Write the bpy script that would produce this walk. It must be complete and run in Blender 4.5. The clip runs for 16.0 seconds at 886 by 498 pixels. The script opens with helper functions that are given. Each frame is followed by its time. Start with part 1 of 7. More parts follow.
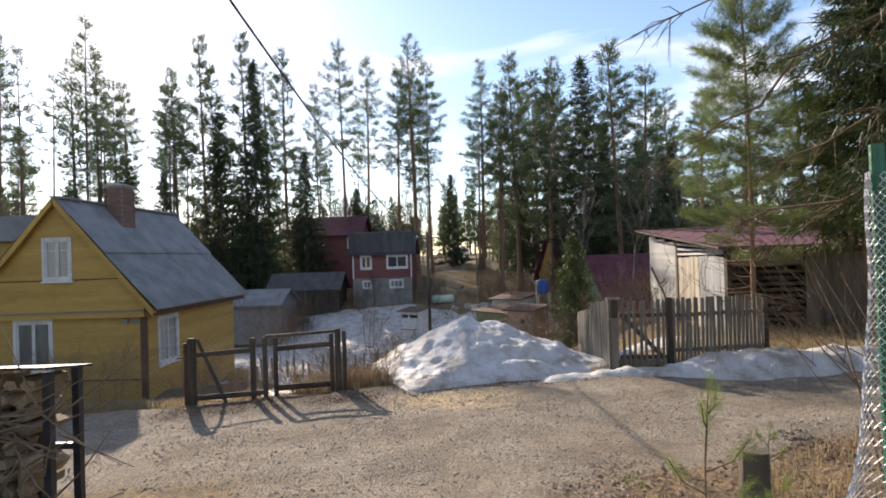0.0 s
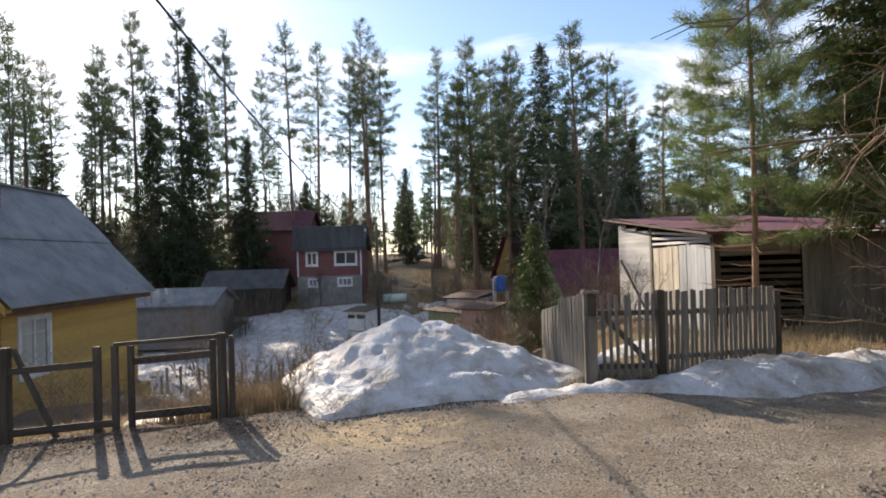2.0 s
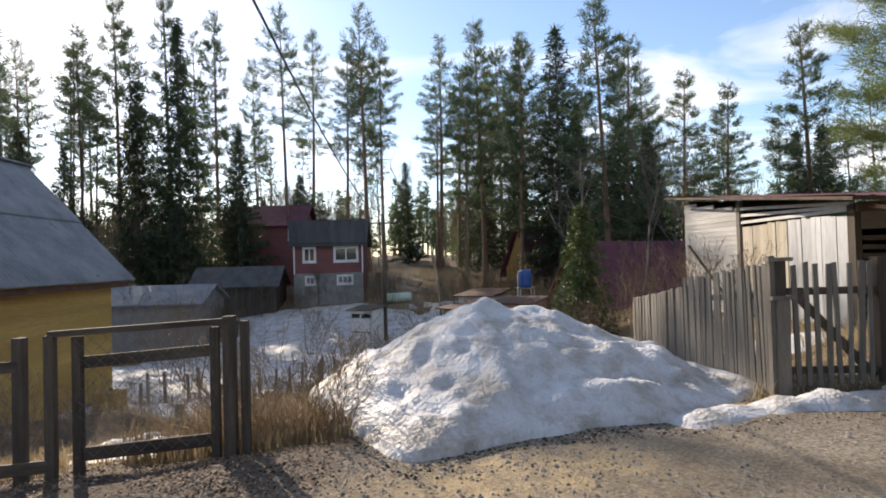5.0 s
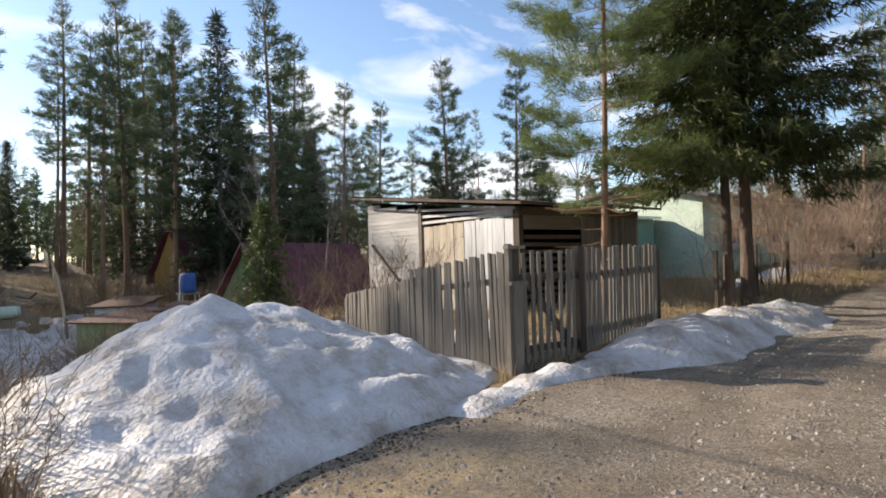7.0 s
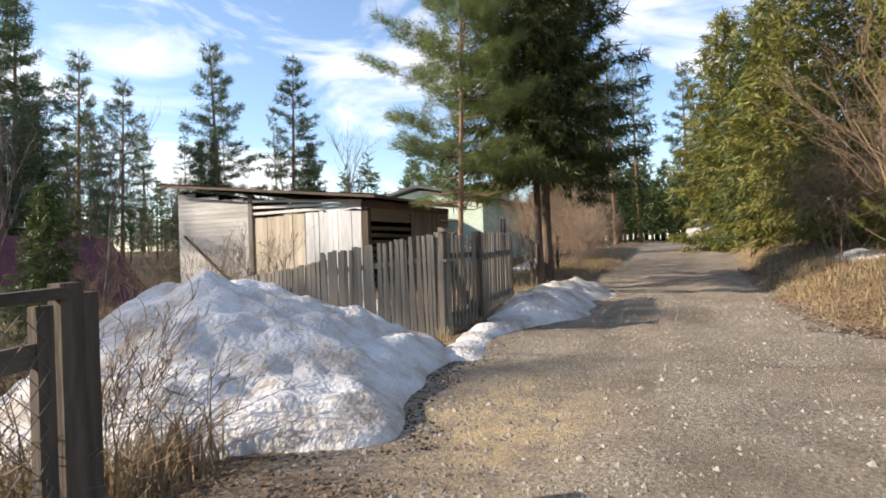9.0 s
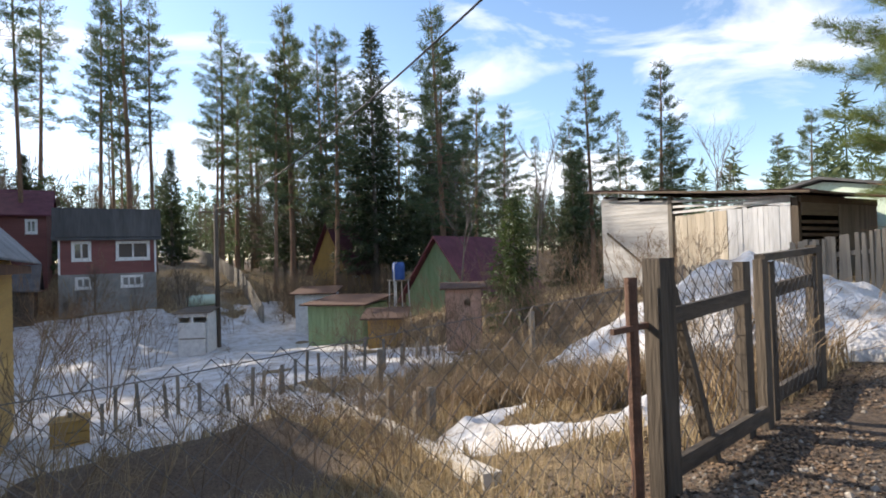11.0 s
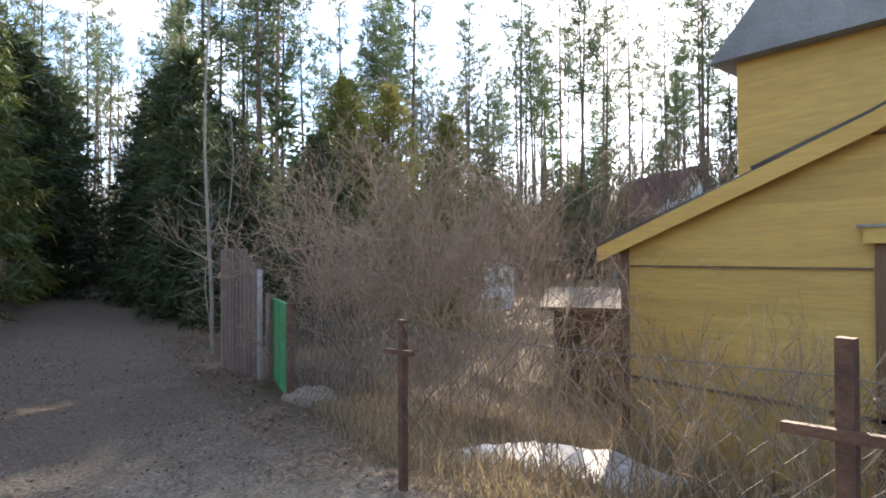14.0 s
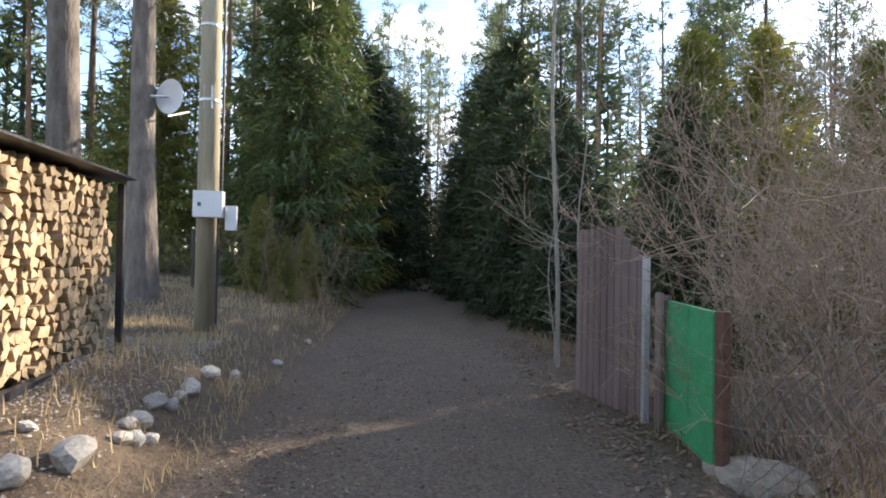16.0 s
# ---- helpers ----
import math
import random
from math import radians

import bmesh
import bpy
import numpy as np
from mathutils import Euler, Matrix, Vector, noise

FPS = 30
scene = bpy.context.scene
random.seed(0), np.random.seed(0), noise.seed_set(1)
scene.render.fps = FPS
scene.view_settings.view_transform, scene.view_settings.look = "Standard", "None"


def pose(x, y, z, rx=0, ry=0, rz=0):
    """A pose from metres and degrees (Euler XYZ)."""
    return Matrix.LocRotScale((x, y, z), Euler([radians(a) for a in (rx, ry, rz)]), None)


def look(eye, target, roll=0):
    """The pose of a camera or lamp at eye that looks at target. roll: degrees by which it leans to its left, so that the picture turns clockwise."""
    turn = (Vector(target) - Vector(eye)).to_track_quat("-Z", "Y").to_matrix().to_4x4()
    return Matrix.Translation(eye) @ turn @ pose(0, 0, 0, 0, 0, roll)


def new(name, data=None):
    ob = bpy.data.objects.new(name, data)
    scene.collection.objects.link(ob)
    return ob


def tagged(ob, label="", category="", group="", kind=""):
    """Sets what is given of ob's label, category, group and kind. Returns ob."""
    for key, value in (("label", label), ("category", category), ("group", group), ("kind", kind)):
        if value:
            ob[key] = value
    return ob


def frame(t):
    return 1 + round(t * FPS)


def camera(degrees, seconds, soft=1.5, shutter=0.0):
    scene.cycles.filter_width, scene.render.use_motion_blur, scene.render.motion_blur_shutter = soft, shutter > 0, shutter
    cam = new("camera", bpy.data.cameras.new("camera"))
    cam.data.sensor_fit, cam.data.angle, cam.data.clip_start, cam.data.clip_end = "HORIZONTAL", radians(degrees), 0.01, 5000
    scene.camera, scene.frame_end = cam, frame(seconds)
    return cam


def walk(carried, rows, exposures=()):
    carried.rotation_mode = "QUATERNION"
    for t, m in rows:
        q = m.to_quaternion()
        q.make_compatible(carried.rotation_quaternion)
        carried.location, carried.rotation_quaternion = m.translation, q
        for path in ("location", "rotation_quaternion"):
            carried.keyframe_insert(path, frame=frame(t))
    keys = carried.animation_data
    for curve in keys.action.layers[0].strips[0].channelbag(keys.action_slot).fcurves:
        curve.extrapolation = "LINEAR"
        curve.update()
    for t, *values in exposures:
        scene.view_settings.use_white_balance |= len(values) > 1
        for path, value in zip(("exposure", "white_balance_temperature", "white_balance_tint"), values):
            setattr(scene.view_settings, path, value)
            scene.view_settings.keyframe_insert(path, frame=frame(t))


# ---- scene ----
cam = camera(76.1, 16.0, soft=1.8)
PATH = [
    (0, (0.617, -1.432, 2.377), (0.559, 0.567, 2.405), -1.9),
    (0.5, (0.717, -0.816, 2.311), (0.692, 1.184, 2.336), -2.0),
    (1, (0.781, -0.171, 2.235), (0.804, 1.829, 2.259), -1.8),
    (1.5, (0.894, 0.579, 2.155), (0.945, 2.579, 2.178), -1.9),
    (2, (1.009, 1.416, 2.037), (1.098, 3.414, 2.062), -1.7),
    (2.5, (0.822, 1.967, 1.962), (0.924, 3.964, 1.985), -1.8),
    (3, (0.693, 2.621, 1.87), (0.801, 4.618, 1.895), -1.7),
    (3.5, (0.5, 3.243, 1.767), (0.608, 5.24, 1.792), -1.7),
    (6, (-0.607, 5.279, 1.369), (-0.403, 7.267, 1.419), -1.1),
    (6.5, (-0.699, 5.617, 1.347), (-0.081, 7.519, 1.383), -1.8),
    (7, (-0.963, 5.828, 1.301), (0.275, 7.399, 1.326), -1.7),
    (7.5, (-1.449, 6.123, 1.31), (0.198, 7.257, 1.303), -1.9),
    (8, (-1.98, 6.514, 1.263), (-0.158, 7.34, 1.259), -1.8),
    (10.4, (-6.015, 7.448, 1.025), (-4.467, 8.714, 1.042), -2.2),
    (11, (-7.195, 7.28, 1.014), (-6.125, 8.97, 1.048), -1.8),
    (11.5, (-7.987, 7.353, 0.913), (-7.429, 9.273, 0.962), -1.5),
    (12, (-8.776, 7.23, 0.897), (-8.808, 9.229, 0.953), -0.6),
    (12.5, (-9.611, 7.338, 0.843), (-10.067, 9.284, 0.903), -0.4),
    (13, (-10.47, 7.206, 0.859), (-11.341, 9.005, 0.902), -0.3),
    (13.5, (-11.174, 7.471, 0.833), (-12.435, 9.022, 0.883), 0.1),
    (14, (-11.648, 7.415, 0.877), (-13.193, 8.685, 0.898), -0.3),
    (14.5, (-12.186, 7.348, 0.781), (-13.937, 8.315, 0.816), 0.7),
    (15, (-12.879, 7.422, 0.747), (-14.759, 8.106, 0.782), 0.9),
    (15.5, (-13.669, 7.565, 0.704), (-15.609, 8.049, 0.735), 0.9),
    (16, (-14.409, 7.689, 0.661), (-16.379, 8.03, 0.688), 1.0),
]
walk(cam, [(t, look(eye, target, roll)) for t, eye, target, roll in PATH],
     [(0, .62, 7000, 15), (3.5, .6, 6950, 14), (6.5, .6, 6950, 14), (7, .65, 6900, 14), (7.5, .86, 6900, 14), (8.2, .95, 7000, 14), (10.4, .62, 6700, 14), (11, .84, 6700, 13), (12, 1.35, 7000, 12), (12.5, 1.46, 7000, 13), (13.5, 1.5, 7000, 14), (14, 1.75, 6950, 14), (14.5, 1.8, 6900, 14), (15.5, 2.25, 6900, 13), (16, 1.8, 6950, 13)])

# ---- world, sun and exposure ----
SUN_AZ, SUN_EL = 30.0, 25.5      # degrees to the left of +y, degrees above the horizon
world = bpy.data.worlds.new("sky")
scene.world = world
world.use_nodes = True
wt = world.node_tree
wt.nodes.clear()
w_out = wt.nodes.new("ShaderNodeOutputWorld")
w_bg = wt.nodes.new("ShaderNodeBackground")
w_sky = wt.nodes.new("ShaderNodeTexSky")
w_sky.sky_type = 'NISHITA'
w_sky.sun_disc = False
w_sky.sun_elevation = radians(SUN_EL)
w_sky.sun_rotation = radians(-SUN_AZ)
w_sky.air_density, w_sky.dust_density, w_sky.ozone_density = 1.0, 0.3, 3.0
w_co = wt.nodes.new("ShaderNodeTexCoord")
w_map = wt.nodes.new("ShaderNodeMapping")
w_map.inputs["Scale"].default_value = (1.0, 1.6, 4.2)
w_map.inputs["Rotation"].default_value = (0.15, 0.1, 0.6)
w_noi = wt.nodes.new("ShaderNodeTexNoise")
w_noi.inputs["Scale"].default_value = 2.4
w_noi.inputs["Detail"].default_value = 7
w_noi.inputs["Roughness"].default_value = 0.55
w_noi.inputs["Distortion"].default_value = 0.5
w_rmp = wt.nodes.new("ShaderNodeValToRGB")
w_rmp.color_ramp.elements[0].position = 0.49
w_rmp.color_ramp.elements[0].color = (0, 0, 0, 1)
w_rmp.color_ramp.elements[1].position = 0.70
w_rmp.color_ramp.elements[1].color = (0.85, 0.85, 0.85, 1)
w_mix = wt.nodes.new("ShaderNodeMixRGB")
w_mix.inputs[2].default_value = (6.2, 6.3, 6.5, 1)
wt.links.new(w_co.outputs["Generated"], w_map.inputs["Vector"])
wt.links.new(w_map.outputs["Vector"], w_noi.inputs["Vector"])
wt.links.new(w_noi.outputs["Fac"], w_rmp.inputs["Fac"])
wt.links.new(w_rmp.outputs["Color"], w_mix.inputs[0])
wt.links.new(w_sky.outputs["Color"], w_mix.inputs[1])
wt.links.new(w_mix.outputs["Color"], w_bg.inputs["Color"])
w_bg.inputs["Strength"].default_value = 0.15
wt.links.new(w_bg.outputs["Background"], w_out.inputs["Surface"])

sun = new("sun", bpy.data.lights.new("sun", 'SUN'))
sun.data.energy = 5.0
sun.data.angle = radians(0.53)
sun.data.color = (1.0, 0.90, 0.76)
sun_dir = Vector((-math.sin(radians(SUN_AZ)) * math.cos(radians(SUN_EL)),
                  math.cos(radians(SUN_AZ)) * math.cos(radians(SUN_EL)), math.sin(radians(SUN_EL))))
sun.matrix_world = look(sun_dir * 60, (0, 0, 0))


# ---- materials ----
def surf(name, c1, c2, scale=3.0, rough=0.85, bump=0.3, fine=40.0, stretch=(1, 1, 1), metal=0.0, spread=0.25,
         leaf=0.0, dist=0.02, detail=6.0, dark=None, dark_at=0.62):
    """A two-scale procedural surface: c1 to c2 by a coarse noise, a fine grain over it, a shade of its own for each object."""
    m = bpy.data.materials.new(name)
    m.use_nodes = True
    t = m.node_tree
    b = t.nodes["Principled BSDF"]
    co = t.nodes.new("ShaderNodeTexCoord")
    mp = t.nodes.new("ShaderNodeMapping")
    mp.inputs["Scale"].default_value = stretch
    t.links.new(co.outputs["Object"], mp.inputs["Vector"])
    n1 = t.nodes.new("ShaderNodeTexNoise")
    n1.inputs["Scale"].default_value = scale
    n1.inputs["Detail"].default_value = detail
    n1.inputs["Roughness"].default_value = 0.6
    n2 = t.nodes.new("ShaderNodeTexNoise")
    n2.inputs["Scale"].default_value = fine
    n2.inputs["Detail"].default_value = 4
    t.links.new(mp.outputs["Vector"], n1.inputs["Vector"])
    t.links.new(mp.outputs["Vector"], n2.inputs["Vector"])
    r1 = t.nodes.new("ShaderNodeValToRGB")
    r1.color_ramp.elements[0].position, r1.color_ramp.elements[1].position = 0.32, 0.68
    r1.color_ramp.elements[0].color, r1.color_ramp.elements[1].color = (*c1, 1), (*c2, 1)
    if dark:
        e = r1.color_ramp.elements.new(dark_at + 0.12)
        e.color = (*dark, 1)
    t.links.new(n1.outputs["Fac"], r1.inputs["Fac"])
    oi = t.nodes.new("ShaderNodeObjectInfo")
    hv = t.nodes.new("ShaderNodeHueSaturation")
    ad = t.nodes.new("ShaderNodeMath")
    ad.operation = 'MULTIPLY_ADD'
    ad.inputs[1].default_value = 0.5
    t.links.new(n2.outputs["Fac"], ad.inputs[0])
    rr = t.nodes.new("ShaderNodeMapRange")
    rr.inputs["To Min"].default_value = 0.75 - spread
    rr.inputs["To Max"].default_value = 0.75 + spread
    t.links.new(oi.outputs["Random"], rr.inputs["Value"])
    t.links.new(rr.outputs["Result"], ad.inputs[2])
    t.links.new(ad.outputs["Value"], hv.inputs["Value"])
    t.links.new(r1.outputs["Color"], hv.inputs["Color"])
    t.links.new(hv.outputs["Color"], b.inputs["Base Color"])
    b.inputs["Roughness"].default_value = rough
    b.inputs["Metallic"].default_value = metal
    if bump:
        bp = t.nodes.new("ShaderNodeBump")
        bp.inputs["Strength"].default_value = bump
        bp.inputs["Distance"].default_value = dist
        t.links.new(n2.outputs["Fac"], bp.inputs["Height"])
        t.links.new(bp.outputs["Normal"], b.inputs["Normal"])
    if leaf:
        out = t.nodes["Material Output"]
        tr = t.nodes.new("ShaderNodeBsdfTranslucent")
        mx = t.nodes.new("ShaderNodeMixShader")
        mx.inputs[0].default_value = leaf
        t.links.new(hv.outputs["Color"], tr.inputs["Color"])
        t.links.new(b.outputs[0], mx.inputs[1])
        t.links.new(tr.outputs[0], mx.inputs[2])
        t.links.new(mx.outputs[0], out.inputs["Surface"])
    return m


def leafy(name, c1, c2, leaf=0.3, rough=0.6):
    """Needles, blades and leaves: a shade of its own for each island of the mesh and each object."""
    m = bpy.data.materials.new(name)
    m.use_nodes = True
    t = m.node_tree
    b = t.nodes["Principled BSDF"]
    g = t.nodes.new("ShaderNodeNewGeometry")
    oi = t.nodes.new("ShaderNodeObjectInfo")
    ad = t.nodes.new("ShaderNodeMath")
    ad.operation = 'MULTIPLY_ADD'
    ad.inputs[1].default_value = 0.6
    sc = t.nodes.new("ShaderNodeMath")
    sc.operation = 'MULTIPLY'
    sc.inputs[1].default_value = 0.4
    t.links.new(oi.outputs["Random"], sc.inputs[0])
    t.links.new(g.outputs["Random Per Island"], ad.inputs[0])
    t.links.new(sc.outputs[0], ad.inputs[2])
    r = t.nodes.new("ShaderNodeValToRGB")
    r.color_ramp.elements[0].color, r.color_ramp.elements[1].color = (*c1, 1), (*c2, 1)
    t.links.new(ad.outputs[0], r.inputs["Fac"])
    t.links.new(r.outputs["Color"], b.inputs["Base Color"])
    b.inputs["Roughness"].default_value = rough
    out = t.nodes["Material Output"]
    tr = t.nodes.new("ShaderNodeBsdfTranslucent")
    mx = t.nodes.new("ShaderNodeMixShader")
    mx.inputs[0].default_value = leaf
    t.links.new(r.outputs["Color"], tr.inputs["Color"])
    t.links.new(b.outputs[0], mx.inputs[1])
    t.links.new(tr.outputs[0], mx.inputs[2])
    t.links.new(mx.outputs[0], out.inputs["Surface"])
    return m


def plain(name, c, rough=0.5, metal=0.0):
    m = bpy.data.materials.new(name)
    m.use_nodes = True
    b = m.node_tree.nodes["Principled BSDF"]
    b.inputs["Base Color"].default_value = (*c, 1)
    b.inputs["Roughness"].default_value = rough
    b.inputs["Metallic"].default_value = metal
    return m


def ground_material():
    m = bpy.data.materials.new("ground_earth")
    m.use_nodes = True
    t = m.node_tree
    b = t.nodes["Principled BSDF"]
    co = t.nodes.new("ShaderNodeTexCoord")
    at = t.nodes.new("ShaderNodeVertexColor")
    at.layer_name = "zones"
    sp = t.nodes.new("ShaderNodeSeparateColor")
    t.links.new(at.outputs["Color"], sp.inputs["Color"])

    def noise_at(scale, detail=6, rough=0.6):
        n = t.nodes.new("ShaderNodeTexNoise")
        n.inputs["Scale"].default_value = scale
        n.inputs["Detail"].default_value = detail
        n.inputs["Roughness"].default_value = rough
        t.links.new(co.outputs["Object"], n.inputs["Vector"])
        return n

    def ramp(n, *stops):
        r = t.nodes.new("ShaderNodeValToRGB")
        els = r.color_ramp.elements
        els[0].position, els[0].color = stops[0][0], (*stops[0][1], 1)
        els[1].position, els[1].color = stops[-1][0], (*stops[-1][1], 1)
        for p, c in stops[1:-1]:
            els.new(p).color = (*c, 1)
        t.links.new(n.outputs["Fac"], r.inputs["Fac"])
        return r

    def mix(f, a, c):
        x = t.nodes.new("ShaderNodeMixRGB")
        t.links.new(f, x.inputs[0])
        t.links.new(a, x.inputs[1])
        t.links.new(c, x.inputs[2])
        return x.outputs["Color"]

    big, mid, fin = noise_at(0.55), noise_at(4.5), noise_at(34, 8, 0.7)
    gravel = ramp(fin, (0.34, (0.10, 0.083, 0.065)), (0.5, (0.32, 0.272, 0.21)), (0.66, (0.58, 0.505, 0.405)))
    dirt = ramp(mid, (0.35, (0.15, 0.11, 0.075)), (0.7, (0.38, 0.295, 0.195)))
    soft = ramp(big, (0.42, (0, 0, 0)), (0.66, (0.75, 0.75, 0.75)))
    road = mix(soft.outputs["Color"], gravel.outputs["Color"], dirt.outputs["Color"])
    damp = ramp(noise_at(1.3, 8, 0.7), (0.44, (0, 0, 0)), (0.60, (0.55, 0.55, 0.55)))
    road = mix(damp.outputs["Color"], road, ramp(fin, (0.3, (0.07, 0.054, 0.038)), (0.7, (0.24, 0.19, 0.135))).outputs["Color"])
    grass = ramp(fin, (0.28, (0.08, 0.055, 0.03)), (0.5, (0.27, 0.19, 0.095)), (0.72, (0.44, 0.34, 0.19)))
    soil = ramp(mid, (0.35, (0.055, 0.04, 0.026)), (0.7, (0.14, 0.10, 0.065)))
    patch = ramp(mid, (0.45, (0, 0, 0)), (0.62, (0.8, 0.8, 0.8)))
    turf = mix(patch.outputs["Color"], grass.outputs["Color"], soil.outputs["Color"])
    # ragged borders between the zones
    wob = t.nodes.new("ShaderNodeMath")
    wob.operation = 'MULTIPLY_ADD'
    wob.inputs[1].default_value = 0.9
    t.links.new(mid.outputs["Fac"], wob.inputs[0])
    sub = t.nodes.new("ShaderNodeMath")
    sub.operation = 'SUBTRACT'
    sub.inputs[1].default_value = 0.45
    t.links.new(sp.outputs["Red"], sub.inputs[0])
    t.links.new(sub.outputs[0], wob.inputs[2])
    cl = t.nodes.new("ShaderNodeMapRange")
    cl.inputs["From Min"].default_value, cl.inputs["From Max"].default_value = 0.3, 0.7
    t.links.new(wob.outputs[0], cl.inputs["Value"])
    col = mix(cl.outputs["Result"], turf, road)
    # this tan also serves the sunlight painted on the west mound
    sawdust_sun = ramp(fin, (0.3, (0.46, 0.33, 0.17)), (0.7, (0.74, 0.57, 0.34)))
    sw = t.nodes.new("ShaderNodeMath")
    sw.operation = 'MULTIPLY'
    t.links.new(sp.outputs["Green"], sw.inputs[0])
    t.links.new(ramp(mid, (0.35, (0.2, 0.2, 0.2)), (0.6, (1, 1, 1))).outputs["Color"], sw.inputs[1])
    col = mix(sw.outputs[0], col, sawdust_sun.outputs["Color"])
    # needle brown; the mask lays it on soil too, and as painted shade
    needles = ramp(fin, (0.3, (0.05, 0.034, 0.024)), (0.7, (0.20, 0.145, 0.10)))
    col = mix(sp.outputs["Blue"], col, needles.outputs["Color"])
    t.links.new(col, b.inputs["Base Color"])
    b.inputs["Roughness"].default_value = 0.95
    bp = t.nodes.new("ShaderNodeBump")
    bp.inputs["Strength"].default_value = 1.0
    bp.inputs["Distance"].default_value = 0.05
    t.links.new(fin.outputs["Fac"], bp.inputs["Height"])
    t.links.new(bp.outputs["Normal"], b.inputs["Normal"])
    return m


def snow_material():
    m = bpy.data.materials.new("old_snow")
    m.use_nodes = True
    t = m.node_tree
    b = t.nodes["Principled BSDF"]
    co = t.nodes.new("ShaderNodeTexCoord")
    n1 = t.nodes.new("ShaderNodeTexNoise")
    n1.inputs["Scale"].default_value, n1.inputs["Detail"].default_value, n1.inputs["Roughness"].default_value = 1.7, 10, 0.74
    n2 = t.nodes.new("ShaderNodeTexNoise")
    n2.inputs["Scale"].default_value, n2.inputs["Detail"].default_value = 22, 6
    for n in (n1, n2):
        t.links.new(co.outputs["Object"], n.inputs["Vector"])
    r = t.nodes.new("ShaderNodeValToRGB")
    r.color_ramp.elements[0].position, r.color_ramp.elements[0].color = 0.28, (0.68, 0.695, 0.71, 1)
    r.color_ramp.elements[1].position, r.color_ramp.elements[1].color = 0.70, (0.22, 0.185, 0.145, 1)
    r.color_ramp.elements.new(0.47).color = (0.56, 0.56, 0.56, 1)
    r.color_ramp.elements.new(0.56).color = (0.44, 0.41, 0.37, 1)
    t.links.new(n1.outputs["Fac"], r.inputs["Fac"])
    n3 = t.nodes.new("ShaderNodeTexNoise")
    n3.inputs["Scale"].default_value, n3.inputs["Detail"].default_value, n3.inputs["Roughness"].default_value = 46, 5, 0.7
    t.links.new(co.outputs["Object"], n3.inputs["Vector"])
    sp = t.nodes.new("ShaderNodeValToRGB")
    sp.color_ramp.elements[0].position, sp.color_ramp.elements[0].color = 0.63, (0, 0, 0, 1)
    sp.color_ramp.elements[1].position, sp.color_ramp.elements[1].color = 0.70, (0.75, 0.75, 0.75, 1)
    t.links.new(n3.outputs["Fac"], sp.inputs["Fac"])
    mx = t.nodes.new("ShaderNodeMixRGB")
    mx.inputs[2].default_value = (0.16, 0.125, 0.09, 1)
    t.links.new(sp.outputs["Color"], mx.inputs[0])
    t.links.new(r.outputs["Color"], mx.inputs[1])
    t.links.new(mx.outputs["Color"], b.inputs["Base Color"])
    b.inputs["Roughness"].default_value = 0.6
    bp = t.nodes.new("ShaderNodeBump")
    bp.inputs["Strength"].default_value, bp.inputs["Distance"].default_value = 0.7, 0.05
    t.links.new(n2.outputs["Fac"], bp.inputs["Height"])
    t.links.new(bp.outputs["Normal"], b.inputs["Normal"])
    return m


M_GROUND, M_SNOW = ground_material(), snow_material()
UP = (1, 1, 0.12)        # grain that runs upright
ALONG_X, ALONG_Y = (0.12, 1, 1), (1, 0.12, 1)
M_YELLOW = surf("yellow_paint", (0.42, 0.255, 0.062), (0.53, 0.34, 0.093), 1.6, 0.65, 0.25, 30, ALONG_X, spread=0.07)
M_YELLOW_S = surf("yellow_paint_side", (0.42, 0.255, 0.062), (0.53, 0.34, 0.093), 1.6, 0.65, 0.25, 30, ALONG_Y, spread=0.07)
M_BROWN_TRIM = surf("brown_trim_paint", (0.09, 0.045, 0.025), (0.16, 0.085, 0.05), 3, 0.7, 0.3, 30, UP, spread=0.1)
M_SLATE = surf("grey_corrugated_slate", (0.15, 0.16, 0.17), (0.26, 0.27, 0.28), 1.4, 0.8, 0.4, 26, spread=0.08, dark=(0.10, 0.105, 0.10))
M_WHITE = surf("worn_white_paint", (0.55, 0.54, 0.52), (0.74, 0.73, 0.70), 5, 0.6, 0.2, 50, spread=0.06, dark=(0.36, 0.33, 0.30))
M_CURTAIN = surf("pale_curtain", (0.50, 0.47, 0.42), (0.66, 0.62, 0.55), 6, 0.9, 0.1, 60, UP, spread=0.08)
M_DIM_CLOTH = surf("dim_net_curtain", (0.16, 0.15, 0.13), (0.26, 0.24, 0.21), 6, 0.9, 0.1, 60, UP, spread=0.08)
M_WOOD = surf("weathered_grey_wood", (0.13, 0.115, 0.095), (0.27, 0.245, 0.205), 4, 0.9, 0.5, 34, UP, spread=0.22, dark=(0.09, 0.075, 0.06))
M_WOOD_X = surf("weathered_grey_rail", (0.14, 0.12, 0.09), (0.27, 0.235, 0.185), 4, 0.9, 0.5, 34, ALONG_X, spread=0.18)
M_GATE_WOOD = surf("brown_black_old_wood", (0.034, 0.027, 0.02), (0.115, 0.092, 0.068), 5, 0.9, 0.6, 40, UP, spread=0.15, dark=(0.04, 0.03, 0.022))
M_GATE_WOOD_X = surf("brown_black_old_rail", (0.036, 0.028, 0.021), (0.115, 0.092, 0.068), 5, 0.9, 0.6, 40, ALONG_X, spread=0.15)
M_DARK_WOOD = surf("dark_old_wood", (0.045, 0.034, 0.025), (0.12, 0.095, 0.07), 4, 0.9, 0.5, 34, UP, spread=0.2)
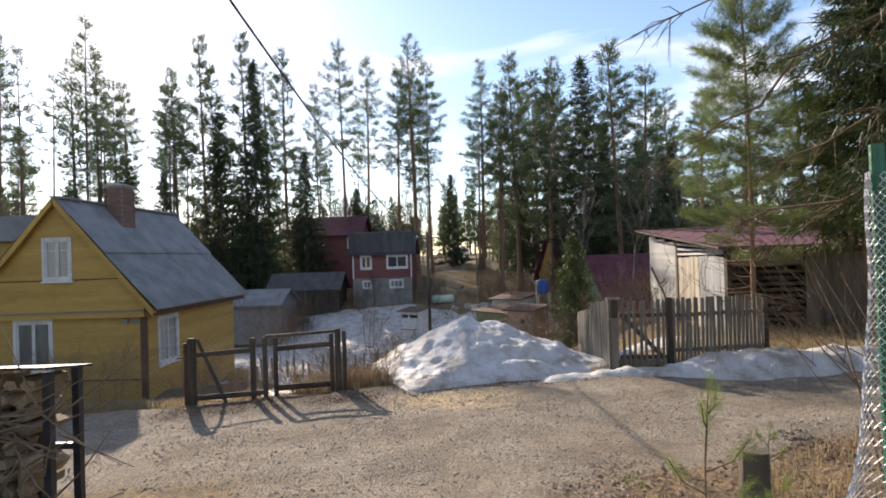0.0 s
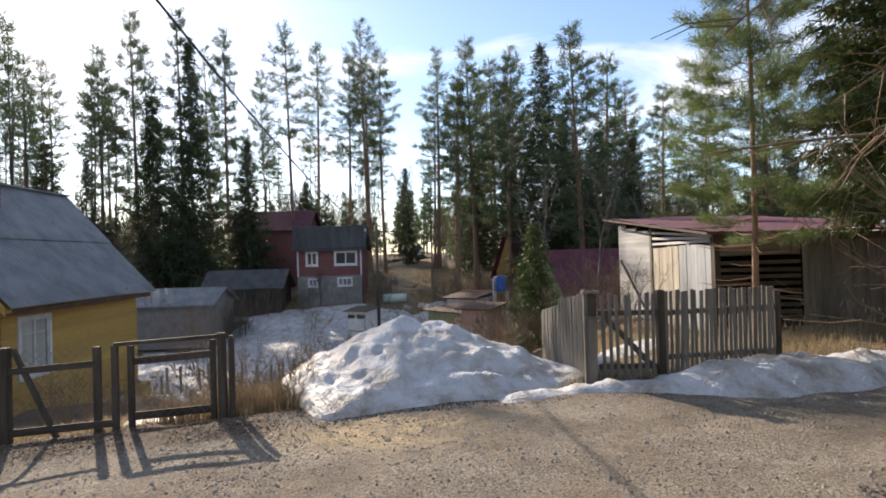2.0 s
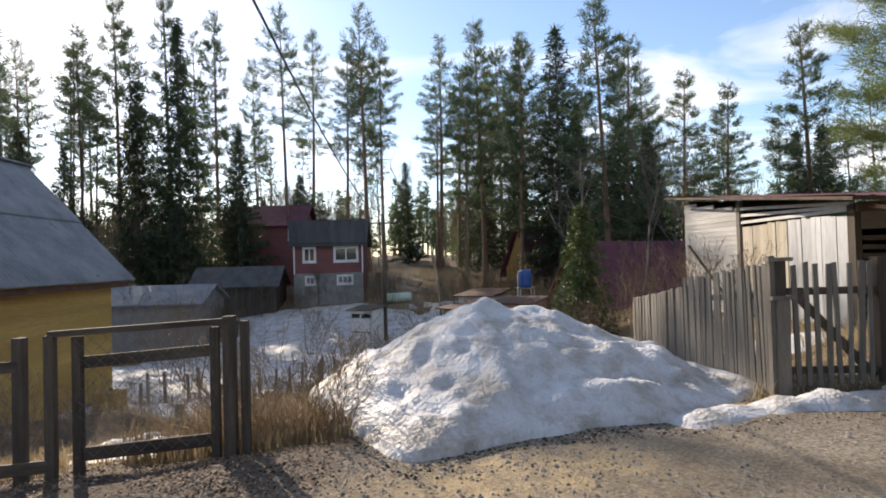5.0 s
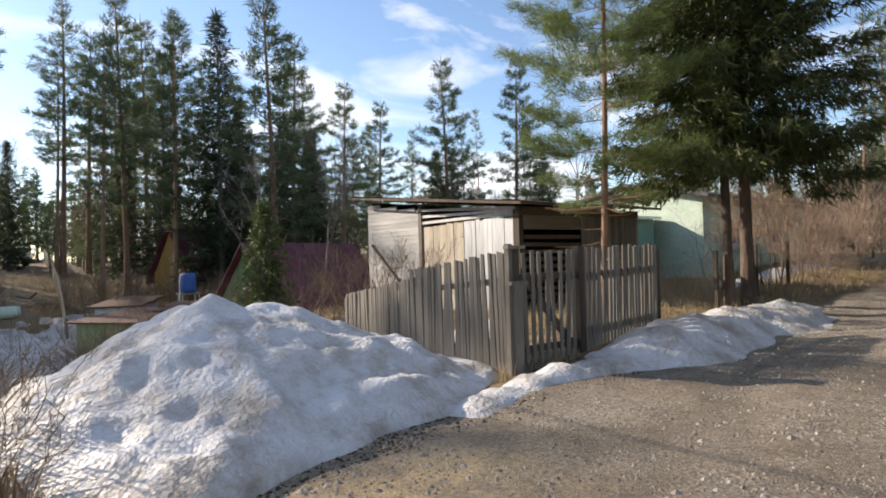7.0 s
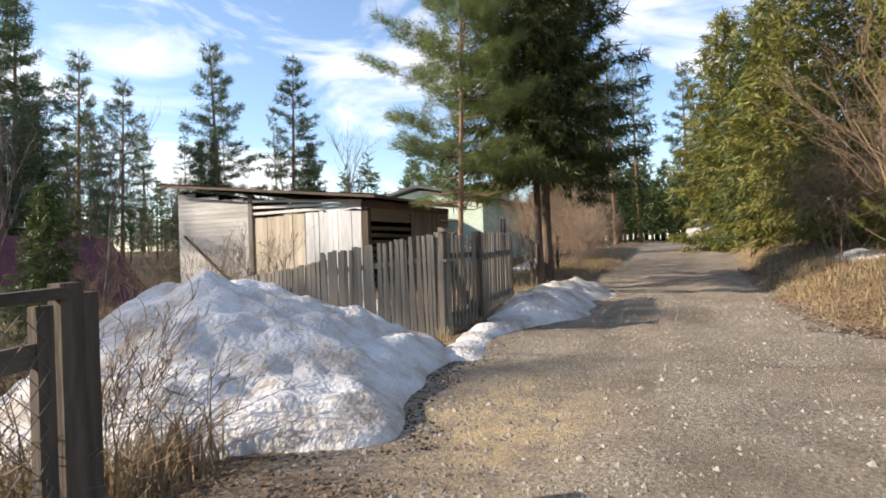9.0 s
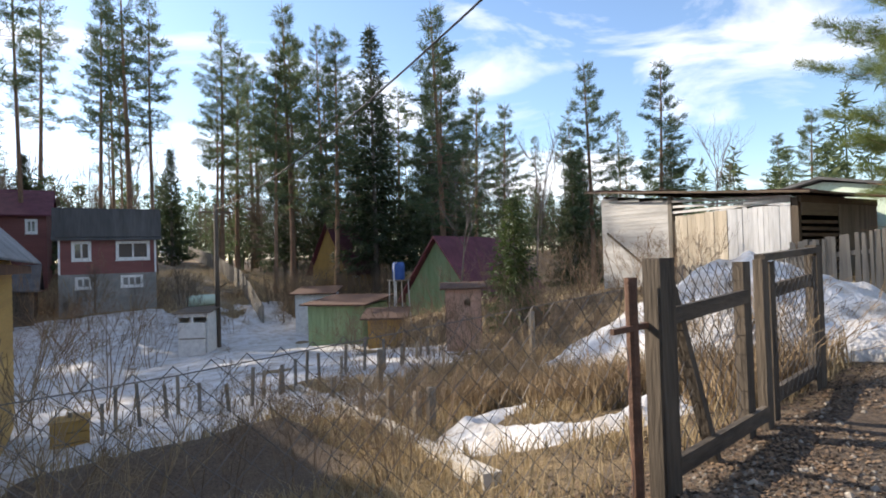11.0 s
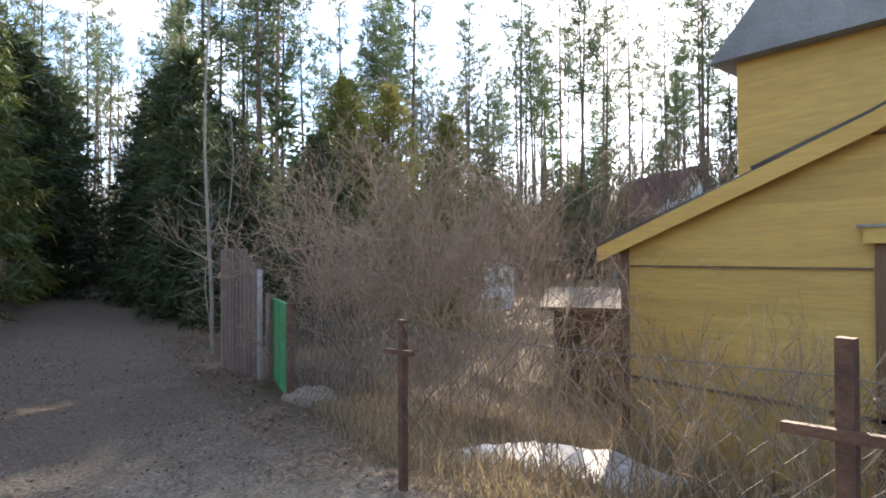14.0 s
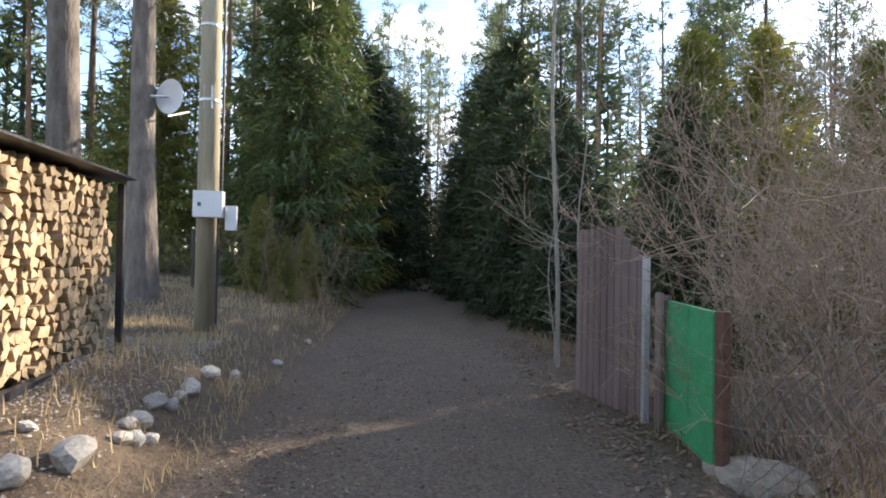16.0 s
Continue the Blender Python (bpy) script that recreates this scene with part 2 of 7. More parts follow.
M_DARK_WOOD_X = surf("dark_old_slat", (0.05, 0.037, 0.026), (0.14, 0.105, 0.075), 4, 0.9, 0.5, 34, ALONG_X, spread=0.2)
M_SILVER_WOOD = surf("silvered_boards", (0.34, 0.335, 0.32), (0.52, 0.51, 0.485), 3, 0.8, 0.35, 30, ALONG_Y, spread=0.1, dark=(0.25, 0.24, 0.22))
M_PALE_WOOD = surf("pale_bare_boards", (0.40, 0.34, 0.25), (0.56, 0.50, 0.40), 2, 0.75, 0.35, 30, UP, spread=0.12)
M_TIN = surf("dull_galvanised_sheet", (0.45, 0.46, 0.47), (0.60, 0.61, 0.62), 2.5, 0.42, 0.15, 20, UP, metal=0.55, spread=0.08)
M_MAROON = surf("maroon_roof_sheet", (0.085, 0.022, 0.035), (0.14, 0.04, 0.058), 2, 0.85, 0.15, 18, spread=0.1)
M_RUST = surf("rusty_steel", (0.055, 0.028, 0.018), (0.13, 0.065, 0.04), 9, 0.8, 0.4, 60, spread=0.1)
M_WIRE = plain("zinc_wire", (0.58, 0.58, 0.57), 0.4, 0.35)
M_OLDWIRE = plain("dull_dark_wire", (0.16, 0.14, 0.12), 0.7, 0.3)
M_GREEN_PAINT = surf("green_post_paint", (0.012, 0.10, 0.055), (0.02, 0.15, 0.08), 6, 0.45, 0.15, 40, spread=0.05)
M_GREEN_GATE = surf("bright_green_paint", (0.035, 0.25, 0.10), (0.055, 0.34, 0.145), 5, 0.5, 0.2, 30, spread=0.05, dark=(0.12, 0.27, 0.10))
M_BROWN_GATE = surf("red_brown_fence_boards", (0.115, 0.08, 0.07), (0.20, 0.148, 0.13), 3, 0.8, 0.4, 30, UP, spread=0.14)
M_BARK = surf("pine_bark", (0.16, 0.10, 0.065), (0.30, 0.18, 0.11), 5, 0.95, 0.9, 14, (1, 1, 0.35), dist=0.05, dark=(0.06, 0.04, 0.03))
M_DARK_BARK = surf("dark_spruce_bark", (0.07, 0.05, 0.038), (0.15, 0.11, 0.085), 6, 0.95, 0.8, 14, (1, 1, 0.35), dist=0.05)
M_BARK_GREY = surf("grey_bark", (0.085, 0.07, 0.06), (0.19, 0.165, 0.14), 6, 0.95, 0.8, 14, (1, 1, 0.35), dist=0.05, dark=(0.06, 0.05, 0.045))
M_BIRCH = surf("pale_thin_bark", (0.19, 0.17, 0.14), (0.33, 0.30, 0.26), 9, 0.9, 0.3, 20, (1, 1, 0.4), spread=0.15)
M_TWIG = surf("bare_twig", (0.14, 0.095, 0.06), (0.26, 0.185, 0.12), 6, 0.9, 0, 30, spread=0.15)
M_TWIG_RED = surf("reddish_bare_twig", (0.19, 0.13, 0.095), (0.36, 0.265, 0.195), 6, 0.9, 0, 30, spread=0.15)
M_PINE = leafy("pine_needles", (0.045, 0.08, 0.04), (0.15, 0.19, 0.085), 0.4)
M_PINE_NEAR = leafy("young_pine_needles", (0.085, 0.13, 0.04), (0.23, 0.28, 0.09), 0.45)
M_SPRUCE = leafy("spruce_needles", (0.022, 0.038, 0.018), (0.07, 0.095, 0.034), 0.3)
M_PINE_SHOOT = leafy("fresh_pine_shoots", (0.12, 0.19, 0.03), (0.27, 0.34, 0.07), 0.45)
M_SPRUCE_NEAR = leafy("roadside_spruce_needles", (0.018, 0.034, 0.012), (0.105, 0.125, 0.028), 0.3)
# yellow-green with the bank spruces' sunlit look put into the colour
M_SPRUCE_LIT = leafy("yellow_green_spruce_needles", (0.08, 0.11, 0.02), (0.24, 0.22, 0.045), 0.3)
M_CEDAR = leafy("green_spruce_sprays", (0.03, 0.055, 0.017), (0.10, 0.135, 0.035), 0.28)
M_BRUSH = leafy("bare_brown_growth", (0.085, 0.065, 0.045), (0.17, 0.135, 0.095), 0.3)
M_STRAW = leafy("dry_grass", (0.22, 0.16, 0.088), (0.55, 0.44, 0.26), 0.35, 0.8)
M_WEED = leafy("dry_weed_stalks", (0.17, 0.118, 0.07), (0.42, 0.315, 0.19), 0.2, 0.85)
M_LEAF = leafy("fallen_leaves", (0.10, 0.062, 0.038), (0.33, 0.225, 0.14), 0.15, 0.8)
M_PEBBLE = leafy("road_pebble", (0.10, 0.087, 0.07), (0.42, 0.375, 0.315), 0.0, 0.9)
M_STONE = surf("pale_field_stone", (0.26, 0.24, 0.21), (0.46, 0.435, 0.39), 6, 0.9, 0.5, 30, spread=0.2)
M_CLOD = surf("dark_wet_soil", (0.035, 0.025, 0.017), (0.085, 0.06, 0.04), 6, 0.9, 0.6, 30, spread=0.2)
M_RED_WALL = surf("dull_red_boards", (0.14, 0.05, 0.045), (0.20, 0.075, 0.066), 2, 0.8, 0.3, 14, ALONG_X, spread=0.05)
M_GREY_WALL = surf("grey_plinth", (0.17, 0.165, 0.15), (0.26, 0.25, 0.23), 2, 0.9, 0.3, 14, spread=0.05)
M_DARK_ROOF = surf("dark_tarred_roof", (0.05, 0.05, 0.052), (0.10, 0.10, 0.10), 1.5, 0.8, 0.3, 12, UP, spread=0.06)
M_GREEN_WALL = surf("pale_green_boards", (0.44, 0.56, 0.45), (0.58, 0.69, 0.58), 2, 0.8, 0.2, 14, spread=0.06)
M_TEAL = surf("teal_green_sheet", (0.16, 0.33, 0.30), (0.22, 0.42, 0.38), 2, 0.6, 0.2, 14, spread=0.06)
M_PLASTER = surf("pinkish_plaster", (0.44, 0.26, 0.19), (0.58, 0.38, 0.29), 2.5, 0.9, 0.4, 16, spread=0.05, dark=(0.60, 0.55, 0.50))
M_OCHRE = surf("ochre_boards", (0.34, 0.21, 0.06), (0.46, 0.29, 0.09), 3, 0.85, 0.3, 18, UP, spread=0.08)
M_MOSS_GREEN = surf("faded_green_boards", (0.16, 0.24, 0.12), (0.27, 0.36, 0.20), 3, 0.85, 0.3, 18, UP, spread=0.08)
M_BRICK = surf("old_brick", (0.15, 0.085, 0.068), (0.25, 0.15, 0.12), 7, 0.9, 0.5, 30, spread=0.2)
M_MORTAR = surf("old_mortar", (0.27, 0.25, 0.22), (0.36, 0.33, 0.29), 7, 0.95, 0.4, 40, spread=0.05)
M_CONCRETE = surf("pale_concrete", (0.42, 0.38, 0.32), (0.58, 0.54, 0.47), 3, 0.9, 0.4, 24, spread=0.08, dark=(0.30, 0.27, 0.22))
M_BLUE = surf("blue_plastic", (0.02, 0.075, 0.28), (0.03, 0.11, 0.36), 4, 0.45, 0.05, 20, spread=0.05)
M_BLACK_STEEL = surf("black_painted_steel", (0.012, 0.013, 0.016), (0.03, 0.032, 0.038), 6, 0.4, 0.1, 40, spread=0.05)
M_LOG_END = surf("split_log_face", (0.22, 0.155, 0.09), (0.44, 0.335, 0.21), 12, 0.85, 0.4, 60, spread=0.24, dark=(0.34, 0.22, 0.12))
M_POLE = surf("grey_green_pole", (0.20, 0.175, 0.12), (0.33, 0.295, 0.21), 5, 0.9, 0.5, 24, (1, 1, 0.1), spread=0.05)
M_BOX = plain("light_grey_enamel", (0.62, 0.63, 0.64), 0.35)
M_CAR = plain("white_car_paint", (0.62, 0.63, 0.65), 0.2)
M_TYRE = plain("black_rubber", (0.02, 0.02, 0.02), 0.8)
M_CABLE = plain("black_cable", (0.02, 0.02, 0.022), 0.6)
M_GLASS = plain("dark_glass", (0.05, 0.055, 0.06), 0.04)
M_CLEAR = plain("clear_glass", (0.9, 0.92, 0.92), 0.02)
M_CLEAR.node_tree.nodes["Principled BSDF"].inputs["Transmission Weight"].default_value = 1.0
M_CLEAR.node_tree.nodes["Principled BSDF"].inputs["IOR"].default_value = 1.2


# ---- mesh helpers ----
class MB:
    """Vertices and faces gathered for one mesh."""

    def __init__(self):
        self.v, self.f = [], []

    def box(self, x0, x1, y0, y1, z0, z1):
        n = len(self.v)
        self.v += [(x0, y0, z0), (x1, y0, z0), (x1, y1, z0), (x0, y1, z0), (x0, y0, z1), (x1, y0, z1), (x1, y1, z1), (x0, y1, z1)]
        self.f += [tuple(n + i for i in q) for q in ((0, 3, 2, 1), (4, 5, 6, 7), (0, 1, 5, 4), (1, 2, 6, 5), (2, 3, 7, 6), (3, 0, 4, 7))]
        return self

    def bar(self, p, q, w, h, up=(0, 0, 1)):
        """A bar of section w x h from p to q."""
        p, q = Vector(p), Vector(q)
        d = (q - p).normalized()
        s = d.cross(Vector(up))
        s = (s if s.length > 1e-4 else d.cross(Vector((1, 0, 0)))).normalized() * (w / 2)
        u = s.cross(d).normalized() * (h / 2)
        n = len(self.v)
        for c in (p, q):
            self.v += [tuple(c - s - u), tuple(c + s - u), tuple(c + s + u), tuple(c - s + u)]
        self.f += [tuple(n + i for i in g) for g in ((3, 2, 1, 0), (4, 5, 6, 7), (0, 1, 5, 4), (1, 2, 6, 5), (2, 3, 7, 6), (3, 0, 4, 7))]
        return self

    def tube(self, pts, radii, k=6, cap=True):
        """A round tube along pts."""
        pts = [Vector(p) for p in pts]
        n = len(self.v)
        a = None
        for i, p in enumerate(pts):
            d = (pts[min(i + 1, len(pts) - 1)] - pts[max(i - 1, 0)]).normalized()
            if a is None:
                a = d.cross(Vector((0.3, 0.9, 0.2))).normalized()
            a = (a - d * a.dot(d)).normalized()
            b = d.cross(a)
            for j in range(k):
                t = 2 * math.pi * j / k
                self.v.append(tuple(p + (a * math.cos(t) + b * math.sin(t)) * radii[i]))
        for i in range(len(pts) - 1):
            for j in range(k):
                j2 = (j + 1) % k
                self.f.append((n + i * k + j, n + i * k + j2, n + (i + 1) * k + j2, n + (i + 1) * k + j))
        if cap:
            self.f.append(tuple(n + j for j in reversed(range(k))))
            self.f.append(tuple(n + (len(pts) - 1) * k + j for j in range(k)))
        return self

    def prism(self, poly, axis, a, b):
        """A flat outline, given in the two other axes, drawn out along axis from a to b."""
        n, k = len(self.v), len(poly)
        for c in (a, b):
            for p, q in poly:
                self.v.append({"x": (c, p, q), "y": (p, c, q), "z": (p, q, c)}[axis])
        self.f.append(tuple(range(n, n + k)))
        self.f.append(tuple(reversed(range(n + k, n + 2 * k))))
        for i in range(k):
            j = (i + 1) % k
            self.f.append((n + j, n + i, n + k + i, n + k + j))
        return self

    def tri(self, p, q, r):
        n = len(self.v)
        self.v += [p, q, r]
        self.f.append((n, n + 1, n + 2))

    def mesh(self, name, mat, smooth=False, fix=True):
        me = bpy.data.meshes.new(name)
        me.from_pydata(self.v, [], self.f)
        if fix and len(self.f) < 4000:
            bm = bmesh.new()
            bm.from_mesh(me)
            bmesh.ops.recalc_face_normals(bm, faces=bm.faces)
            bm.to_mesh(me)
            bm.free()
        me.materials.append(mat)
        if smooth:
            me.polygons.foreach_set("use_smooth", [True] * len(me.polygons))
        me.update()
        return me


def part(name, mb, mat, parent=None, label="", smooth=False, fix=True):
    me = mb if isinstance(mb, bpy.types.Mesh) else mb.mesh(name, mat, smooth, fix)
    ob = new(name, me)
    if parent:
        ob.parent = parent
    if label:
        tagged(ob, label)
    return ob


def thing(name, label, category, at=(0, 0, 0), turn=0, group="", kind=""):
    ob = new(name)
    ob.empty_display_size = 0.2
    ob.matrix_world = pose(*at, 0, 0, turn)
    return tagged(ob, label, category, group, kind)


def box(*a):
    return MB().box(*a)


# ---- the lie of the land ----
def step(a, b, x):
    t = np.clip((x - a) / (b - a), 0, 1)
    return t * t * (3 - 2 * t)


def lattice(seed):
    return np.random.RandomState(seed).rand(256, 256)


LAT = lattice(7)


def wave(x, y, s):
    """Smooth value noise, -1 to 1, with cells of s metres."""
    x, y = np.asarray(x, float) / s, np.asarray(y, float) / s
    i, j = np.floor(x).astype(int), np.floor(y).astype(int)
    u, v = x - i, y - j
    u, v = u * u * (3 - 2 * u), v * v * (3 - 2 * v)
    g = lambda a, b: LAT[a % 256, b % 256]
    return 2 * ((g(i, j) * (1 - u) + g(i + 1, j) * u) * (1 - v) + (g(i, j + 1) * (1 - u) + g(i + 1, j + 1) * u) * v) - 1


def road_level(x):
    return np.interp(x, [-800, -40, -22, -14, -10, -6, -2, 2, 8, 15, 30, 60, 800], [-.6, -.62, -.76, -.74, -.58, -.36, -.15, -.09, 0, .2, .8, 1.3, 4])


def road_south(x):
    return np.interp(x, [-60, -30, -20, -15, -8, -3, 4, 5.6, 10, 20, 30, 60], [12, 8.2, 7.0, 6.5, 5.5, 5.2, 5.1, 5.9, 6.2, 6.4, 6.8, 9])


def road_north(x):
    return np.interp(x, [-60, -30, -18, -10, -4.5, 0, 8, 15, 60], [15, 11.4, 10.0, 9.2, 9.2, 9.5, 9.9, 9.9, 12.5])


def ground(x, y, rough=True):
    x, y = np.asarray(x, float), np.asarray(y, float)
    z = road_level(x)
    s = np.clip(road_south(x) - y, 0, None)
    k = np.interp(x, [-30, -16, -6, -3, 4, 7, 30], [.06, .08, .15, .19, .19, .20, .20])
    bank = np.interp(x, [-18, -15.5, 4.6, 7, 30], [.36, 0, 0, .28, .6])
    z = z + k * (np.sqrt(s * s + .25) - .5) * np.interp(s, [0, 8, 40], [1, 1, .35]) + bank * step(.05, .9, s)
    q = np.clip(y - road_north(x), 0, None)
    dw = np.interp(q, [0, .3, 1.5, 5, 16, 27, 33, 39, 50, 70, 150, 800], [0, -.05, -.30, -1.12, -2.2, -3.2, -2.5, -.6, .7, 2.2, 3.5, 6])
    de = np.interp(q, [0, .5, 4, 10, 16, 24, 30, 40, 70, 800], [0, .08, .05, -.1, -.9, -2.0, -2.5, -.8, .8, 6])
    df = np.interp(q, [0, 2, 10, 60, 800], [0, -.12, -.5, .3, 5])
    far = 1.6 * step(15, 19, y)
    we, wf = step(0.0, 4.5, x - 2.0 - far), step(-16.5, -22, x)
    z = z + (dw * (1 - we) + de * we) * (1 - wf) + df * wf
    z = z + (.55 + .08 * wave(x, y, .9)) * np.exp(-((y - 14.55) / .75) ** 2) * step(-8.25, -7.8, x) * step(-4.3, -5.2, x)
    z = z + .17 * np.exp(-((x + 19.9) / 1.0) ** 2 - ((y - 5.72) / .34) ** 2)
    if rough:
        ruts = np.exp(-((y - road_south(x) - 1.3) / .35) ** 2) + np.exp(-((y - road_south(x) - 2.9) / .35) ** 2)
        z = z - .03 * ruts * (1 + .6 * wave(x, y, 1.1))
        on = step(-.2, .5, s) + step(-.2, .5, q)
        z = z + .007 * wave(x, y, .27) + .010 * wave(x, y, .5) + .022 * wave(x + 9, y, 1.3) + on * (.03 * wave(x, y + 5, .6) + .06 * wave(x, y, 2.7))
    return z


def gz(x, y):
    return float(ground(x, y))


def axis_steps(lo, hi, fine, far):
    mid = np.arange(lo, hi, fine)
    g, d, out = fine, 0.0, []
    while d < far:
        g *= 1.16
        d += g
        out.append(d)
    out = np.array(out)
    return np.concatenate([lo - out[::-1], mid, hi - fine + out])


def sheet(name, xs, ys, zf, mat, keep=None, colour=None):
    """A grid of heights as one mesh."""
    X, Y = np.meshgrid(xs, ys)
    Z = zf(X, Y)
    nx, ny = len(xs), len(ys)
    co = np.stack([X, Y, Z], -1).reshape(-1, 3)
    idx = np.arange(nx * ny).reshape(ny, nx)
    q = np.stack([idx[:-1, :-1], idx[:-1, 1:], idx[1:, 1:], idx[1:, :-1]], -1).reshape(-1, 4)
    if keep is not None:
        kv = keep(X, Y).reshape(-1)
        q = q[kv[q].any(1)]
        used = np.unique(q)
        remap = np.full(nx * ny, -1)
        remap[used] = np.arange(len(used))
        q, co = remap[q], co[used]
    me = bpy.data.meshes.new(name)
    me.vertices.add(len(co))
    me.vertices.foreach_set("co", co.ravel())
    me.loops.add(q.size)
    me.loops.foreach_set("vertex_index", q.ravel())
    me.polygons.add(len(q))
    me.polygons.foreach_set("loop_start", np.arange(0, q.size, 4))
    me.polygons.foreach_set("use_smooth", np.ones(len(q), bool))
    me.update(calc_edges=True)
    if colour is not None:
        a = me.color_attributes.new("zones", 'FLOAT_COLOR', 'POINT')
        a.data.foreach_set("color", colour(co[:, 0], co[:, 1]).astype(np.float32).ravel())
    me.materials.append(mat)
    return new(name, me)


def zones(x, y):
    """Red: gravel of the road; green: wood dust, and sun painted on the west mound; blue: dark needle-litter brown, and
    painted shade.
    """
    s, q = road_south(x) - y, y - road_north(x)
    drive = step(-2.6, -1.2, x) * step(2.3, 1.5, x - .5 * np.clip(y - 3.5, 0, 3)) * step(-12, -8, y)
    road = np.maximum(step(.5, -.3, s) * step(.4, -.2, q), drive * step(.3, -.2, q))
    lane = step(2.4, 1.2, np.abs(x - (-1 + (y - 40) * .03))) * step(42, 46, y)
    # second term paints sunlight onto the tan soil mound below the rack
    saw_sun = np.exp(-((x - .6) / 1.25) ** 2 - ((y - 8.55) / .55) ** 2) * 1.4 + .75 * np.exp(-((x + 20.0) / .9) ** 2 - ((y - 5.7) / .32) ** 2)
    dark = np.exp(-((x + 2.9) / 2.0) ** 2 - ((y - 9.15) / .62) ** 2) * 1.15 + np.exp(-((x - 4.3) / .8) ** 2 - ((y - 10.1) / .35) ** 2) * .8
    # mound's near face beside the house: bare soil with its shade painted in
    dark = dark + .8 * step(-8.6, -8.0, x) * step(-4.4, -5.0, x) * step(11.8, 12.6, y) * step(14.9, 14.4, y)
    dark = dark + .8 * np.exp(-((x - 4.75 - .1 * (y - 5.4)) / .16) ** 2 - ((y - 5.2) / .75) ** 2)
    # west stretch, road included, and the far slope turned towards litter brown
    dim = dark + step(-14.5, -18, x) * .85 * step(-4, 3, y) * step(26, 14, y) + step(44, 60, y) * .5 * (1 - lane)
    return np.stack([np.maximum(road, lane * .6), np.clip(saw_sun, 0, 1), np.clip(dim, 0, 1), np.ones_like(x)], -1)


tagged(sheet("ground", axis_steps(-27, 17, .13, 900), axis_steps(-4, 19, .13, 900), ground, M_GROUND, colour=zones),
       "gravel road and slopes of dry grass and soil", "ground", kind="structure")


# ---- snow ----
def snow(name, label, x0, x1, y0, y1, depth, res=.08):
    zf = lambda X, Y: ground(X, Y, False) + np.maximum(depth(X, Y), -.06)
    ob = sheet(name, np.arange(x0, x1, res), np.arange(y0, y1, res), zf, M_SNOW, keep=lambda X, Y: depth(X, Y) > -.03)
    return tagged(ob, label, "snow")


def heap(X, Y):
    dx, dy = X - .72, Y - 11.75
    a = np.where(dx < 0, 2.15, 3.3) + .2 * wave(X, Y, .9)
    b = np.where(dy < 0, 2.25, 3.6) + .14 * wave(X + 2, Y, .5)
    b = b + .8 * np.exp(-((dx + 1.05) / .65) ** 2) * (dy < 0)
    r = np.sqrt((dx / a) ** 2 + (dy / b) ** 2)
    top = -.15 + 1.08 * np.clip(1 - r, 0, 1) ** np.where(dx < 0, .92, 1.02)
    lump = .10 * wave(X, Y, .8) + .06 * wave(X + 3, Y, .36) + .038 * wave(X, Y + 7, .17) + .016 * wave(X + 5, Y + 7, .085)
    lump = lump + .03 * np.abs(wave(X + 8, Y + 2, .3)) - .04 * np.abs(wave(X, Y + 9, .55))
    g = ground(X, Y, False)
    t = step(.12, 1.0, r) * step(-.2, .9, dy)
    top = top * (1 - t) + (g + .05 + np.maximum(top - g, 0) * .25) * t
    return np.where(r < 1, top - g + lump * step(1.0, .8, r) + .07 * step(1.0, .97, r), -.2 - .3 * (r - 1))


def ridge(X, Y):
    c = 9.75 + .04 * (X - 4)
    h = np.interp(X, [1.9, 2.3, 3.3, 4.2, 4.8, 5.4, 6.4, 8.2, 10, 11.8], [-.05, .09, .12, .11, .19, .40, .38, .30, .20, -.05])
    w = np.interp(X, [2.3, 3.6, 4.3, 5.4, 9, 11.8], [.32, .32, .30, .80, .72, .30])
    c = c + .26 * step(4.9, 3.8, X) * step(1.9, 3.0, X)
    r = np.abs(Y - c) / (w + .12 * wave(X, Y, .6))
    body = np.maximum(h, 0) * np.maximum(1 - r ** 1.7, 0) - .12 * np.maximum(r - 1, 0) + np.minimum(h, 0)
    return body + (.06 * wave(X, Y, .5) + .045 * wave(X, Y, .24) + .02 * wave(X, Y, .1)) * step(1.1, .7, r) * step(2.2, 2.9, X) * step(11.6, 11.0, X) - .01


def field(X, Y):
    edge = np.minimum(np.minimum(X + 22, 3.5 - X) * .3, np.minimum(Y - 15.9 - .55 * np.clip(X + 7.2, 0, 11.7) - 8 * step(-8.6, -9.4, X), 46 - Y) * .3)
    n = .55 * wave(X, Y, 3.4) + .45 * wave(X + 4, Y, 1.3) + .2 * wave(X, Y, .5)
    return np.clip(.16 * np.minimum(edge, .9) + .16 * n, -.1, .2)


def yard_patch(X, Y):
    """A ring-shaped scrap of snow, open towards the gate."""
    u, v = X + 3.05, Y - 11.75
    r = np.sqrt((u / 1.0) ** 2 + (v / 1.25) ** 2)
    gap = step(.30, .65, u) * step(.75, .35, np.abs(v + .1))
    return .17 - .62 * np.abs(r - .85) + .06 * wave(X, Y, .4) + .03 * wave(X, Y, .17) - .25 * gap


def verge_patch(X, Y):
    u = ((X + 15.1) * .55 + (Y - 12.1) * .83) / 1.25
    v = ((X + 15.1) * -.83 + (Y - 12.1) * .55) / .8
    return .16 * (1 - u * u - v * v) + .06 * wave(X, Y, .4) + .03 * wave(X, Y, .17)


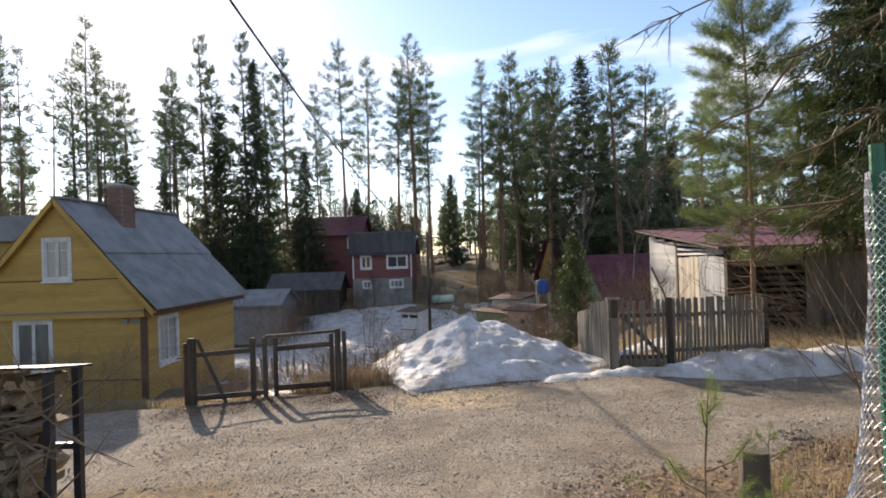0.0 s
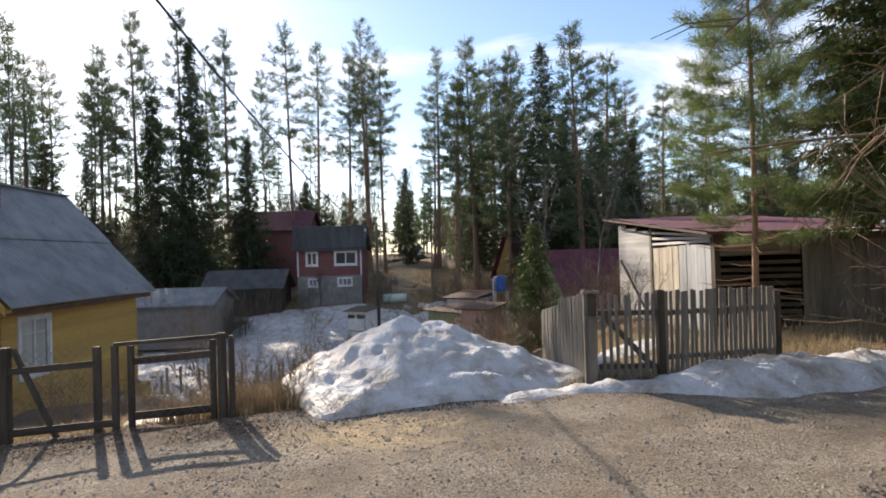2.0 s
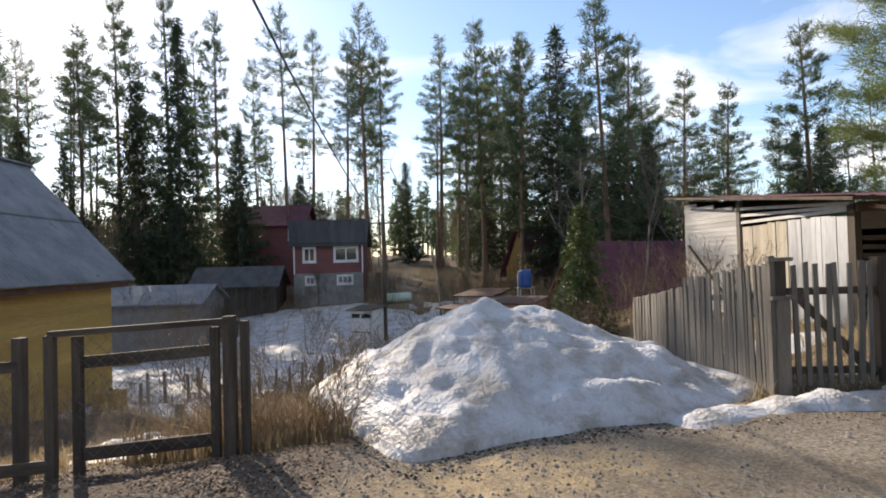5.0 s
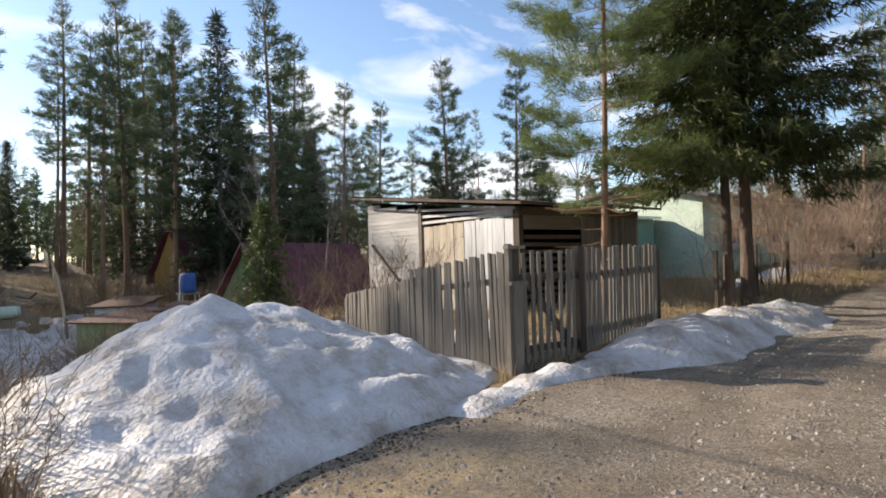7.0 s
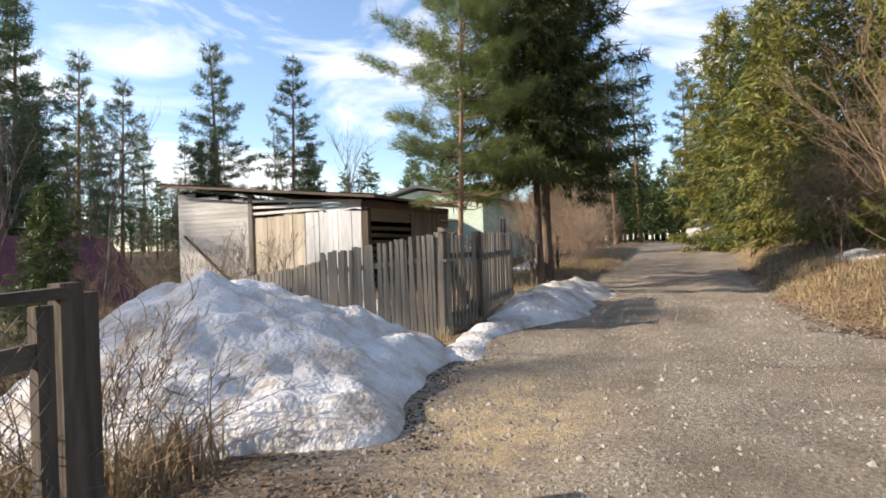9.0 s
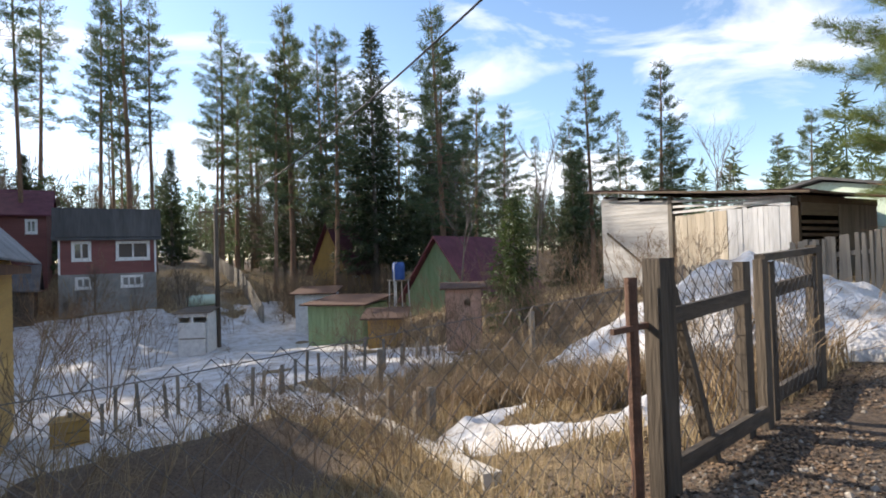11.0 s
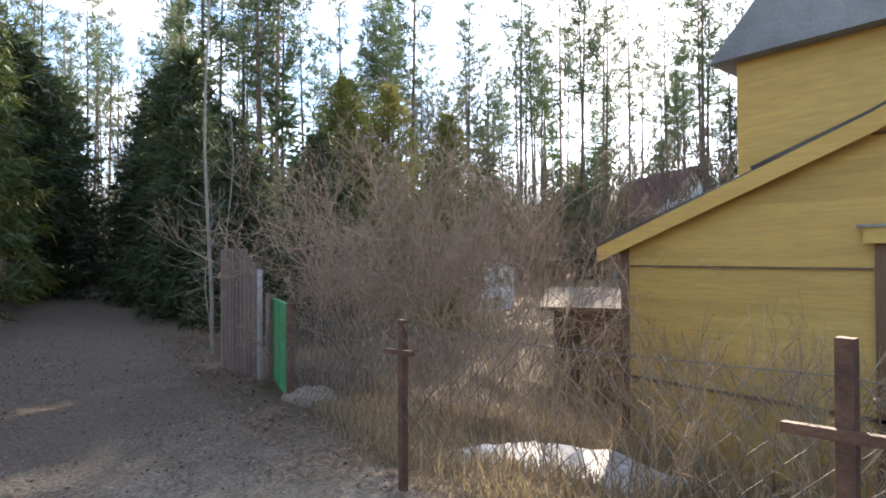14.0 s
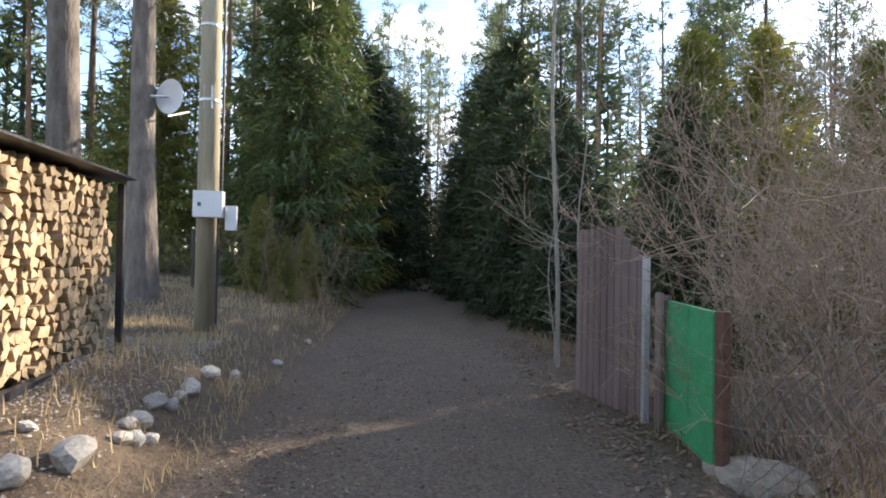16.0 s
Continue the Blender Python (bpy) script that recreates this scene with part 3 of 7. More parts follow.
def scraps(X, Y):
    n = .5 * wave(X + 2, Y, 1.1) + .5 * wave(X, Y + 3, .45)
    inside = step(-16.9, -16.2, X) * step(-11.5, -12.6, X) * step(10.9, 11.4, Y) * np.where(X < -16.4, step(18, 17, Y), step(14.2, 13.6, Y))
    return .22 * (n - .30) * inside - .06 * (1 - inside)


snow("snow_mound", "mound of grainy dirty snow shovelled beside the road", -2.1, 4.6, 8.6, 15.8, heap, .055)
snow("snow_ridge", "low ridge of dirty snow along the road edge", 1.95, 12.0, 8.6, 11.0, ridge, .06)
snow("snow_field", "sheet of old snow over the shaded lower yard", -23, 5, 15.4, 46, field, .16)
snow("snow_patch", "thin melting snow inside the wire gate", -4.7, -1.4, 10.0, 13.6, yard_patch, .05)
snow("snow_scraps", "melting scraps of snow among weeds by the yellow house", -20.5, -11.2, 10, 18.2, scraps, .07)
snow("snow_patch", "bluish melting snow between weeds by the wire fence", -16.6, -13.6, 10.6, 13.8, verge_patch, .06)
snow("snow_strip", "thin snow behind the picket gate", 3.9, 7.6, 12.0, 14.4,
     lambda X, Y: .14 * (1 - ((X - 5.6) / 1.6) ** 2 - ((Y - 13.2) / .8) ** 2) + .04 * wave(X, Y, .5), .1)
snow("snow_bank", "last snow under the trees on the road bank", 9.0, 12.5, 3.4, 5.4,
     lambda X, Y: .12 * (1 - ((X - 10.6) / 1.4) ** 2 - ((Y - 4.4) / .35) ** 2) + .05 * wave(X, Y, .4), .08)
snow("snow_drift", "grey melting snow on the verge by the green house", 14, 24, 12.0, 14.6,
     lambda X, Y: .2 * (1 - ((X - 19) / 4.2) ** 2 - ((Y - 13.4) / .6) ** 2) + .06 * wave(X, Y, .6), .14)


# ---- windows ----
def window(parent, name, plane, a0, a1, z0, z1, face, cols=2, sash=.09, curtain=True, mat=None, rows=1, cloth=None):
    """A window in a wall: plane 'y' or 'x', face its coordinate, a0 to a1 along the wall. Outside is towards lower y or higher x."""
    mat = mat or M_WHITE
    sgn = -1 if plane == "y" else 1

    def slab(a, b, c, d, out, inn):
        f0, f1 = sorted((face + sgn * out, face + sgn * inn))
        return (a, b, f0, f1, c, d) if plane == "y" else (f0, f1, a, b, c, d)
    win = part(name, MB().box(*slab(a0, a0 + sash, z0, z1, .045, -.10)).box(*slab(a1 - sash, a1, z0, z1, .045, -.10))
               .box(*slab(a0 + sash, a1 - sash, z1 - sash, z1, .043, -.10)).box(*slab(a0 + sash, a1 - sash, z0, z0 + sash, .043, -.10)), mat, parent, "worn white window frame")
    part("window_sill", box(*slab(a0 - .03, a1 + .03, z0 - .05, z0, .075, -.04)), mat, win)
    w = (a1 - a0 - 2 * sash) / cols
    for i in range(cols):
        p, q = a0 + sash + i * w, a0 + sash + (i + 1) * w
        sb = MB().box(*slab(p + .004, p + .045, z0 + sash, z1 - sash, .02, -.05)).box(*slab(q - .045, q - .004, z0 + sash, z1 - sash, .02, -.05))
        sb.box(*slab(p + .045, q - .045, z1 - sash - .045, z1 - sash, .018, -.05)).box(*slab(p + .045, q - .045, z0 + sash, z0 + sash + .045, .018, -.05))
        for r in range(1, rows):
            zz = z0 + (z1 - z0) * (.28 + .44 * r / rows + .2)
            sb.box(*slab(p + .045, q - .045, zz - .015, zz + .015, .016, -.04))
        part("sash", sb, mat, win)
        part("pane", box(*slab(p + .045, q - .045, z0 + sash + .045, z1 - sash - .045, -.012, -.018)), M_CLEAR if curtain else M_GLASS, win).visible_shadow = False
        if curtain:
            part("curtain", box(*slab(p + .05, q - .05 - (.02 if i else 0), z0 + sash + .05, z1 - sash - .05, -.020, -.030)), cloth or M_CURTAIN, win)
    return win


# ---- the yellow house ----
HX0, HX1, HY0, HY1, HZ = -16.15, -8.375, 14.375, 20.66, -1.9
APEX = (-10.82, 4.30)
OUT = [(HX1, 1.50), APEX, (-12.3, 2.62), (-13.2, 2.16), (HX0, .98)]     # underside of the roof, right to left


def roof_under(x):
    pts = sorted(OUT)
    return float(np.interp(x, [p[0] for p in pts], [p[1] for p in pts]))


def clapboards(parent, y, openings, z0, z1, mat):
    """Boards one above another up to the roof, cut at the openings."""
    z = z0
    while z < z1:
        top = min(z + .128, z1)
        xs = np.linspace(HX0, HX1, 400)
        ok = [x for x in xs if roof_under(x) > top + .01]
        if not ok:
            break
        spans = [(min(ok), max(ok))]
        for a, b, c, d in openings:
            if top > c + .01 and z < d - .01:
                spans = [s for p, q in spans for s in ((p, min(q, a)), (max(p, b), q)) if s[1] - s[0] > .04]
        for p, q in spans:
            cuts = [p] + [x for x in (random.uniform(p + .5, q - .5) for _ in range(1)) if q - p > 4] + [q]
            for a, b in zip(cuts, cuts[1:]):
                n = MB()
                n.v = [(a, y, z), (b - .003, y, z), (b - .003, y - .006, z + .126), (a, y - .006, z + .126), (a, y - .0095, z), (b - .003, y - .0095, z)]
                n.f = [(0, 1, 2, 3), (4, 5, 1, 0), (4, 3, 2, 5), (0, 3, 4), (1, 5, 2)]
                part("board", n, mat, parent)
        z += .128


def corrugated(parent, name, line, y0, y1, courses, label):
    """Wavy slate sheets on one slope: line is its outline in x and z from the ridge down."""
    ys = np.arange(y0, y1 + .001, .0365)
    total = sum(math.dist(a, b) for a, b in zip(line, line[1:]))
    lens = np.cumsum([0] + [math.dist(a, b) for a, b in zip(line, line[1:])])
    at = lambda s: (np.interp(s, lens, [p[0] for p in line]), np.interp(s, lens, [p[1] for p in line]))
    for c in range(courses):
        a, b = total * c / courses - (.10 if c else 0), total * (c + 1) / courses
        rows = [a + (b - a) * i / 6 for i in range(7)]
        m = MB()
        for s in rows:
            x, z = at(s)
            lift = .05 * (s - a) / (b - a) + .02
            for i, yy in enumerate(ys):
                m.v.append((float(x), float(yy), float(z) + lift + .022 * math.sin(yy * 2 * math.pi / .146)))
        k, n = len(ys), len(m.v)
        m.v += [(x, y, z - .012) for x, y, z in m.v]
        for r in range(6):
            for i in range(k - 1):
                m.f.append((r * k + i, r * k + i + 1, (r + 1) * k + i + 1, (r + 1) * k + i))
                m.f.append((n + r * k + i, n + (r + 1) * k + i, n + (r + 1) * k + i + 1, n + r * k + i + 1))
        for i in range(k - 1):
            m.f.append((6 * k + i, 6 * k + i + 1, n + 6 * k + i + 1, n + 6 * k + i))
        part(name, m, M_SLATE, parent, label, True, False)


house = thing("house", "yellow clapboard house with a grey corrugated slate roof", "house", (0, 0, 0))
LW, UW, SW = (-12.17, -11.02, -.57, .96), (-11.285, -10.42, 2.045, 3.295), (15.05, 16.25, -.56, .91)
poly = [(HX0, HZ), (HX1, HZ), *OUT]
pieces = ([(HX0, HZ), (LW[0], HZ), (LW[0], roof_under(LW[0])), (-12.3, 2.62), (-13.2, 2.16), (HX0, .98)],
          [(LW[0], HZ), (LW[1], HZ), (LW[1], LW[2]), (LW[0], LW[2])],
          [(LW[0], LW[3]), (LW[1], LW[3]), (LW[1], UW[2]), (UW[0], UW[2]), (UW[0], roof_under(UW[0])), (LW[0], roof_under(LW[0]))],
          [(UW[0], UW[3]), (UW[1], UW[3]), (UW[1], roof_under(UW[1])), APEX, (UW[0], roof_under(UW[0]))],
          [(LW[1], HZ), (HX1, HZ), (HX1, 1.50), (UW[1], roof_under(UW[1])), (UW[1], UW[2]), (LW[1], UW[2])])
front = [part("wall", MB().prism(p, "y", HY0 + .02, HY0 + .16), M_YELLOW, house) for p in pieces][0]
clapboards(front, HY0 + .02, [LW, UW], -1.62, 4.25, M_YELLOW)
part("wall", MB().prism(poly, "y", HY1 - .14, HY1), M_YELLOW, house)
side = part("wall", MB().box(HX1 - .14, HX1, HY0 + .16, SW[0], HZ, 1.2).box(HX1 - .14, HX1, SW[1], HY1 - .14, HZ, 1.2)
            .box(HX1 - .14, HX1, SW[0], SW[1], HZ, SW[2]).box(HX1 - .14, HX1, SW[0], SW[1], SW[3], 1.2), M_YELLOW_S, house)
part("wall", box(HX0, HX0 + .14, HY0 + .16, HY1 - .14, HZ, .98), M_YELLOW_S, house)
zb = -1.62
while zb < 1.1:
    for a, b in (((HY0 + .16, SW[0]), (SW[1], HY1 - .02)) if zb + .128 > SW[2] and zb < SW[3] else ((HY0 + .16, HY1 - .02),)):
        n = MB()
        n.v = [(HX1, a, zb), (HX1, b, zb), (HX1 + .006, b, zb + .122), (HX1 + .006, a, zb + .122), (HX1 + .02, a, zb), (HX1 + .02, b, zb)]
        n.f = [(0, 1, 2, 3), (4, 5, 1, 0), (4, 3, 2, 5), (0, 3, 4), (1, 5, 2)]
        part("board", n, M_YELLOW_S, side)
    zb += .128
part("foundation", MB().box(HX0 + .05, HX1 - .05, HY0 + .05, HY1 - .05, -2.9, -1.60), M_GREY_WALL, house)
window(house, "window", "y", *LW, HY0 + .02, cloth=M_DIM_CLOTH)
window(house, "window", "y", *UW, HY0 + .02, rows=2)
window(house, "window", "x", *SW, HX1, rows=2)
part("belt", box(-13.35, HX1 + .06, HY0 - .13, HY0 + .02, .97, 1.13), M_YELLOW, house, "projecting yellow belt board")
part("flashing", box(-13.4, HX1 + .08, HY0 - .16, HY0 + .02, 1.13, 1.16), M_GREY_WALL, house, "dull grey flashing strip")
part("joint_strip", box(-13.3, UW[0] - .03, HY0 - .012, HY0 + .02, 2.06, 2.085), M_BROWN_TRIM, house, "thin brown joint strip")
part("joint_strip", box(UW[1] + .03, -8.95, HY0 - .012, HY0 + .02, 2.06, 2.085), M_BROWN_TRIM, house, "thin brown joint strip")
part("joint_strip", box(HX0 + .1, -13.3, HY0 - .012, HY0 + .02, .70, .725), M_BROWN_TRIM, house, "thin brown joint strip")
part("ledge", box(HX0, HX1 + .03, HY0 - .03, HY0 + .02, -.82, -.78), M_BROWN_TRIM, house)
part("corner_board", box(HX1 - .10, HX1 + .035, HY0 - .035, HY0 + .10, -1.62, .97), M_BROWN_TRIM, house, "brown corner board")
part("corner_board", box(-13.28, -13.17, HY0 - .03, HY0 + .02, -1.62, .97), M_BROWN_TRIM, house, "brown corner board")
part("corner_board", box(HX0 - .03, HX0 + .08, HY0 - .03, HY0 + .05, -1.62, .95), M_BROWN_TRIM, house, "brown corner board")
part("lamp_box", MB().box(-8.95, -8.80, HY0 - .12, HY0 + .02, .80, .93).box(-8.74, -8.46, HY0 - .02, HY0 + .02, .78, .90), M_GREY_WALL, house, "small grey box under the belt")
RIDGE = (-10.82, 4.40)
corrugated(house, "roof", [RIDGE, (-7.93, 1.10)], HY0 - .16, HY1 + .5, 2, "mossy grey corrugated slates")
corrugated(house, "roof", [RIDGE, (-12.35, 2.70), (-13.25, 2.24), (-16.5, .94)], HY0 - .16, HY1 + .5, 3, "mossy grey corrugated slates")
part("ridge_cap", MB().bar((-10.82, HY0 - .16, 4.45), (-10.82, HY1 + .5, 4.45), .22, .05), M_SLATE, house)
for q0, q1 in (((-10.80, 4.33), (-8.02, 1.10)), ((-10.84, 4.33), (-12.33, 2.63)), ((-12.33, 2.63), (-13.25, 2.17)), ((-13.25, 2.17), (-16.45, .88))):
    part("bargeboard", MB().prism([(q0[0], q0[1] - .12), (q1[0], q1[1] - .12), (q1[0], q1[1] + .085), (q0[0], q0[1] + .085)], "y", HY0 - .20, HY0 - .17), M_YELLOW, house, "yellow bargeboard")
    part("soffit", MB().prism([(q0[0], q0[1] - .04), (q1[0], q1[1] - .04), (q1[0], q1[1] + .02), (q0[0], q0[1] + .02)], "y", HY0 - .17, HY0 + .02), M_YELLOW, house)
part("eave_board", box(-8.12, -8.09, HY0 - .165, HY1 + .4, .98, 1.12), M_BROWN_TRIM, house)
part("dormer_wall", box(-14.75, -11.6, 14.72, 18.6, 1.2, 3.33), M_YELLOW, house, "dull yellow dormer wall")
part("dormer_roof", MB().prism([(-15.0, 3.25), (-14.4, 3.93), (-11.2, 3.98), (-11.2, 3.25)], "y", 14.5, 18.9), M_SLATE, house, "grey sheet dormer roof")
# chimney of bricks
chim = part("chimney", box(-10.64, -10.16, 16.42, 17.08, 3.4, 4.98), M_MORTAR, house, "weathered brick chimney")
brick_x, brick_y = box(-.115, .115, -.014, .014, -.031, .031).mesh("brick", M_BRICK), box(-.014, .014, -.115, .115, -.031, .031).mesh("brick", M_BRICK)
for r in range(18):
    zc = 3.62 + r * .075
    for i in range(2):
        ox = (r % 2) * .05 - .02
        for yy in (16.42, 17.08):
            part("brick", brick_x, None, chim).location = (-10.52 + .24 * i + ox, yy, zc)
    for i in range(3):
        for xx in (-10.64, -10.16):
            part("brick", brick_y, None, chim).location = (xx, 16.53 + .235 * i - (r % 2) * .05 + .02, zc)
part("cap", box(-10.72, -10.08, 16.34, 17.16, 4.98, 5.06), M_MORTAR, chim)
# board lying on the house's right side, small yellow crate by the corner
crate = thing("crate", "ochre wooden crate standing beside the house wall", "crate", (-7.45, 18.7, gz(-7.45, 18.7) - .03))
for dx, dy, w, d in ((0, -.24, .55, .02), (0, .24, .55, .02), (-.265, 0, .02, .46), (.265, 0, .02, .46)):
    for k in range(3):
        part("slat", box(dx - w / 2, dx + w / 2, dy - d / 2, dy + d / 2, .02 + k * .17, .17 + k * .17), M_OCHRE, crate)
part("lid", box(-.29, .29, -.26, .26, .52, .54), M_OCHRE, crate)


# ---- wire gate and chain-link fence ----
def netting(p, q, z0, z1, cell=.075, r=.0016, wob=.012):
    """Diamond wire netting between two feet p and q; z0 and z1 give its bottom and top at either end."""
    m = MB()
    L = math.dist(p, q)
    n = int(L / cell)
    ux, uy = (q[0] - p[0]) / L, (q[1] - p[1]) / L
    nx, ny = -uy, ux
    for i in range(-1, n + 1):
        base = i * cell
        f = min(max(base / L, 0), 1)
        zb, zt = z0[0] + (z0[1] - z0[0]) * f, z1[0] + (z1[1] - z1[0]) * f
        k = max(2, int((zt - zb) / cell))
        pts = []
        for j in range(k + 1):
            s = min(max(base + (cell if (i + j) % 2 else 0), 0), L)
            b = wob * math.sin(s * 3.1 + j * .7) + (.004 if j % 2 else -.004)
            pts.append((p[0] + ux * s + nx * b, p[1] + uy * s + ny * b, zb + (zt - zb) * j / k))
        m.tube(pts, [r] * len(pts), 3, False)
    return m


def post(parent, x, y, z0, z1, w=.09, mat=None, lean=(0, 0), label=""):
    m = MB().bar((x, y, z0), (x + lean[0], y + lean[1], z1), w, w * .9, (0, 1, 0))
    return part("post", m, mat or M_WOOD, parent, label)


gate = thing("garden_gate", "weathered wooden gate frame covered with rusty wire netting", "gate", (0, 0, 0))
GZ = -.18
post(gate, -1.85, 9.715, -.5, 1.03, .10, M_GATE_WOOD)
post(gate, -1.73, 9.76, -.5, .98, .07, M_GATE_WOOD)
post(gate, -3.21, 9.44, -.4, .94, .075, M_GATE_WOOD)
post(gate, -3.02, 9.49, -.25, .92, .07, M_GATE_WOOD)
post(gate, -1.97, 9.69, -.25, .94, .07, M_GATE_WOOD)
part("rail", MB().bar((-3.22, 9.44, .95), (-1.84, 9.70, .99), .07, .05), M_GATE_WOOD_X, gate)
part("rail", MB().bar((-3.02, 9.50, .70), (-1.97, 9.69, .74), .035, .10), M_GATE_WOOD_X, gate)
part("rail", MB().bar((-3.02, 9.50, -.06), (-1.97, 9.69, -.04), .04, .11), M_GATE_WOOD_X, gate)
part("netting", netting((-3.02, 9.46), (-1.97, 9.65), (-.08, -.06), (.95, .98), .06, .003), M_OLDWIRE, gate, "rusty wire netting", fix=False)
side_panel = thing("fence_panel", "low wooden fence panel with wire netting beside the gate", "fence", (0, 0, 0))
post(side_panel, -4.56, 9.26, -.6, .98, .125, M_GATE_WOOD, label="thick cracked grey post")
post(side_panel, -3.45, 9.44, -.5, .93, .085, M_GATE_WOOD)
part("rail", MB().bar((-4.5, 9.24, .66), (-3.45, 9.41, .70), .03, .09), M_GATE_WOOD_X, side_panel)
part("rail", MB().bar((-4.5, 9.24, -.16), (-3.2, 9.43, -.12), .04, .10), M_GATE_WOOD_X, side_panel)
part("brace", MB().bar((-4.47, 9.30, .95), (-3.95, 9.36, -.30), .07, .05), M_GATE_WOOD, side_panel)
part("netting", netting((-4.5, 9.30), (-3.45, 9.46), (-.15, -.12), (.93, .93), .06, .003), M_OLDWIRE, side_panel, fix=False)
pipe = thing("pipe_post", "rusty pipe post with a welded crossbar beside the thick post", "post", (-4.715, 9.32, 0))
part("pipe", MB().tube([(0, 0, -.6), (0, 0, .88)], [.033, .033], 10), M_RUST, pipe)
part("crossbar", MB().bar((-.16, 0, .60), (.10, -.02, .62), .03, .03), M_RUST, pipe)
link = thing("chain_link_fence", "old chain-link fence on rusty posts before the yellow house", "fence", (0, 0, 0))
line = [(-4.78, 9.32, .82), (-9.095, 9.54, .52), (-10.2, 9.58, .42), (-12.2, 9.45, .50), (-14.86, 9.69, .40), (-17.4, 10.0, .30)]
for (ax, ay, az), (bx, by, bz) in zip(line, line[1:]):
    n = max(1, round((bx - ax) / -2.4))
    part("netting", netting((ax, ay), (bx, by), (gz(ax, ay) + .02, gz(bx, by) + .02), (az, bz), .062, .0026, .03), M_OLDWIRE, link, fix=False)
    part("wire", MB().tube([(ax, ay, az), ((ax + bx) / 2, (ay + by) / 2, (az + bz) / 2 - .03), (bx, by, bz)], [.0025] * 3, 4), M_OLDWIRE, link)
for x, y, z, cross in ((-9.095, 9.54, .79, .54), (-10.2, 9.58, .44, 0), (-12.2, 9.45, .62, .32), (-14.86, 9.69, .43, .20)):
    pst = part("post", box(x - .026, x + .026, y - .024, y + .024, gz(x, y) - .4, z), M_RUST, link)
    if cross:
        part("crossbar", MB().bar((x - .17, y - .03, cross), (x + .17, y - .04, cross + .02), .03, .035), M_RUST, pst)

# tall netting with a green steel post beside the drive
tall = thing("netting_fence", "zinc chain-link fence on a green steel post by the drive", "fence", (0, 0, 0))
part("post", MB().tube([(2.10, .585, .2), (2.085, .585, 2.72)], [.024, .024], 12), M_GREEN_PAINT, tall, "green painted steel post")
m = netting((2.14, .60), (4.6, -1.7), (1.15, 1.6), (2.60, 2.9), .055, .0028, .05)
part("netting", m, M_WIRE, tall, "bright zinc netting", fix=False)


def loose_end(cols, rows):
    """The free end of the netting, curling away from the post towards its foot."""
    m = MB()

    def at(i, j):
        v = j / rows
        w = .07 + .27 * (1 - v) ** 1.3 + .03 * math.sin(v * 9)
        u = i / cols
        return (2.10 - w * (1 - u), .50 + .10 * math.sin(u * 3) - .05 * u + .02 * math.sin(v * 14), 1.02 + 1.60 * v)
    for i in range(cols):
        pts = [at(min(i + (j % 2), cols), j) for j in range(rows + 1)]
        m.tube(pts, [.0022] * len(pts), 3, False)
        pts = [at(min(i + 1 - (j % 2), cols), j) for j in range(rows + 1)]
        m.tube(pts, [.0022] * len(pts), 3, False)
    return m


part("loose_end", loose_end(9, 56), M_WIRE, tall, "loose curling end of zinc netting", fix=False)


# ---- picket fence with its gate ----
picket_meshes = []
for i in range(5):
    r = random.Random(i)
    m = MB()
    h, w = 1.0, .028 + r.uniform(-.004, .004)
    t = r.uniform(-.015, .015)
    m.v = [(-w, -.011, 0), (w, -.011, 0), (w, .011, 0), (-w, .011, 0), (-w + t, -.011, h - r.uniform(0, .02)), (w + t, -.011, h), (w + t, .011, h), (-w + t, .011, h - r.uniform(0, .02))]
    m.f = [(0, 3, 2, 1), (4, 5, 6, 7), (0, 1, 5, 4), (1, 2, 6, 5), (2, 3, 7, 6), (3, 0, 4, 7)]
    picket_meshes.append(m.mesh("picket", M_WOOD))


def pickets(parent, p, q, bot, top, gap, rng):
    L = math.dist(p, q)
    a = math.degrees(math.atan2(q[1] - p[1], q[0] - p[0]))
    n = int(L / gap)
    for i in range(n):
        f = (i + .5) / n
        x, y = p[0] + (q[0] - p[0]) * f, p[1] + (q[1] - p[1]) * f
        z0, z1 = bot[0] + (bot[1] - bot[0]) * f, top[0] + (top[1] - top[0]) * f + rng.uniform(-.02, .02)
        ob = part("picket", rng.choice(picket_meshes), None, parent)
        ob.matrix_world = pose(x, y, z0, rng.uniform(-1, 1), rng.uniform(-1.5, 1.5), a) @ Matrix.Diagonal((rng.uniform(.92, 1.2), 1, z1 - z0, 1))


rng = random.Random(5)
fence = thing("picket_fence", "weathered grey picket fence stepping down beside the snow", "fence", (0, 0, 0))
pickets(fence, (3.79, 10.54), (3.80, 12.67), (-.12, -.30), (1.36, 1.10), .062, rng)
pickets(fence, (3.80, 12.70), (3.95, 14.9), (-.35, -.62), (.98, .66), .062, rng)
for z in (.2, 1.0):
    part("rail", MB().bar((3.83, 10.55, z), (3.84, 12.7, z - .2), .05, .08), M_WOOD, fence)
part("rail", MB().bar((3.84, 12.7, .6), (3.98, 14.9, .35), .05, .08), M_WOOD, fence)
for x, y, a, b in ((3.86, 12.68, -.6, 1.0), (3.98, 14.9, -1, .6)):
    post(fence, x, y, a, b, .09)
fence2 = thing("picket_fence", "weathered grey picket fence beside its gate", "fence", (0, 0, 0))
pickets(fence2, (4.96, 10.46), (6.92, 10.60), (.03, .12), (1.37, 1.38), .085, rng)
for z in (.28, 1.0):
    part("rail", MB().bar((4.9, 10.50, z), (6.95, 10.64, z + .05), .05, .08), M_DARK_WOOD_X, fence2)
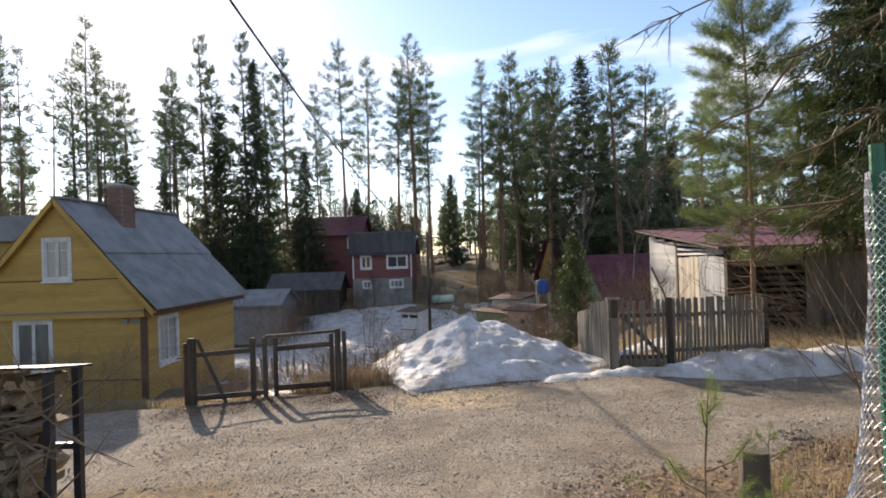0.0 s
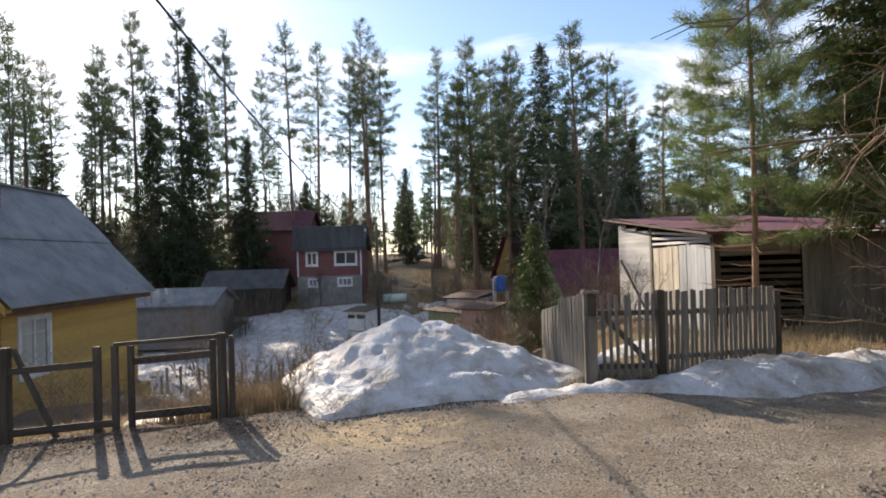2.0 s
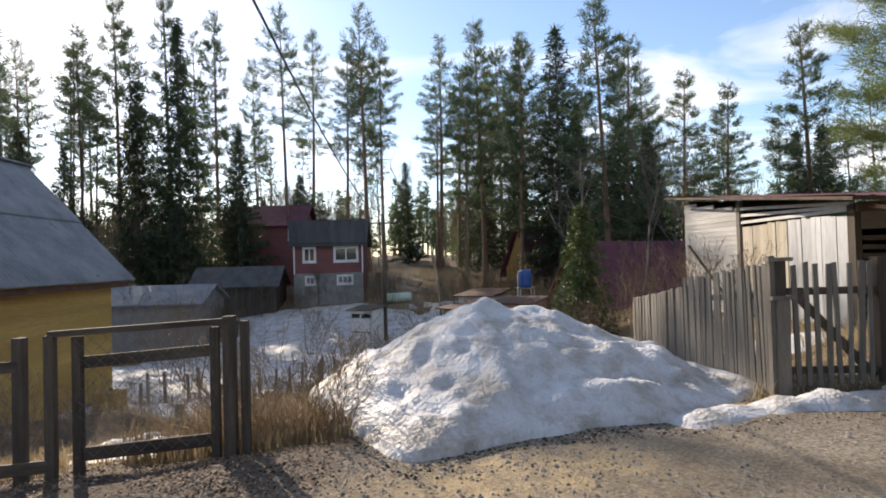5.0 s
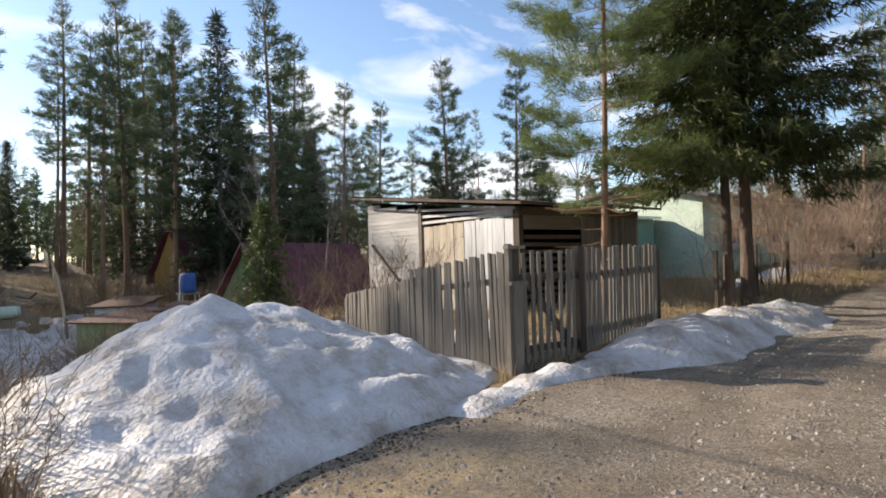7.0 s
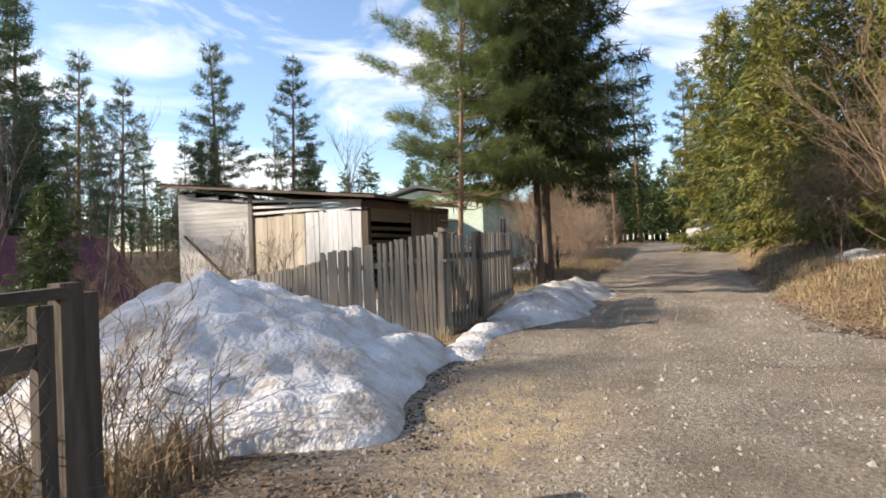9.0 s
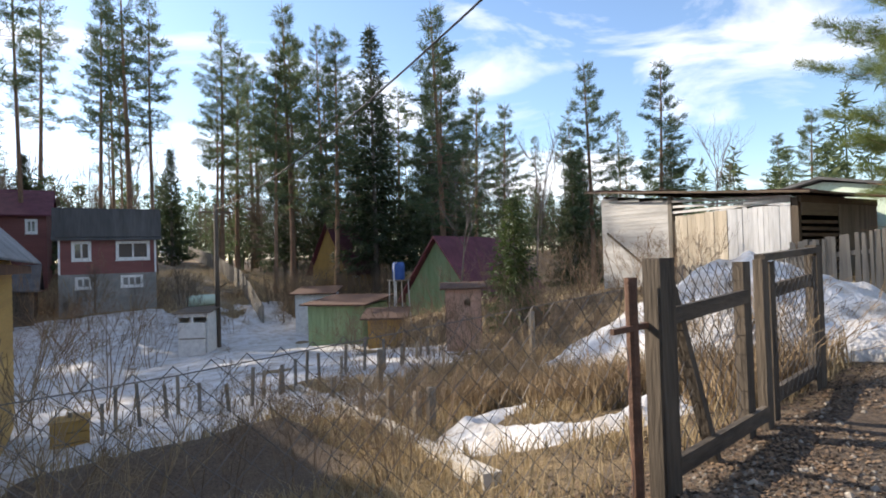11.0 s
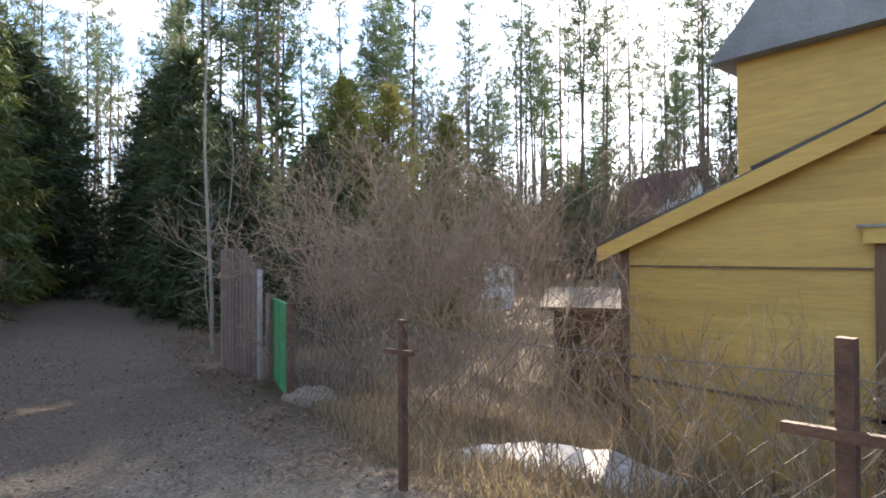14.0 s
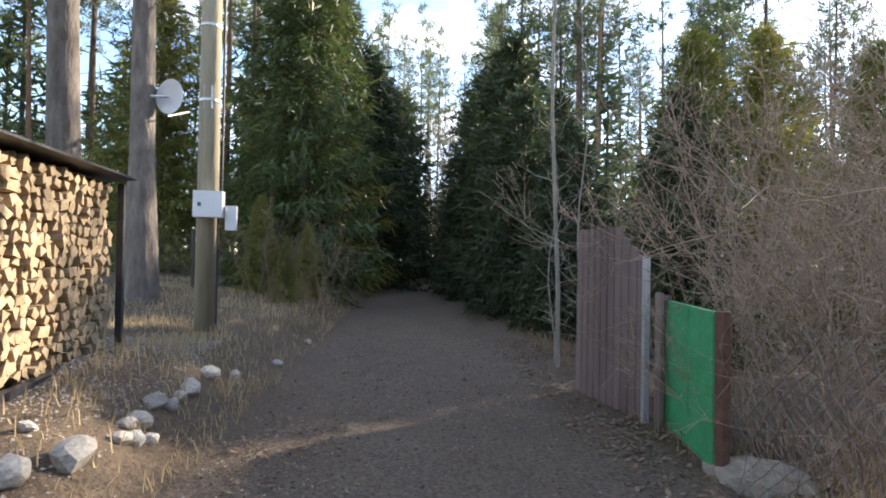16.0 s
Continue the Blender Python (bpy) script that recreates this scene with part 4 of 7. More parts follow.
post(fence2, 4.92, 10.49, -.4, 1.38, .12, M_DARK_WOOD)
post(fence2, 6.97, 10.65, -.3, 1.30, .10, M_DARK_WOOD)
wgate = thing("picket_gate", "dark weathered picket gate with a diagonal brace", "gate", (0, 0, 0))
pickets(wgate, (3.95, 10.56), (4.84, 10.47), (-.02, 0), (1.33, 1.34), .11, rng)
part("brace", MB().bar((4.0, 10.58, 1.0), (4.82, 10.52, .1), .03, .09), M_DARK_WOOD_X, wgate)
for z in (.15, 1.02):
    part("rail", MB().bar((3.93, 10.59, z), (4.86, 10.50, z), .04, .08), M_DARK_WOOD_X, wgate)
gp = thing("gate_post", "broad grey gate post with a letter shelf", "post", (3.80, 10.50, 0))
part("post", MB().bar((-.02, 0, -.4), (0, 0, .98), .15, .06, (0, 1, 0)), M_WOOD, gp)
part("post", MB().bar((-.10, .03, -.4), (-.10, .03, 1.42), .06, .07, (0, 1, 0)), M_WOOD, gp)
part("shelf", box(-.14, .12, -.06, .06, .94, .98), M_WOOD, gp)
part("shelf", box(-.16, .12, -.04, .05, 1.36, 1.40), M_WOOD, gp)
part("backboard", box(-.08, .08, .03, .045, .98, 1.36), M_DARK_WOOD, gp)
low = thing("wire_fence", "sagging chain-link fence beyond the pickets", "fence", (0, 0, 0))
part("netting", netting((7.0, 10.7), (14.5, 11.6), (.05, .3), (1.05, 1.2), .08, .0022, .05), M_OLDWIRE, low, fix=False)
for x, y in ((9.6, 11.0), (12.0, 11.3), (14.5, 11.6)):
    post(low, x, y, gz(x, y) - .3, gz(x, y) + 1.15, .07, M_DARK_WOOD)


# ---- the open shed ----
shed = thing("shed", "old board shed with a maroon metal roof", "shed", (0, 0, 0))
SX, SB = 8.05, -.15
rng = random.Random(8)
white = part("side_wall", box(SX + .03, SX + .10, 18.30, 20.95, SB - 1.2, 2.60), M_SILVER_WOOD, shed, "silver-grey boarded wall")
z = SB - .2
while z < 3.0:
    yt = 20.95
    yb = 18.30 if z < 2.5 else 18.30 + (z - 2.5) / .14 * 1.0
    if yb < yt - .1:
        part("board", box(SX - .005 + rng.uniform(-.006, .006), SX + .03, yb, yt, z, z + .118), M_SILVER_WOOD, white)
    z += .125
part("post", box(SX - .02, SX + .09, 18.16, 18.30, SB - .6, 2.72), M_WOOD, shed)
part("post", box(SX - .03, SX + .10, 14.52, 14.70, SB - .4, 2.30), M_DARK_WOOD, shed, "dark corner post")
doors = part("boarding", box(SX + .07, SX + .10, 14.7, 18.16, SB - .4, 1.95), M_PALE_WOOD, shed, "pale bare vertical boards")
y, i = 14.72, 0
while y < 18.05:
    w = .135 + rng.uniform(-.012, .02)
    w = min(w, 18.15 - y)
    top = 2.14 + rng.uniform(-.02, .02) - .03 * abs(y - 16)
    part("board", box(SX - .01 + rng.uniform(-.008, .008), SX + .07, y, y + w - .006, SB - .3, top), M_TIN if y < 16.3 else M_PALE_WOOD, doors)
    y += w
for k in range(3):
    part("slat", MB().bar((SX + .02, 14.7, 2.22 + k * .055), (SX + .02, 18.2, 2.20 + k * .175), .03, .07), M_WHITE, shed)
part("strut", MB().bar((SX - .04, 20.7, 1.7), (SX - .04, 18.7, .2), .05, .05), M_DARK_WOOD, shed)
part("front_beam", box(SX, 12.5, 14.46, 14.58, 2.16, 2.34), M_DARK_WOOD_X, shed)
part("front_board", box(SX + .1, 10.1, 14.50, 14.54, 1.84, 2.16), M_WOOD_X, shed)
for k in range(9):
    part("slat", MB().bar((SX + .1, 14.52, .35 + k * .165), (10.1, 14.52, .33 + k * .165 + rng.uniform(-.02, .02)), .03, .09), M_DARK_WOOD_X, shed)
x = 10.15
while x < 12.4:
    part("board", box(x, x + .14, 14.49, 14.53 + rng.uniform(-.01, .01), .1, 2.16), M_WOOD, shed)
    x += .148
part("wall", box(SX + .1, 12.5, 20.85, 20.95, -1.2, 3.0), M_DARK_WOOD, shed)
part("wall", box(12.4, 12.5, 14.58, 20.85, -.6, 2.3), M_DARK_WOOD, shed)
part("floor", box(SX + .1, 12.4, 14.58, 20.85, -1.0, .05), M_CLOD, shed)
rf = MB()
ys, xs = np.linspace(14.05, 21.3, 30), np.linspace(7.62, 12.95, 61)
for yy in ys:
    for i, xx in enumerate(xs):
        rf.v.append((float(xx), float(yy), float(2.40 + (yy - 14.05) * .108 + .02 * math.sin(xx * 1.7 + yy) + (.018 if i % 4 == 0 else 0))))
for j in range(29):
    for i in range(60):
        rf.f.append((j * 61 + i, j * 61 + i + 1, (j + 1) * 61 + i + 1, (j + 1) * 61 + i))
part("roof", rf, M_MAROON, shed, "maroon ribbed metal roof", fix=False)
part("eave_strip", MB().bar((7.62, 14.05, 2.37), (7.62, 21.3, 3.15), .03, .06).bar((7.62, 14.05, 2.37), (12.95, 14.05, 2.38), .03, .06), M_DARK_WOOD_X, shed)
for yy in (15.5, 17.5, 19.5):
    part("rafter", MB().bar((7.7, yy, 2.36 + (yy - 14.05) * .108), (12.9, yy, 2.36 + (yy - 14.05) * .108), .06, .09), M_DARK_WOOD_X, shed)


# ---- far houses and sheds in the lower yards ----
def gable_house(name, label, x0, x1, y0, y1, zb, ze, zr, wmat, rmat, axis="x", over=.4, wins=(), plinth=None, category="house"):
    """A plain house: eaves at ze, ridge at zr along axis; wins are (a0, a1, z0, z1) in the wall that faces the road."""
    h = thing(name, label, category, (0, 0, 0))
    t = .12
    ops = sorted(wins)
    f = MB()
    a = x0
    for w in ops:
        if w[0] > a + .001:
            f.box(a, w[0], y0, y0 + t, zb, ze)
        f.box(w[0], w[1], y0, y0 + t, zb, w[2]).box(w[0], w[1], y0, y0 + t, w[3], ze)
        a = w[1]
    f.box(a, x1, y0, y0 + t, zb, ze)
    part("wall", f, wmat, h)
    part("wall", box(x0, x1, y1 - t, y1, zb, ze), wmat, h)
    if axis == "x":
        ym = (y0 + y1) / 2
        for x in (x0, x1 - t):
            part("wall", MB().prism([(y0 + t, zb), (y1 - t, zb), (y1 - t, ze), (ym, zr - .1), (y0 + t, ze)], "x", x, x + t), wmat, h)
        for ya, yb in ((y0 - over, ym), (y1 + over, ym)):
            s = (zr - ze) / (ym - y0)
            part("roof", MB().prism([(ya, ze - over * s), (yb, zr), (yb, zr + .1), (ya, ze - over * s + .1)], "x", x0 - over, x1 + over), rmat, h)
    else:
        xm = (x0 + x1) / 2
        for x in (x0, x1 - t):
            part("wall", box(x, x + t, y0 + t, y1 - t, zb, ze), wmat, h)
        for y in (y0, y1 - t):
            part("gable", MB().prism([(x0, ze), (x1, ze), (xm, zr - .06)], "y", y, y + t), wmat, h)
        for xa in (x0 - over, x1 + over):
            s = (zr - ze) / (xm - x0)
            part("roof", MB().prism([(xa, ze - over * s), (xm, zr), (xm, zr + .1), (xa, ze - over * s + .1)], "y", y0 - over, y1 + over), rmat, h)
    for w in ops:
        window(h, "window", "y", *w, y0, sash=.12, curtain=False)
    if plinth:
        part("plinth", box(x0 - .04, x1 + .04, y0 - .04, y1 + .04, zb - 1.5, plinth), M_GREY_WALL, h)
    return h


def turned(h, cx, cy, a):
    """The house h turned by a degrees round the upright line through cx, cy."""
    h.matrix_world = Matrix.Translation((cx, cy, 0)) @ Matrix.Rotation(radians(a), 4, "Z") @ Matrix.Translation((-cx, -cy, 0))
    return h


red = gable_house("house", "two-storey dull red house with a dark roof on the far slope", -8.46, -3.5, 46.5, 52.0, -1.4, 2.95, 4.75, M_RED_WALL, M_DARK_ROOF, "x", .35,
                  ((-7.85, -6.87, 1.54, 2.69), (-5.62, -3.80, 1.54, 2.69)), None)
part("ground_floor", MB().box(-8.5, -3.48, 46.42, 46.56, -3.4, .75), M_GREY_WALL, red, "grey rendered lower storey")
window(red, "window", "y", -7.7, -6.9, -.1, .6, 46.42, sash=.1, curtain=False)
window(red, "window", "y", -5.4, -4.2, -.1, .62, 46.42, cols=3, sash=.1, curtain=False)
part("mansard", box(-8.75, -3.2, 46.1, 46.22, 2.95, 4.6), M_DARK_ROOF, red, "dark slate-clad roof front")
for xx in (-8.5, -3.56):
    part("corner_board", box(xx, xx + .1, 46.38, 46.46, .75, 2.95), M_WHITE, red)
gable_house("house", "large red house with a brown roof behind the trees", -16.2, -9.4, 55, 62, -.5, 5.0, 6.9, M_RED_WALL, M_MAROON, "x", .4, ((-14.9, -14.0, 3.0, 4.2), (-10.6, -9.9, 3.6, 4.6)))
gable_house("outbuilding", "long low brown outbuilding below the red house", -15.4, -9.6, 45.5, 49.0, -2.4, .1, 1.3, M_DARK_WOOD, M_DARK_ROOF, "x", .3, (), None, "outbuilding")
gable_house("outbuilding", "low grey shed with a lean roof by the lower yard", -18.6, -12.4, 38.5, 43, -3.4, -.6, .3, M_GREY_WALL, M_SLATE, "x", .3, (), None, "outbuilding")
turned(gable_house("house", "ochre house with a steep purple roof between the pines", 8.6, 13.0, 47.2, 50.2, -1.5, .8, 3.9, M_OCHRE, M_MAROON, "x", .4, ((9.4, 10.2, -.2, .6),)), 9.0, 48.5, 34)
turned(gable_house("house", "green gabled cottage with a steep maroon roof", 8.6, 16.5, 30.2, 34.4, -2.6, -.8, 2.1, M_MOSS_GREEN, M_MAROON, "x", .35, ()), 9.0, 31.0, 24)
gable_house("house", "pale green boarded house beside the upper road", 17.8, 26.5, 15.4, 21, .1, 3.1, 3.7, M_GREEN_WALL, M_DARK_ROOF, "x", .4, ((19.6, 20.7, 1.3, 2.5), (23.0, 24.2, 1.3, 2.5)))
gable_house("garage", "low teal sheet garage", 14.2, 17.4, 17.0, 21, 0, 2.4, 2.7, M_TEAL, M_TIN, "x", .2, (), None, "garage")
turned(gable_house("cottage", "small white-gabled cottage with a red roof deep in the plots", -36, -29.5, 42, 48, -1.5, 3.4, 6.5, M_WHITE, M_MAROON, "x", .5, ((-33.6, -32.4, .8, 2.0),)), -32.7, 45, -28)
gable_house("outbuilding", "low white outbuilding with a grey roof beyond the thicket", -29.7, -26.8, 20.4, 23.4, -1.5, .40, .95, M_WHITE, M_SLATE, "x", .3, ((-28.5, -27.9, -.6, .15),), None, "outbuilding")


def privy(name, label, x, y, turn, w, h, wall_m, roof_m, roof_h, hole=None, board=True):
    zb = gz(x, y) - .1
    p = thing(name, label, "outhouse", (x, y, zb), turn)
    for a in (-1, 1):
        part("wall", box(a * w / 2 - .03, a * w / 2 + .03, -w / 2 + .03, w / 2 - .03, 0, h), wall_m, p)
    part("wall", box(-w / 2, w / 2, w / 2 - .03, w / 2 + .03, 0, h), wall_m, p)
    if hole:
        part("wall", MB().box(-w / 2, w / 2, -w / 2 - .03, -w / 2 + .03, 0, h - .55).box(-w / 2, w / 2, -w / 2 - .03, -w / 2 + .03, h - .35, h)
             .box(-w / 2, hole - .1, -w / 2 - .03, -w / 2 + .03, h - .55, h - .35).box(hole + .1, w / 2, -w / 2 - .03, -w / 2 + .03, h - .55, h - .35), wall_m, p)
    else:
        part("door", MB().box(-w / 2 + .06, w / 2 - .06, -w / 2 - .04, -w / 2 + .02, .05, h - .45).box(-w / 2 + .06, w / 2 - .06, -w / 2 - .03, -w / 2 + .02, h - .2, h - .02)
             .box(-.06, .06, -w / 2 - .035, -w / 2 + .02, h - .45, h - .2), wall_m, p, "white boarded door")
        part("crosspiece", box(-w / 2 + .06, w / 2 - .06, -w / 2 - .055, -w / 2 - .04, h * .42, h * .42 + .06), M_WOOD_X, p)
    if roof_h > .3:
        r = MB()
        o = w / 2 + .18
        r.v = [(-o, -o, h), (o, -o, h), (o, o, h), (-o, o, h), (0, 0, h + roof_h), (-o, -o, h - .05), (o, -o, h - .05), (o, o, h - .05), (-o, o, h - .05)]
        r.f = [(0, 1, 4), (1, 2, 4), (2, 3, 4), (3, 0, 4), (8, 7, 6, 5), (0, 5, 6, 1), (1, 6, 7, 2), (2, 7, 8, 3), (3, 8, 5, 0)]
        part("roof", r, roof_m, p)
    else:
        part("roof", MB().prism([(-w / 2 - .2, h - .02), (w / 2 + .2, h + roof_h), (w / 2 + .2, h + roof_h + .05), (-w / 2 - .2, h + .03)], "x", -w / 2 - .2, w / 2 + .2), roof_m, p)
    return p


privy("outhouse", "pinkish plastered outhouse with a flat brown roof", 3.35, 22.8, -33, 1.1, 2.15, M_PLASTER, M_RUST, .12, .12)
privy("outhouse", "white-doored wooden outhouse standing in the snow", -2.6, 37.2, -28, 1.35, 2.15, M_WHITE, M_DARK_WOOD_X, .15)


def low_shed(name, label, x, y, turn, w, d, h, wm, rm):
    s = thing(name, label, "shed", (x, y, gz(x, y) - .2), turn)
    n = int(w / .2)
    for i in range(n):
        part("board", box(-w / 2 + w * i / n, -w / 2 + w * (i + .96) / n, -d / 2 - .02, -d / 2 + .02, 0, h - .02 - .03 * (i % 3)), wm, s)
    for a in (-1, 1):
        part("wall", box(a * w / 2 - .03, a * w / 2 + .03, -d / 2 + .03, d / 2, 0, h - .05), wm, s)
    part("wall", box(-w / 2, w / 2, d / 2, d / 2 + .05, 0, h), wm, s)
    part("roof", MB().prism([(-d / 2 - .3, h - .02), (d / 2 + .3, h + .25), (d / 2 + .3, h + .32), (-d / 2 - .3, h + .05)], "x", -w / 2 - .3, w / 2 + .3), rm, s)
    return s


low_shed("shed", "faded green shed with a rusty red roof", 3.4, 32.6, -52, 2.8, 2.6, 2.1, M_MOSS_GREEN, M_RUST)
low_shed("shed", "ochre boarded lean-to beside the green shed", 3.3, 28.4, -33, 1.3, 1.4, 1.4, M_OCHRE, M_RUST)
low_shed("shed", "narrow brown board shed behind the yellow house", -18.6, 16.9, 35, 1.2, 1.2, 1.8, M_DARK_WOOD, M_DARK_WOOD_X)
low_shed("shed", "dark shed with a white end wall", 4.4, 39.6, -30, 2.0, 2.8, 2.3, M_WHITE, M_RUST)
tank = thing("shower_tank", "blue plastic barrel on a steel washing stand", "barrel", (5.3, 31.0, gz(5.3, 31.0)))
for a, b in ((-.4, -.4), (.4, -.4), (.4, .4), (-.4, .4)):
    part("leg", MB().tube([(a, b, -.2), (a * .8, b * .8, 2.35)], [.03, .03], 6), M_TIN, tank)
part("shelf", box(-.42, .42, -.42, .42, 2.33, 2.38), M_WOOD_X, tank)
part("barrel", MB().tube([(0, 0, 2.38), (0, 0, 2.5), (0, 0, 2.7), (0, 0, 2.9), (0, 0, 3.1), (0, 0, 3.2)], [.27, .30, .29, .30, .29, .25], 16), M_BLUE, tank, "blue barrel", True)
part("pipe", MB().tube([(-.45, -.4, .2), (-.45, -.4, 2.9), (-.40, -.35, 3.15), (-.2, -.2, 3.2)], [.025] * 4, 6), M_TIN, tank)
drum = thing("barrel", "grey-green drum lying by the fence lane", "barrel", (-.9, 46.0, gz(-.9, 46) + .35), 15)
part("drum", MB().tube([(-.9, 0, 0), (-.6, 0, 0), (.6, 0, 0), (.9, 0, 0)], [.33, .36, .36, .33], 14), M_GREEN_WALL, drum, "", True)

# plank fence along the lane on the far slope
lane = thing("lane_fence", "pale board fence climbing along the far lane", "fence", (0, 0, 0))
for i in range(90):
    f = i / 90
    x, y = 1.9 + 1.0 * f, 42.5 + 36 * f
    z = gz(x, y)
    ob = part("picket", picket_meshes[i % 5], None, lane)
    ob.matrix_world = pose(x, y, z - .1, 0, 0, 88) @ Matrix.Diagonal((4.6, 1, 1.45, 1))
for i in range(10):
    x, y = 1.95 + .11 * i, 42.5 + 4 * i
    post(lane, x, y, gz(x, y) - .3, gz(x, y) + 1.2, .1)

# concrete strip and stakes round the lower beds
kerb = thing("kerb", "pale concrete edging strip beside the garden bed", "kerb", (0, 0, 0))
kp = [(-4.79, 10.5), (-4.3, 12.2), (-3.58, 14.55), (-3.3, 17.2), (-3.1, 20.3)]
for i, (p, q) in enumerate(zip(kp, kp[1:])):
    part("slab", MB().bar((*p, gz(*p) - .03), (*q, gz(*q) - .03), .15, .26), M_CONCRETE, kerb)
rng = random.Random(21)
for i in range(26):
    x, y = -7.4 + i * .36 + rng.uniform(-.1, .1), 18.6 + .12 * i + .5 * math.sin(i * .6) + rng.uniform(-.4, .4)
    st = thing("stake", "thin weathered garden stake", "stake", (x, y, gz(x, y)), group="stakes of the lower garden")
    part("stick", MB().bar((0, 0, -.2), (rng.uniform(-.06, .06), rng.uniform(-.06, .06), rng.uniform(.5, .95)), .06, .06, (0, 1, 0)), M_WOOD, st)
for x, y, h in ((-3.7, 13.2, .55), (-3.4, 14.9, .55), (-3.2, 16.4, .5), (-3.1, 18.0, .5), (-3.5, 13.9, .5), (.2, 15.8, 1.3), (-2.3, 17.5, .9)):
    st = thing("stake", "grey wooden stake in dry grass", "stake", (x, y, gz(x, y)), group="stakes of the garden bed")
    part("stick", MB().bar((0, 0, -.2), (.03, .02, h), .09, .08, (0, 1, 0)), M_WOOD, st)

# ---- poles and cables ----
up = thing("utility_pole", "dark wooden electricity pole in the lower yard", "pole", (-1.58, 37.5, gz(-1.58, 37.5)))
part("pole", MB().tube([(0, 0, -.4), (0, 0, 7.3)], [.13, .10], 8), M_DARK_WOOD, up, smooth=True)
part("crossarm", MB().bar((-.8, 0, 6.9), (.8, 0, 6.9), .09, .09), M_DARK_WOOD_X, up)
for a in (-.7, 0, .7):
    part("insulator", MB().tube([(a, 0, 6.94), (a, 0, 7.12)], [.05, .04], 8), M_WHITE, up)


def cable(name, label, p, q, sag, r=.011):
    c = thing(name, label, "cable", (0, 0, 0))
    pts = []
    for i in range(25):
        f = i / 24
        pts.append((p[0] + (q[0] - p[0]) * f, p[1] + (q[1] - p[1]) * f, p[2] + (q[2] - p[2]) * f - 4 * sag * f * (1 - f)))
    part("strand", MB().tube(pts, [r] * 25, 5), M_CABLE, c)


cable("cable", "black overhead cable across the yard", (-2.75, -9, 9.3), (-1.6, 37.5, 3.85), 1.8, .02)
cable("cable", "thin cable along the far lane", (-1.6, 37.5, 3.8), (2.5, 74, 7.5), .8)
pole = thing("utility_pole", "grey-green wooden electricity pole with a white meter box", "pole", (-22.41, 5.87, gz(-22.41, 5.87)), 0)
part("pole", MB().tube([(0, 0, -.3), (.02, 0, 3.5), (.05, .02, 8.6)], [.145, .13, .105], 12), M_POLE, pole, smooth=True)
for z in (3.05, 4.05):
    part("band", MB().tube([(.02, 0, z), (.02, 0, z + .03)], [.142, .142], 12), M_TIN, pole)
bx = part("meter_box", box(.12, .30, -.12, .24, 1.50, 1.84), M_BOX, pole, "white steel meter box")
part("lock", box(.30, .31, -.06, -.02, 1.64, 1.69), M_GREEN_PAINT, bx)
part("conduit", MB().tube([(.13, .16, .1), (.14, .16, 1.5)], [.014, .014], 6).tube([(.10, .19, 1.84), (.12, .19, 5.5)], [.016, .016], 6), M_CABLE, pole)
part("small_box", box(.10, .20, .26, .40, 1.34, 1.66), M_BOX, pole)
part("plate", box(.125, .14, -.05, .06, 2.95, 3.25), M_BOX, pole)
dish = thing("satellite_dish", "white satellite dish fixed to a pine trunk", "dish", (-24.4, 4.83, 3.22), 60)
d = MB()
for i in range(7):
    rr = .29 * i / 6
    for j in range(20):
        t = 2 * math.pi * j / 20
        d.v.append((rr * math.cos(t), -.9 * rr * rr, rr * math.sin(t)))
for i in range(6):
    for j in range(20):
        d.f.append((i * 20 + j, i * 20 + (j + 1) % 20, (i + 1) * 20 + (j + 1) % 20, (i + 1) * 20 + j))
part("reflector", d, M_BOX, dish, smooth=True, fix=False)
part("arm", MB().bar((0, -.1, -.33), (0, .35, -.15), .02, .02), M_TIN, dish)
part("bracket", MB().tube([(0, -.08, 0), (-.14, -.2, -.02), (-.25, -.26, -.02)], [.025, .025, .025], 8), M_TIN, dish)


# ---- firewood racks ----
def log_mesh(seed):
    r = random.Random(seed)
    k = r.choice((3, 4, 4, 5))
    m = MB()
    a0 = r.uniform(0, 6.28)
    pts = [(math.cos(a0 + 2 * math.pi * i / k + r.uniform(-.3, .3)) * r.uniform(.05, .075), math.sin(a0 + 2 * math.pi * i / k + r.uniform(-.3, .3)) * r.uniform(.04, .06)) for i in range(k)]
    n = len(pts)
    for y in (-.22, .20):
        m.v += [(p * (.94 if y > 0 else 1), y + r.uniform(-.01, .01), q) for p, q in pts]
    m.f = [tuple(range(n)), tuple(reversed(range(n, 2 * n)))] + [((i + 1) % n, i, n + i, n + (i + 1) % n) for i in range(n)]
    return m.mesh("log", M_LOG_END)


LOGS = [log_mesh(i) for i in range(12)]


